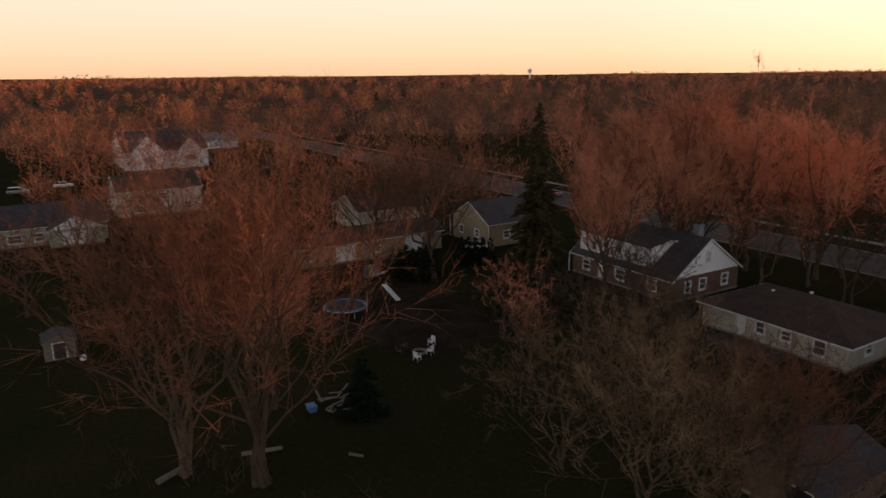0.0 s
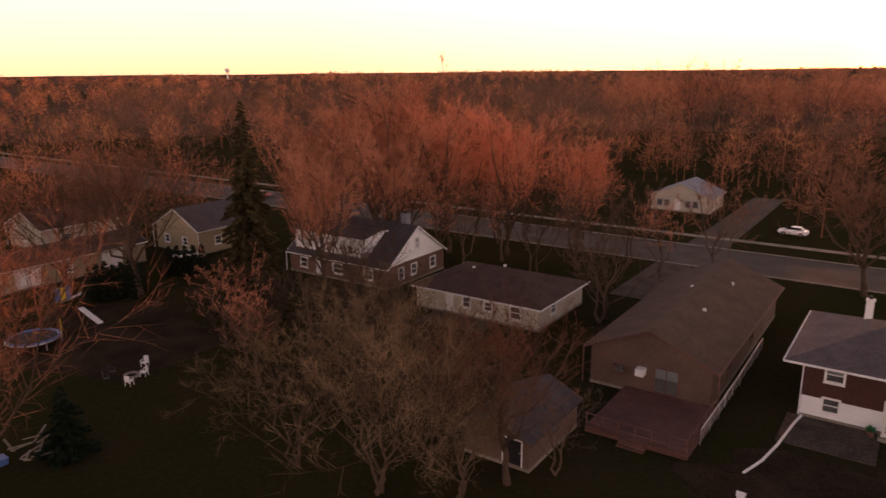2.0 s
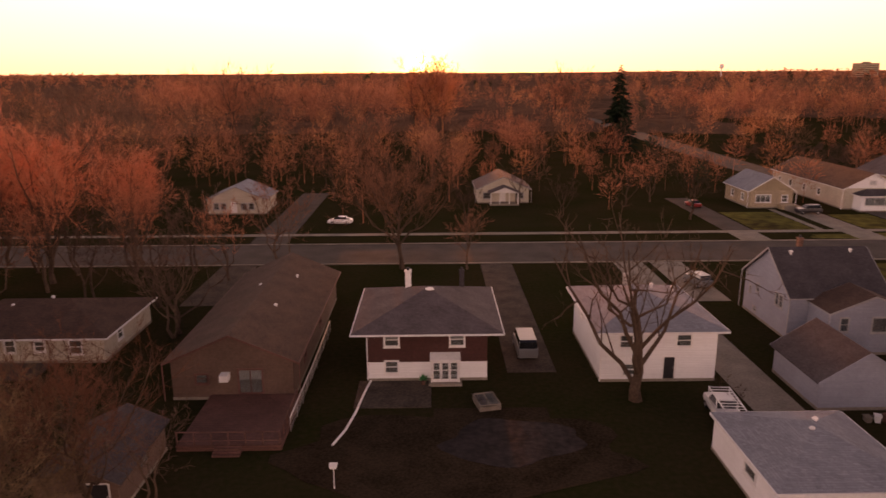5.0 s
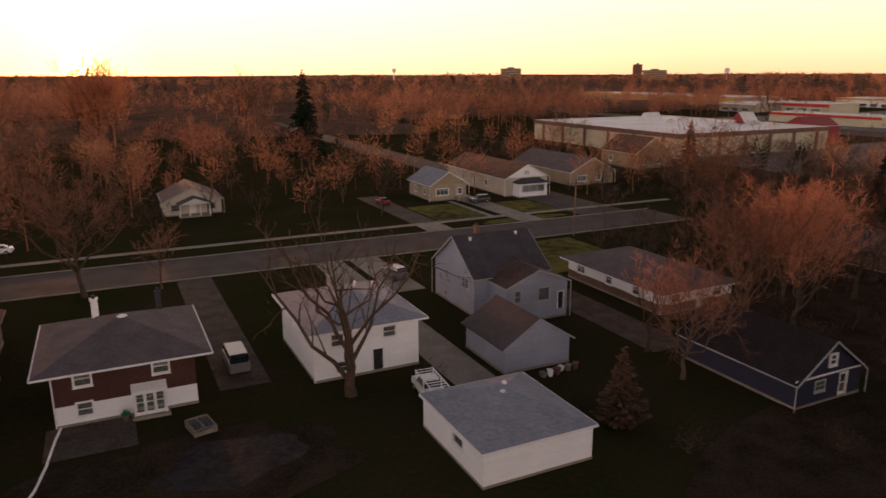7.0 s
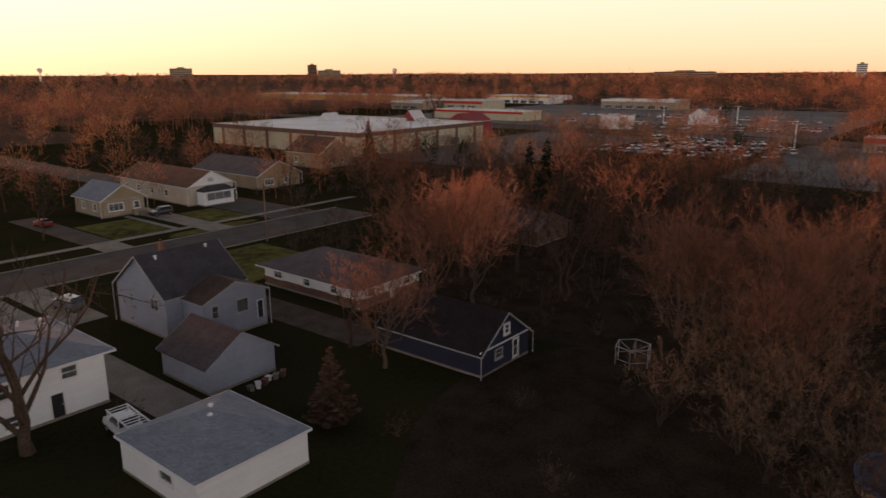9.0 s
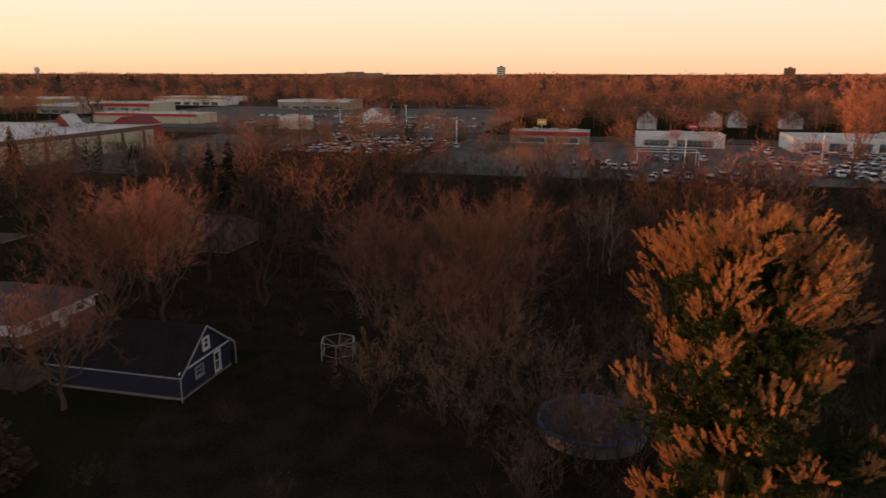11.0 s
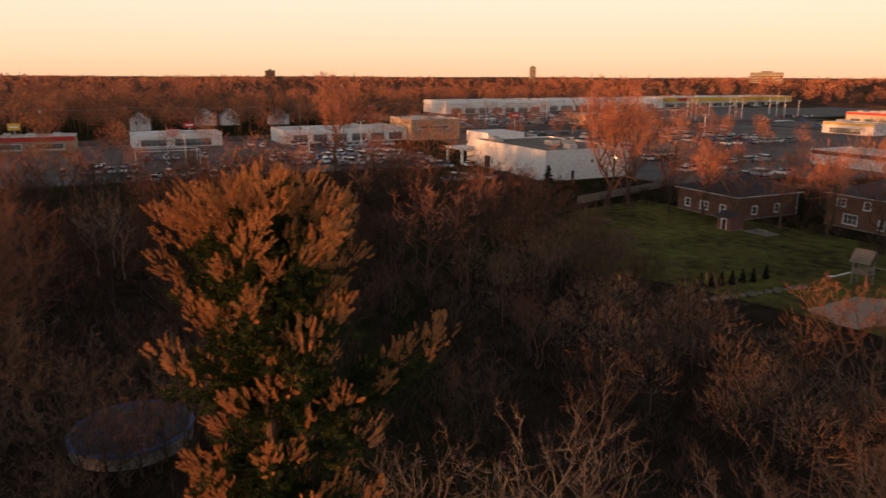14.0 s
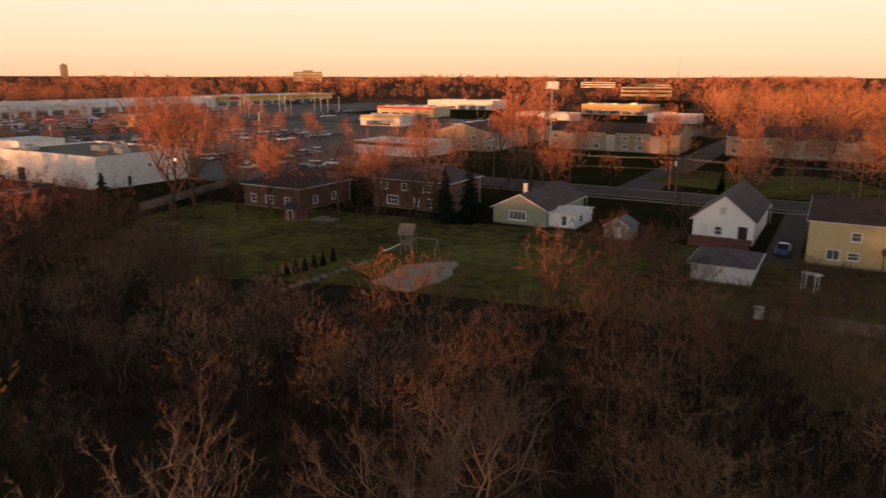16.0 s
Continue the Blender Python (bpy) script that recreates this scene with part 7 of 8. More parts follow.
def lot_mass(rows, seed, fill, label):
    """Hundreds of far cars in their rows, joined into one object."""
    rng = random.Random(seed)
    V, F, M, mats, base = [], [], [], [], 0
    for x, y0, y1 in rows:
        for k in range(int((y1 - y0) / 2.9)):
            y = y0 + 2.9 * k
            if rng.random() > fill or any(a < x < c and b < y < d for a, b, c, d in FOOT):
                continue
            m = pose(x + rng.uniform(-0.4, 0.4), y, 0.03, 0, 0, rng.choice((0, 180)) + rng.uniform(-2, 2))
            for o in rng.choice(FAR).children:
                if o.data.materials[0] not in mats:
                    mats.append(o.data.materials[0])
                V += [tuple(m @ v.co) for v in o.data.vertices]
                F += [tuple(i + base for i in f.vertices) for f in o.data.polygons]
                M += [mats.index(o.data.materials[0])] * len(o.data.polygons)
                base = len(V)
    me = bpy.data.meshes.new("parked_cars")
    me.from_pydata(V, [], F)
    for m in mats:
        me.materials.append(m)
    me.polygons.foreach_set("material_index", M)
    return tagged(new("parked_cars", me), label, "parked cars", kind="stuff")


lot_rows([(204, -92, -62), (211, -92, -50), (222, -90, -46), (229, -88, -40), (240, -92, -48), (258, -100, -60)], 71, "cars by the showrooms")
lot_rows([(160, -94, -72), (186, -96, -78)], 72, "cars by the workshop")
lot_rows([(212, -6, 12), (222, -4, 10), (240, -28, -2)], 73, "cars behind the station", 0.6)
lot_rows([(268, -96, -50), (276, -58, -44), (198, -40, -8), (190, -30, 0)], 77, "cars in the long car park", 0.6)
lot_rows([(236, 66, 118), (246, 60, 112), (262, 58, 116), (272, 62, 110), (288, 70, 120)], 74, "cars before the far shops")
lot_rows([(206, -178, -140), (222, -190, -140), (238, -176, -140), (252, -200, -150), (270, -190, -150), (160, -190, -150), (176, -176, -150)], 78, "cars past the workshop", 0.6)
lot_rows([(205, -262, -216), (222, -270, -206), (240, -262, -216), (262, -280, -222)], 79, "cars before the shopping centre", 0.4)
lot_mass([(280, -300, -240), (334, -440, -404), (340, -260, -160), (352, -330, -165), (365, -330, -170), (388, -300, -180), (400, -300, -220), (416, -330, -220), (432, -420, -230), (446, -430, -320), (350, 70, 200), (366, 66, 210), (382, 64, 190), (430, 70, 230), (90, -390, -340), (112, -388, -340), (160, -386, -338), (190, -390, -340), (240, -392, -340), (262, -390, -344), (300, -390, -340)], 75, 0.6, "rows of cars parked before far shops")
lot_rows([(150, -160, -142), (135, -170, -150)], 76, "cars beside the workshop", 0.6)
for pr in (*NEAR.values(), *FAR):
    for o in (*pr.children_recursive, pr):
        bpy.data.objects.remove(o)


# ---- poles, wires, lamps ----
def utility_pole(x, y, h, turn=0, label="wooden utility pole with crossarm", transformer=False):
    ob = thing("utility_pole", x, y, label, "utility pole", turn=turn)
    part("pole", tube(bmesh.new(), [(0, 0, -0.3), (0, 0, h)], [0.17, 0.11], 8), POLEWOOD, ob)
    part("crossarm", boxes((-0.06, -1.2, h - 0.7, 0.06, 1.2, h - 0.56)), POLEWOOD, ob)
    for y1 in (-1.1, -0.5, 0.5, 1.1):
        part("insulator", tube(bmesh.new(), [(0, y1, h - 0.56), (0, y1, h - 0.4)], [0.05, 0.03], 6), WHITE, ob)
    if transformer:
        part("transformer", tube(bmesh.new(), [(0.35, 0, h - 2.0), (0.35, 0, h - 1.1)], [0.25, 0.25], 10), METAL, ob)
    return ob


def wire(pts, r=0.03, sag=0.6):
    line = []
    for a, b in zip(pts, pts[1:]):
        a, b = Vector(a), Vector(b)
        line += [a.lerp(b, t) - Vector((0, 0, sag * 4 * t * (1 - t))) for t in np.linspace(0, 1, 9)][:-1]
    line.append(Vector(pts[-1]))
    return tagged(part("overhead_wire", tube(bmesh.new(), line, [r] * len(line), 4), GREY_WIRE), "thin grey overhead power line", "wire")


utility_pole(71.5, 96.5, 9.8, 90, "tall dark utility pole beside the street")
backs = [-92, -52, -12, 30, 72, 112]
for x in backs:
    utility_pole(x, -149.0, 10.2, 0, transformer=x == 30)
for dy, z in ((-1.1, 9.85), (0.5, 9.85), (1.1, 9.85), (0, 7.6)):
    wire([(x, -149.0 + dy, z) for x in backs], 0.022)
mains = [-210, -165, -120, -75, -8, 21, 62, 96, 140, 185, 230, 275]
for y in mains:
    utility_pole(300.5, y, 14.5, 90, "tall utility pole beside the main road", y in (21, 96))
for dx, z in ((-1.1, 14.1), (1.1, 14.1), (0, 11.0)):
    wire([(300.5 + dx, y, z) for y in mains], 0.035, 0.9)


def lot_lamp(x, y, h, arms=2):
    ob = thing("car_park_lamp", x, y, "tall metal car park lamp post", "street lamp")
    part("pole", tube(bmesh.new(), [(0, 0, 0), (0, 0, h)], [0.22, 0.16], 8), WHITE, ob)
    part("base", tube(bmesh.new(), [(0, 0, 0), (0, 0, 0.8)], [0.3, 0.3], 10), CONCRETE, ob)
    for s in (-1, 1)[:arms]:
        a = part("arm", beam(bmesh.new(), (0, 0, h - 0.1), (0, s * 1.2, h), 0.08, 0.08), METAL, ob)
        part("lamp_head", boxes((-0.2, s * 1.2 - 0.35, h - 0.06, 0.2, s * 1.2 + 0.35, h + 0.1)), WHITE, a)


for x, y, h in ((230, -60, 10), (250, -85, 10), (216, -20, 10), (345, -190, 11), (360, -240, 11), (352, -300, 11), (340, -350, 11), (372, -200, 11), (350, 140, 11), (370, 110, 11), (270, 60, 10), (330, -420, 11), (260, -200, 10), (235, -240, 10), (290, -260, 10), (210, -180, 10)):
    lot_lamp(x, y, h)
for i in range(12):
    lot_lamp(330 + 17 * (i % 3), -290 - 13 * i, 13)


def pole_sign(x, y, h, w, sh, material, label, turn=0):
    ob = thing("pole_sign", x, y, label, "sign", turn=turn)
    part("post", tube(bmesh.new(), [(0, 0, 0), (0, 0, h - sh)], [0.25, 0.2], 8), METAL, ob)
    p = part("sign_box", boxes((-0.3, -w / 2, h - sh, 0.3, w / 2, h)), material, ob)
    part("sign_bar", boxes((-0.34, -w * 0.35, h - sh * 0.62, -0.302, w * 0.35, h - sh * 0.4)), WHITE, p)
    return ob


pole_sign(299, 30, 9, 4, 2.4, YELLOW_PANEL, "yellow shop sign on a pole")
pole_sign(299, -30, 8, 4, 2.0, RED_PANEL, "red station sign on a pole")
pole_sign(94.0, -241.5, 24.4, 6.4, 2.6, WHITE, "white billboard on a very tall pole", 60)
pole_sign(298, -180, 9, 5, 2.4, RED_PANEL, "red shop sign on a pole", 0)
pole_sign(296, -230, 8, 4, 2.2, YELLOW_PANEL, "yellow shop sign on a pole", 0)
fl = thing("flagpole", 279.5, -20, "white flagpole with a red and white striped flag", "flagpole")
part("pole", tube(bmesh.new(), [(0, 0, 0), (0, 0, 8.5)], [0.08, 0.05], 8), WHITE, fl)
for i in range(7):
    part("stripe", boxes((-0.02, -4.2, 4.6 + i * 0.34, 0.02, -0.06, 4.6 + (i + 1) * 0.34)), RED_PANEL if i % 2 == 0 else WHITE, fl)
canopy_frame = thing("canopy_frame", 229, -16, "white metal frame of a canopy without cloth", "frame")
for sx in (-4, 4):
    for sy in (-9, 0, 9):
        part("post", boxes((sx - 0.1, sy - 0.1, 0, sx + 0.1, sy + 0.1, 4.2)), WHITE, canopy_frame)
    part("top_rail", boxes((sx - 0.1, -9, 4.203, sx + 0.1, 9, 4.4)), WHITE, canopy_frame)
for sy in (-8.9, 0, 8.9):
    part("cross_rail", boxes((-3.9, sy - 0.08, 4.22, 3.9, sy + 0.08, 4.38)), WHITE, canopy_frame)

# ---- gardens on the near side ----
tr = thing("trampoline", -72.0, 32.0, "round garden trampoline with blue pad and net poles", "trampoline")
def ring(bm, r, z, rad, n=28, sx=1.0):
    tube(bm, [(r * math.cos(a) * sx, r * math.sin(a), z) for a in np.linspace(0, math.tau, n + 1)], [rad] * (n + 1), 6)
    return bm
part("frame", ring(bmesh.new(), 2.5, 0.86, 0.06), METAL, tr)
part("pad", ring(bmesh.new(), 2.35, 0.9, 0.16), PLASTIC_BLUE, tr)
part("mat", tube(bmesh.new(), [(0, 0, 0.86), (0, 0, 0.9)], [2.22, 2.22], 28), RUBBER, tr)
for k in range(6):
    a = k * math.tau / 6
    part("leg", tube(bmesh.new(), [(2.5 * math.cos(a), 2.5 * math.sin(a), 0), (2.5 * math.cos(a), 2.5 * math.sin(a), 0.88)], [0.04, 0.04], 6), METAL, tr)
    part("net_pole", tube(bmesh.new(), [(2.56 * math.cos(a), 2.56 * math.sin(a), 0.8), (2.56 * math.cos(a), 2.56 * math.sin(a), 2.5)], [0.035, 0.035], 6), PLASTIC_YELLOW if k == 1 else DARK_METAL, tr)
tagged(part("timber_plank", beam(bmesh.new(), (-79.3, 40.8, 0.12), (-72.6, 39.3, 0.12), 0.55, 0.2), PLASTIC_WHITE), "long pale plank lying on the grass", "plank")
tagged(part("timber_beam", beam(bmesh.new(), (-83.6, 42.0, 0.3), (-84.3, 44.6, 0.5), 0.15, 0.2), PLASTIC_WHITE), "short pale beam leaning by the hedge", "plank")
bd = thing("play_board", -84.0, 41.2, "blue and yellow striped play board", "toy")
for i in range(3):
    part("panel", boxes((-0.05, -0.9 + i * 0.62, 0.2, 0.05, -0.9 + (i + 1) * 0.62, 1.7)), PLASTIC_YELLOW if i == 1 else PLASTIC_BLUE, bd)
part("foot", boxes((-0.3, -0.9, 0, 0.3, 0.96, 0.2)), GREYWOOD, bd)


def garden_chair(x, y, turn, material, label, tipped=0):
    ob = new("garden_chair")
    ob.matrix_basis = pose(x, y, 0.3 if tipped else 0.02, tipped, 0, turn)
    tagged(ob, label, "chair", "chairs round the fire pit")
    part("seat", boxes((-0.26, -0.25, 0.4, 0.26, 0.26, 0.45)), material, ob)
    part("top_rail", boxes((-0.27, 0.235, 0.923, 0.27, 0.295, 0.98)), material, ob)
    for i in range(5):
        part("back_slat", boxes((-0.24 + i * 0.1, 0.24, 0.45, -0.17 + i * 0.1, 0.29, 0.925)), material, ob)
    for sx in (-1, 1):
        part("armrest", boxes((sx * 0.29 - 0.035, -0.24, 0.62, sx * 0.29 + 0.035, 0.28, 0.66)), material, ob)
        for sy in (-0.22, 0.22):
            part("leg", tube(bmesh.new(), [(sx * 0.28, sy * 1.1, 0), (sx * 0.25, sy, 0.42 if sy > 0 else 0.63)], [0.025, 0.035], 6), material, ob)


garden_chair(-57.8, 35.2, 20, PLASTIC_WHITE, "white plastic garden chair on the grass")
garden_chair(-55.9, 33.9, -60, PLASTIC_WHITE, "white plastic garden chair on the grass")
garden_chair(-55.2, 32.0, 200, PLASTIC_WHITE, "white plastic garden chair on the grass")
garden_chair(-58.4, 32.3, 120, DARK_METAL, "dark folding garden chair on the grass")
garden_chair(-57.4, 31.2, 160, DARK_METAL, "dark folding garden chair on the grass")
fp = thing("fire_pit", -56.8, 33.2, "low round stone fire pit with ash", "fire pit")
for k in range(12):
    a = k * math.tau / 12
    part("stone", boxes((-0.14, -0.1, 0, 0.14, 0.1, 0.25)), CONCRETE, fp).matrix_basis = pose(0.6 * math.cos(a), 0.6 * math.sin(a), 0, 0, 0, math.degrees(a) + 90)
part("ash", tube(bmesh.new(), [(0, 0, 0), (0, 0, 0.08)], [0.5, 0.5], 14), DIRT, fp)
bn = thing("storage_tub", -50.9, 19.5, "blue plastic storage tub on the grass", "tub")
part("tub", loft(bmesh.new(), [(-0.45, 0.3, 0, 0.45, 0.33), (0.45, 0.3, 0, 0.45, 0.33)]), PLASTIC_BLUE, bn)
part("lid", boxes((-0.5, -0.36, 0.45, 0.5, 0.36, 0.5)), PLASTIC_BLUE, bn)
wd = thing("wood_pile", -50.0, 21.0, "heap of weathered boards and branches", "wood pile")
rw = random.Random(5)
for i in range(14):
    p = (rw.uniform(-1.6, 1.6), rw.uniform(-1.0, 1.0), 0.1 + 0.06 * i)
    a = rw.uniform(0, 3.14)
    part("board", beam(bmesh.new(), p, (p[0] + math.cos(a) * 1.6, p[1] + math.sin(a) * 1.6, p[2] + rw.uniform(-0.1, 0.5)), 0.16, 0.05), GREYWOOD, wd)
building("shed", -77.2, 1.4, -74.6, 4.2, 1.9, "small grey garden shed with a dark roof", "shed", roof="gable_x", rise=0.6, over=0.15, roofing=SHINGLE_DARK, walls=GREYWOOD, trim=GREYWOOD, openings=[("E", 0.8, 0.1, 1.1, 1.6, "dark_door")], foundation=0.1, gutter=False)
tagged(part("plastic_sack", loft(bmesh.new(), [(-73.9, 0.1, 0.02, 0.2, 0.1), (-73.5, 0.35, 0.0, 0.5, 0.2), (-73.0, 0.15, 0.02, 0.25, 0.1)]), PLASTIC_WHITE), "white plastic sack by the shed", "sack").matrix_basis = pose(0, 4.6, 0)
for i, (p, q, r) in enumerate((((-46.9, 12.5, 0.16), (-46.1, 15.3, 0.2), 0.17), ((-46.3, 6.6, 0.2), (-47.4, 8.9, 0.22), 0.22), ((-42.8, 19.2, 0.1), (-41.9, 19.9, 0.12), 0.12))):
    tagged(part("log", tube(bmesh.new(), [p, q], [r, r * 0.85], 10), BARK_PALE), "pale fallen log on dark grass", "log")

# deck of the tan ranch house
dk = thing("deck", -14.8, 51.0, "red-brown wooden deck with railing and steps", "deck")
for i in range(24):
    part("board", boxes((-3.8, -4.2 + i * 0.35, 0.42, 3.8, -3.87 + i * 0.35, 0.46)), DECK, dk)
part("skirt", boxes((-3.8, -4.26, 0, 3.8, -4.21, 0.41), (3.805, -4.2, 0, 3.85, 4.1, 0.41), (-3.85, -4.2, 0, -3.805, 4.1, 0.41)), DECK, dk)
for x, y in [(-3.75 + i * 1.25, -4.15) for i in range(7)] + [(3.75, -4.15 + i * 1.4) for i in range(1, 6)]:
    part("railing_post", boxes((x - 0.05, y - 0.05, 0.46, x + 0.05, y + 0.05, 1.45)), DECK, dk)
part("railing", boxes((-3.8, -4.2, 1.455, 3.8, -4.1, 1.52), (-3.7, -4.17, 0.75, 3.7, -4.13, 0.82), (3.7, -4.05, 1.455, 3.8, 3.0, 1.52)), DECK, dk)
for i in range(3):
    part("step", boxes((-1.0, -4.6 - 0.28 * i, 0, 1.0, -4.3 - 0.28 * i, 0.36 - 0.12 * i)), DECK, dk)
tagged(part("air_conditioner", boxes((-17.6, 54.4, 1.9, -16.9, 55.2, 2.5), (-17.55, 54.36, 1.95, -16.95, 54.4, 2.45)), WHITE), "white window air conditioner on the wall", "air conditioner").name = "air_conditioner"

# white drain hose, garden fence line, bird feeder
tagged(part("drain_pipe", tube(bmesh.new(), [(-5.4, 58.3, 0.12), (-5.7, 56.3, 0.1), (-6.1, 52.5, 0.1), (-6.6, 49.5, 0.1), (-7.3, 47.2, 0.1)], [0.1] * 5, 7), PLASTIC_WHITE), "white drain pipe laid across the grass", "pipe")
fe = thing("chain_link_fence", -10.8, 60.0, "low chain-link fence with a pale top rail", "fence")
for i in range(10):
    part("post", tube(bmesh.new(), [(0.05 * (i % 3), -10.5 + i * 2.4, 0), (0.05 * (i % 3), -10.5 + i * 2.4, 1.2)], [0.035, 0.035], 6), METAL, fe)
part("top_rail", tube(bmesh.new(), [(0, -10.5, 1.2), (0.1, 0, 1.22), (0, 11.1, 1.2)], [0.04] * 3, 6), PLASTIC_WHITE, fe)
mb = bmesh.new()
for i in range(54):
    beam(mb, (0.02, -10.5 + i * 0.4, 0.06), (0.02, -10.1 + i * 0.4, 1.18), 0.012, 0.012)
    beam(mb, (0.02, -10.1 + i * 0.4, 0.06), (0.02, -10.5 + i * 0.4, 1.18), 0.012, 0.012)
part("wire_mesh", mb, METAL, fe)
bf = thing("bird_feeder", -6.4, 41.7, "white bird feeder on a thin post", "bird feeder")
part("post", tube(bmesh.new(), [(0, 0, -0.1), (0, 0, 1.6)], [0.04, 0.035], 6), WHITE, bf)
part("tray", boxes((-0.2, -0.2, 1.6, 0.2, 0.2, 1.75)), WHITE, bf)
part("roof", prism(bmesh.new(), [(-0.26, 1.76), (0.26, 1.76), (0, 1.98)], "x", -0.26, 0.26), WHITE, bf)
slab("patio", -6.4, 53.2, 0.0, 58.4, 0.06, DARK_CONCRETE, "grey concrete patio behind the house", "patio")
slab("patio", -44.0, 59.4, -36.0, 63.2, 0.12, DARK_CONCRETE, "raised concrete patio slab", "patio")
slab("patio", 0.2, 46.5, 9.5, 53.0, 0.035, DIRT, "trodden bare earth yard", "ground")
cf = thing("cold_frame", 4.6, 53.6, "low glazed cold frame with pale edges", "cold frame", turn=12)
part("frame", boxes((-0.9, -1.15, 0, -0.78, 1.15, 0.5), (0.78, -1.15, 0, 0.9, 1.15, 0.5), (-0.78, -1.15, 0, 0.78, -1.03, 0.4), (-0.78, 1.03, 0, 0.78, 1.15, 0.6)), GREYWOOD, cf)
part("lid", boxes((-0.9, -1.15, 0.505, 0.9, -1.05, 0.56), (-0.9, 1.05, 0.505, 0.9, 1.15, 0.56), (-0.9, -1.05, 0.505, -0.8, 1.05, 0.56), (0.8, -1.05, 0.505, 0.9, 1.05, 0.56), (-0.05, -1.05, 0.505, 0.05, 1.05, 0.55)), GREYWOOD, cf)
part("pane", boxes((-0.8, -1.05, 0.52, -0.05, 1.05, 0.53), (0.05, -1.05, 0.52, 0.8, 1.05, 0.53)), GLASS, cf)
pt = thing("flower_pot", -0.7, 57.6, "clay pot with a small green shrub", "flower pot")
part("pot", tube(bmesh.new(), [(0, 0, 0.05), (0, 0, 0.5)], [0.2, 0.28], 12), DECK, pt)
lf = Sticks()
rl = np.random.default_rng(4)
for _ in range(160):
    d = unit(rl.normal(0, 1, 3) + (0, 0, 0.7))
    lf.spike(np.array((0, 0, 0.5)) + d * 0.15, np.array((0, 0, 0.6)) + d * rl.uniform(0.25, 0.5), 0.05)
mesh_part("leaves", lf.v, lf.f, PLASTIC_GREEN, pt)

rk = thing("ladder_rack", 23.1, 50.6, "white ladder rack on the work truck", "ladder rack", z=0.03, turn=85)
for sy in (-0.8, 0.8):
    part("rail", boxes((-2.6, sy - 0.04, 2.0, 1.6, sy + 0.04, 2.08)), PLASTIC_WHITE, rk)
    for sx in (-2.4, -0.6, 1.4):
        part("upright", boxes((sx - 0.04, sy - 0.035, 1.0 if sx < 0 else 1.1, sx + 0.04, sy + 0.035, 1.998)), PLASTIC_WHITE, rk)
for i in range(9):
    part("rung", boxes((-2.5 + i * 0.48, -0.8, 2.083, -2.42 + i * 0.48, 0.8, 2.12)), PLASTIC_WHITE, rk)

dm = thing("gazebo_frame", 61.2, 25.7, "bare six-sided garden frame of pale metal bars", "garden frame", turn=15)
corner = [(1.75 * math.cos(k * math.tau / 6), 1.75 * math.sin(k * math.tau / 6)) for k in range(6)]
for k in range(6):
    (x, y), (u, v) = corner[k], corner[(k + 1) % 6]
    part("post", tube(bmesh.new(), [(x, y, 0), (x, y, 1.95)], [0.045, 0.045], 6), METAL, dm)
    part("rim_bar", tube(bmesh.new(), [(x, y, 1.95), (u, v, 1.95)], [0.05, 0.05], 6), METAL, dm)
    part("spoke", tube(bmesh.new(), [(x, y, 1.93), (0, 0, 1.25)], [0.03, 0.03], 6), METAL, dm)
    part("brace", tube(bmesh.new(), [(x, y, 0.7), (u, v, 0.7)], [0.025, 0.025], 6), METAL, dm)
part("hub", tube(bmesh.new(), [(0, 0, 1.1), (0, 0, 1.35)], [0.14, 0.14], 8), METAL, dm)
rj = random.Random(8)
# Plain tubs standing in for pale plants and clutter along the garage
for i, (m, lab) in enumerate(((GREYWOOD, "grey tub standing in for plants and clutter"), (PLASTIC_WHITE, "white tub standing in for plants and clutter"), (DECK, "dull red tub standing in for plants and clutter"), (PLASTIC_WHITE, "white tub standing in for plants and clutter"), (GREYWOOD, "grey tub standing in for plants and clutter"), (DECK, "dull red tub standing in for plants and clutter"))):
    cr = thing("crate", 36.2 - 1.9 + 0.75 * i, 50.2 + rj.uniform(-0.3, 0.3), lab, "crate", turn=rj.uniform(0, 90), group="crates behind the garage")
    part("tub", loft(bmesh.new(), [(-0.3, 0.2, 0, 0.4 + 0.1 * (i % 3), 0.24), (0.3, 0.2, 0, 0.4 + 0.1 * (i % 3), 0.24)]), m, cr)
    part("rim", boxes((-0.34, -0.27, 0.4 + 0.1 * (i % 3), 0.34, 0.27, 0.45 + 0.1 * (i % 3))), m, cr)
pl = thing("swimming_pool", 52.0, 0.8, "round above-ground pool with a blue cover", "pool")
part("wall", tube(bmesh.new(), [(0, 0, 0), (0, 0, 1.1)], [4.2, 4.2], 32), METAL, pl)
part("rim", ring(bmesh.new(), 4.2, 1.12, 0.14, 32), PLASTIC_BLUE, pl)
part("cover", tube(bmesh.new(), [(0, 0, 1.1), (0, 0, 1.16)], [4.05, 3.9], 32), POOL_COVER, pl)

# ---- gardens by the back street ----
ps = thing("playset", 55.6, -86.0, "wooden play tower with a grey roof and white slide", "playset", turn=10)
for sx in (-0.9, 0.9):
    for sy in (-0.9, 0.9):
        part("post", boxes((sx - 0.08, sy - 0.08, 0, sx + 0.08, sy + 0.08, 3.4)), GREYWOOD, ps)
part("platform", boxes((-1.0, -1.0, 1.5, 1.0, 1.0, 1.6)), GREYWOOD, ps)
part("railing", boxes((-0.8, -0.98, 1.7, 0.8, -0.93, 2.3), (-0.8, 0.93, 1.7, 0.8, 0.98, 2.3)), GREYWOOD, ps)
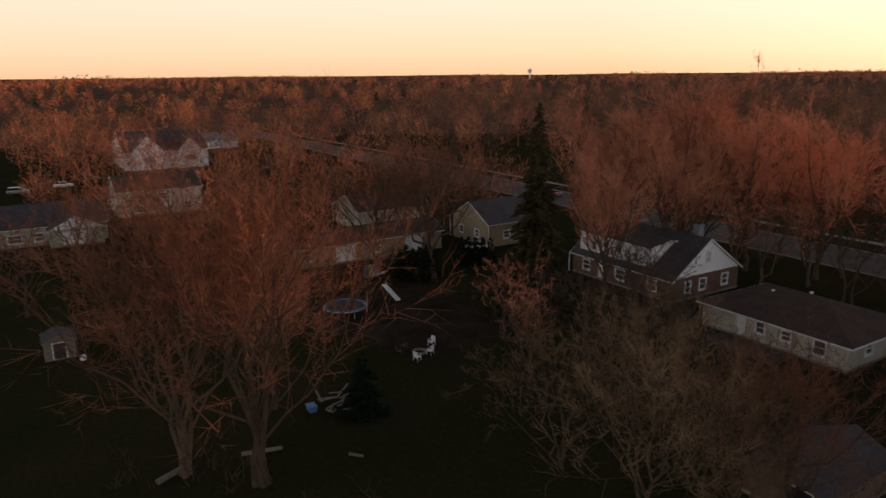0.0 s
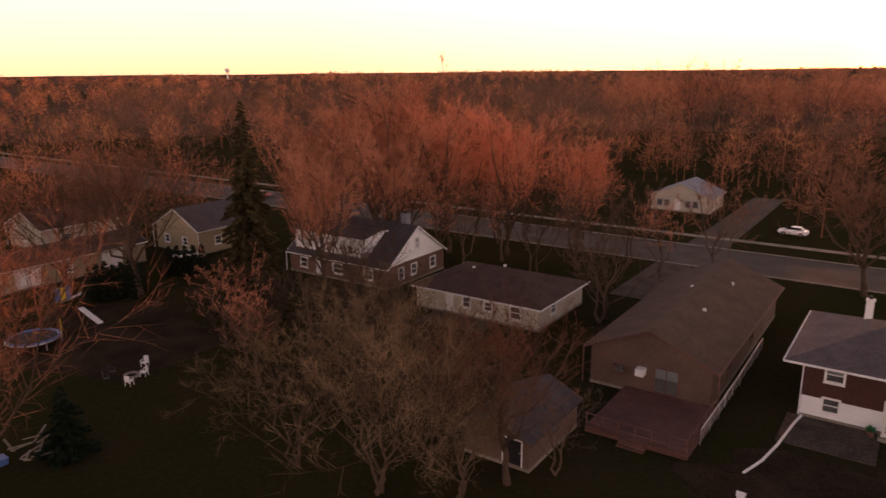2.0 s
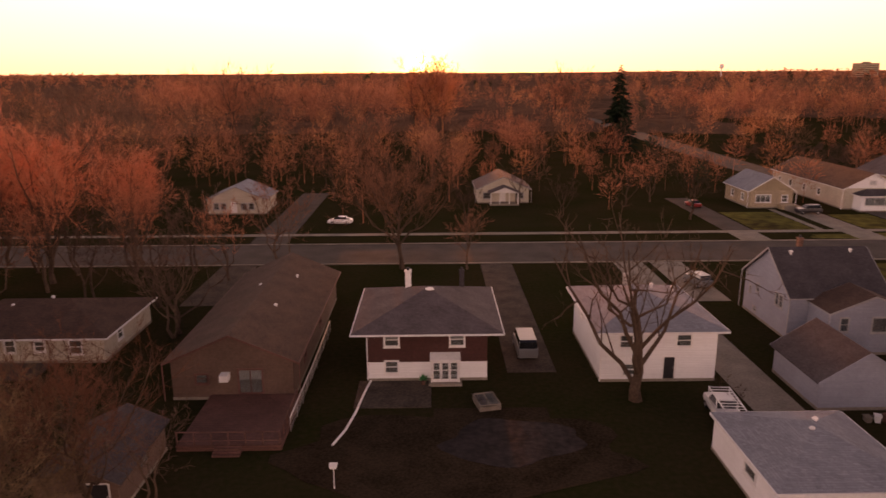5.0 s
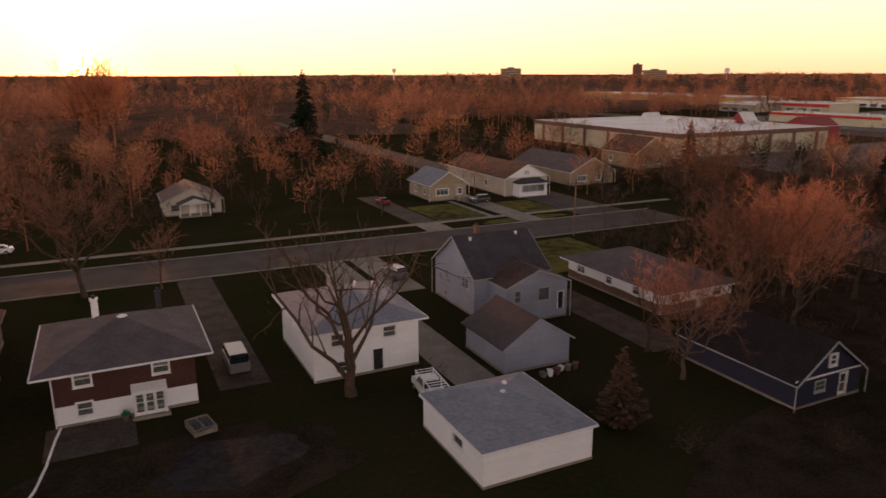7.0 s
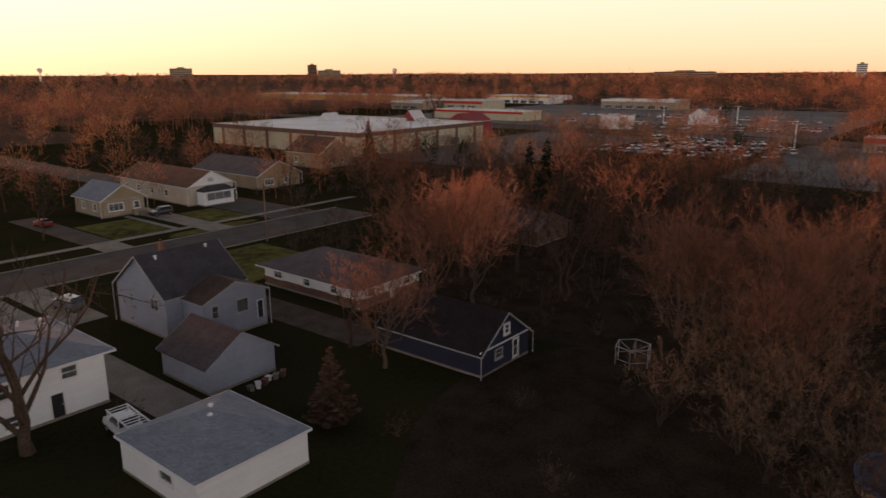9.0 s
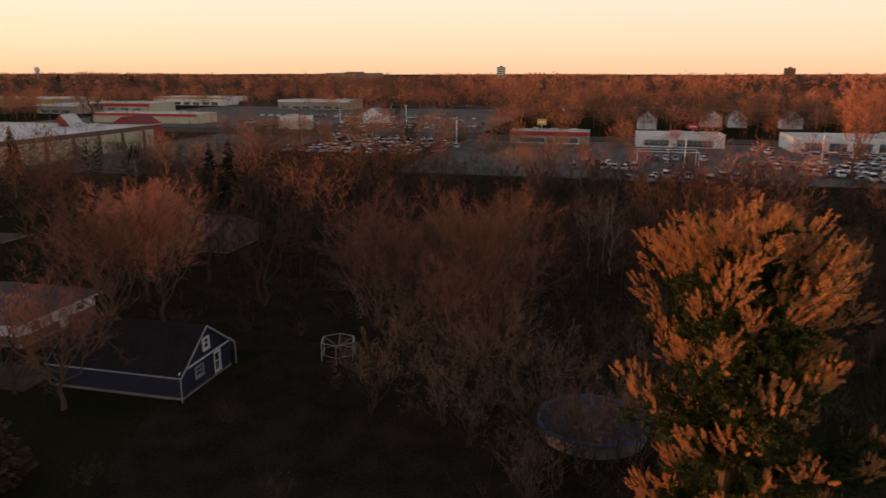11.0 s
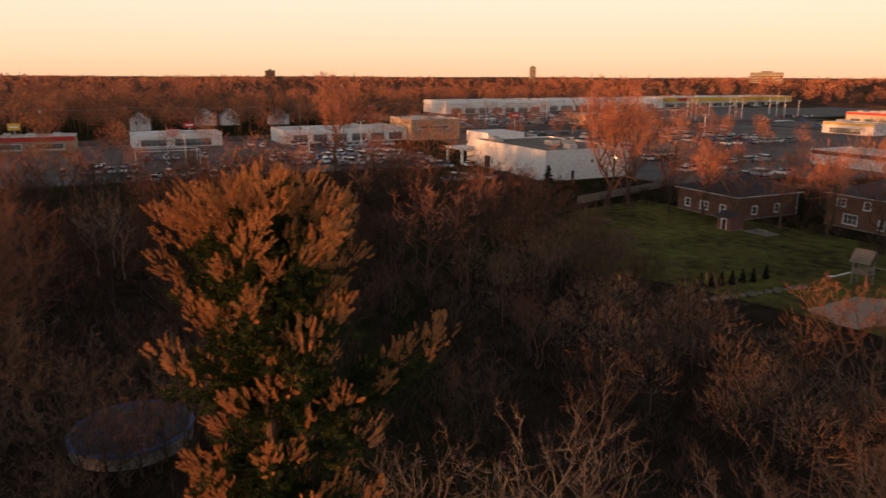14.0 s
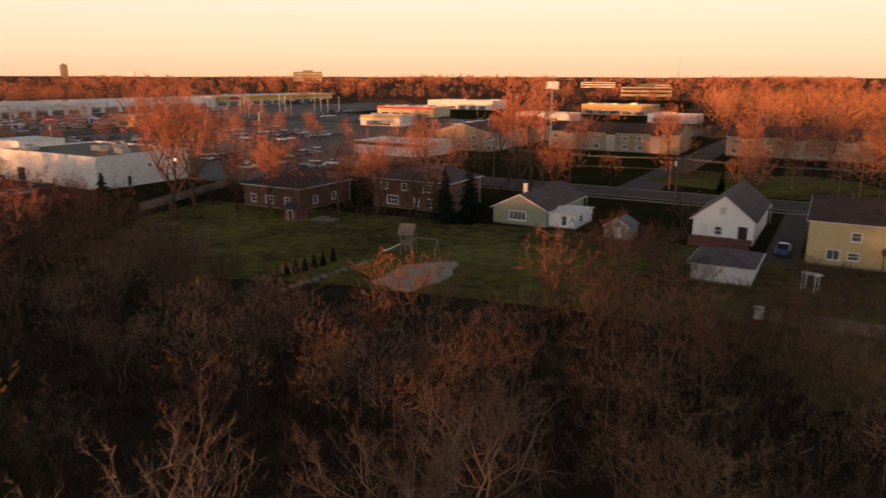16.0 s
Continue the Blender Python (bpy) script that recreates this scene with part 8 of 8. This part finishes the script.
part("roof", gable_roof(2.0, 2.0, 3.4, 1.2, 0.3, "x", 0.08, 0.3), GREYWOOD, ps)
part("slide", prism(bmesh.new(), [(0.95, 1.55), (3.6, 0.2), (4.2, 0.15), (4.2, 0.25), (3.6, 0.32), (0.95, 1.7)], "y", -0.35, 0.35), PLASTIC_WHITE, ps)
part("swing_beam", beam(bmesh.new(), (-1.0, 0, 2.6), (-4.6, 0, 2.6), 0.14, 0.14), GREYWOOD, ps)
for sy in (-1.2, 1.2):
    part("swing_leg", beam(bmesh.new(), (-4.6, 0, 2.6), (-4.6, sy, 0), 0.12, 0.12), GREYWOOD, ps)
for sx in (-2.0, -3.3):
    part("swing", boxes((sx - 0.25, -0.1, 0.5, sx + 0.25, 0.1, 0.54), (sx - 0.24, -0.012, 0.54, sx - 0.215, 0.012, 2.53), (sx + 0.215, -0.012, 0.54, sx + 0.24, 0.012, 2.53)), RUBBER, ps)
um = thing("parasol", 58.4, -90.5, "closed green garden parasol by the lawn", "parasol")
part("pole", tube(bmesh.new(), [(0, 0, 0), (0, 0, 3.4)], [0.04, 0.04], 6), GREYWOOD, um)
part("canopy", tube(bmesh.new(), [(0, 0, 2.2), (0, 0, 2.5), (0, 0, 3.3), (0, 0, 3.6)], [1.0, 1.15, 0.5, 0.05], 10), PLASTIC_GREEN, um)
for i in range(12):
    r = 0.35 + 0.12 * (i % 3)
    tagged(part("boulder", loft(bmesh.new(), [(-r, r * 0.4, 0, r * 0.5, r * 0.2), (0, r, -0.02, r * 0.9, r * 0.5), (r, r * 0.5, 0, r * 0.5, r * 0.3)]), GRAVEL), "pale rounded boulder edging the lawn", "boulder", "stones edging the lawn").matrix_basis = pose(59.0 - 0.1 * i, -62.5 - 1.4 * i, 0, 0, 0, i * 40)
ab = thing("garden_arbour", 2.0, -95.4, "white wooden garden arbour over a path", "arbour", turn=-30)
for sx in (-0.85, 0.85):
    for sy in (-0.4, 0.4):
        part("post", boxes((sx - 0.06, sy - 0.06, 0, sx + 0.06, sy + 0.06, 2.1)), WHITE, ab)
part("top", boxes((-1.2, -0.5, 2.103, 1.2, -0.38, 2.25), (-1.2, 0.38, 2.103, 1.2, 0.5, 2.25)), WHITE, ab)
for i in range(6):
    part("slat", boxes((-1.0 + i * 0.38, -0.6, 2.253, -0.94 + i * 0.38, 0.6, 2.33)), WHITE, ab)
gf = thing("board_fence", -6.0, -80.2, "weathered brown board fence at the garden's end", "fence")
for i in range(60):
    part("board", boxes((-11.0 + i * 0.37, -0.02, 0.05, -10.66 + i * 0.37, 0.02, 1.5)), GREYWOOD, gf)
for i in range(10):
    part("post", boxes((-11.0 + i * 2.44 - 0.05, 0.023, 0, -11.0 + i * 2.44 + 0.05, 0.12, 1.6)), GREYWOOD, gf)
gr = thing("garden_cabinet", 6.2, -79.4, "white garden cabinet with a red base", "cabinet")
part("body", boxes((-0.45, -0.4, 0.5, 0.45, 0.4, 1.7)), PLASTIC_WHITE, gr)
part("base", boxes((-0.5, -0.45, 0, 0.5, 0.45, 0.5)), BARN_RED, gr)
part("lid", boxes((-0.5, -0.45, 1.703, 0.5, 0.45, 1.78)), PLASTIC_WHITE, gr)
building("shed", 86.6, -99.4, 89.6, -96.2, 2.2, "small dark red garden shed", "shed", roof="gable_x", rise=0.8, over=0.2, roofing=SHINGLE_DARK, walls=RED_SIDING, trim=RED_SIDING, openings=[("N", 1.0, 0.1, 1.0, 1.8, "dark_door")], foundation=0.1, gutter=False)
bench = thing("stone_bench", 83.2, -100.0, "pale stone garden bench on slabs", "bench")
part("slab", boxes((-2.4, -1.6, -0.05, 2.4, 1.6, 0.12)), CONCRETE, bench)
part("seat", boxes((-1.0, -0.25, 0.5, 1.0, 0.25, 0.62)), CONCRETE, bench)
for sx in (-0.7, 0.7):
    part("support", boxes((sx - 0.12, -0.2, 0.12, sx + 0.12, 0.2, 0.498)), CONCRETE, bench)
ct = thing("picnic_table", 102.0, -80.0, "dark red wooden picnic table on the lawn", "picnic table", turn=25)
part("tabletop", boxes((-2.2, -0.6, 0.72, 2.2, 0.6, 0.8)), DECK, ct)
for sy in (-1.0, 1.0):
    part("bench_seat", boxes((-2.2, sy - 0.2, 0.42, 2.2, sy + 0.2, 0.48)), DECK, ct)
for sx in (-1.6, 1.6):
    part("leg", beam(bmesh.new(), (sx, -0.9, 0), (sx, 0.5, 0.71), 0.1, 0.1), DECK, ct)
    part("leg", beam(bmesh.new(), (sx + 0.11, 0.9, 0), (sx + 0.11, -0.5, 0.71), 0.1, 0.1), DECK, ct)
    part("cross_bar", boxes((sx - 0.05, -1.1, 0.32, sx + 0.05, 1.1, 0.415)), DECK, ct)
wf = thing("panel_fence", 124.0, -103.0, "long weathered grey panel fence beside the workshop", "fence", turn=-73)
for i in range(13):
    part("panel", boxes((-16 + i * 2.5 + 0.06, -0.03, 0.1, -16 + (i + 1) * 2.5 - 0.06, 0.03, 1.8)), GREYWOOD, wf)
for i in range(14):
    part("post", boxes((-16 + i * 2.5 - 0.058, -0.06, 0, -16 + i * 2.5 + 0.058, 0.06, 1.9)), GREYWOOD, wf)

# ---- skyline ----
def water_tower(x, y, h, r):
    ob = thing("water_tower", x, y, "distant water tower on a slim stem", "water tower")
    part("stem", tube(bmesh.new(), [(0, 0, 0), (0, 0, h - r)], [r * 0.35, r * 0.25], 10), WHITE, ob)
    part("tank", tube(bmesh.new(), [(0, 0, h - 1.9 * r), (0, 0, h - 1.4 * r), (0, 0, h - 0.5 * r), (0, 0, h)], [r * 0.4, r, r, r * 0.3], 16), WHITE, ob)


def far_block(x, y, w, d, h, material, label, floors):
    ob = thing("tower_block", x, y, label, "tower block", turn=math.degrees(math.atan2(y, x)) + 90)
    part("wall", boxes((-w / 2, -d / 2, 0, w / 2, d / 2, h)), material, ob)
    part("roof_plant", boxes((-w / 6, -d / 6, h, w / 6, d / 6, h + 4)), GRAVEL_ROOF, ob)
    for i in range(floors):
        z = h * (i + 0.35) / floors
        part("glazing_strip", boxes((-w / 2 + 1, d / 2 + 0.01, z, w / 2 - 1, d / 2 + 0.3, z + h / floors * 0.4)), CAR_GLASS, ob)


water_tower(-2029.6, 1625.8, 45, 8)
water_tower(968, 2413, 49, 8)
water_tower(1906, 1768, 46, 9)
far_block(1342, 2226, 72, 24, 47, TAN_BRICK, "distant office block on the horizon", 8)
far_block(1697, 1969, 32, 24, 58, BRICK, "distant dark tower block on the horizon", 12)
far_block(1740, 1930, 80, 24, 39, TAN_BRICK, "distant low office block on the horizon", 6)
far_block(2430, 910, 200, 30, 29, TAN_BRICK, "distant long building over the woods", 4)
far_block(2568, 406, 30, 24, 50, BLOCK, "distant white tower on the horizon", 8)
far_block(2543, -541, 34, 24, 45, BRICK, "distant dark block on the horizon", 8)
far_block(2192, -1397, 22, 20, 60, TAN_BRICK, "distant slim tower on the horizon", 12)
far_block(1686, -1978, 100, 30, 42, CREAM_BLOCK, "distant sunlit hotel block on the horizon", 8)
far_block(219, -872, 58, 24, 14, CREAM_BLOCK, "sunlit yellow office building over the trees", 3)
far_block(480, -1500, 70, 30, 15, BLOCK, "distant pale commercial building", 3)
far_block(300, -1250, 46, 30, 13, BLOCK, "distant pale commercial building", 3)
mast = thing("radio_mast", 532, -2544, "very tall thin radio mast on the horizon", "mast")
part("mast", tube(bmesh.new(), [(0, 0, 0), (0, 0, 86)], [1.6, 0.5], 6), METAL, mast)
part("guy_wire", tube(bmesh.new(), [(-30, 0, 0), (0, 0, 70), (30, 0, 0)], [0.2, 0.2, 0.2], 4), METAL, mast)
building("shed", 29.0, -116.0, 33.4, -111.5, 2.1, "small pale garden shed among bare bushes", "shed", roof="gable_y", rise=1.2, over=0.2, roofing=SHINGLE_GREY, walls=SAGE_SIDING, openings=[("N", 1.6, 0.1, 1.2, 1.8, "door")], foundation=0.1, gutter=False)
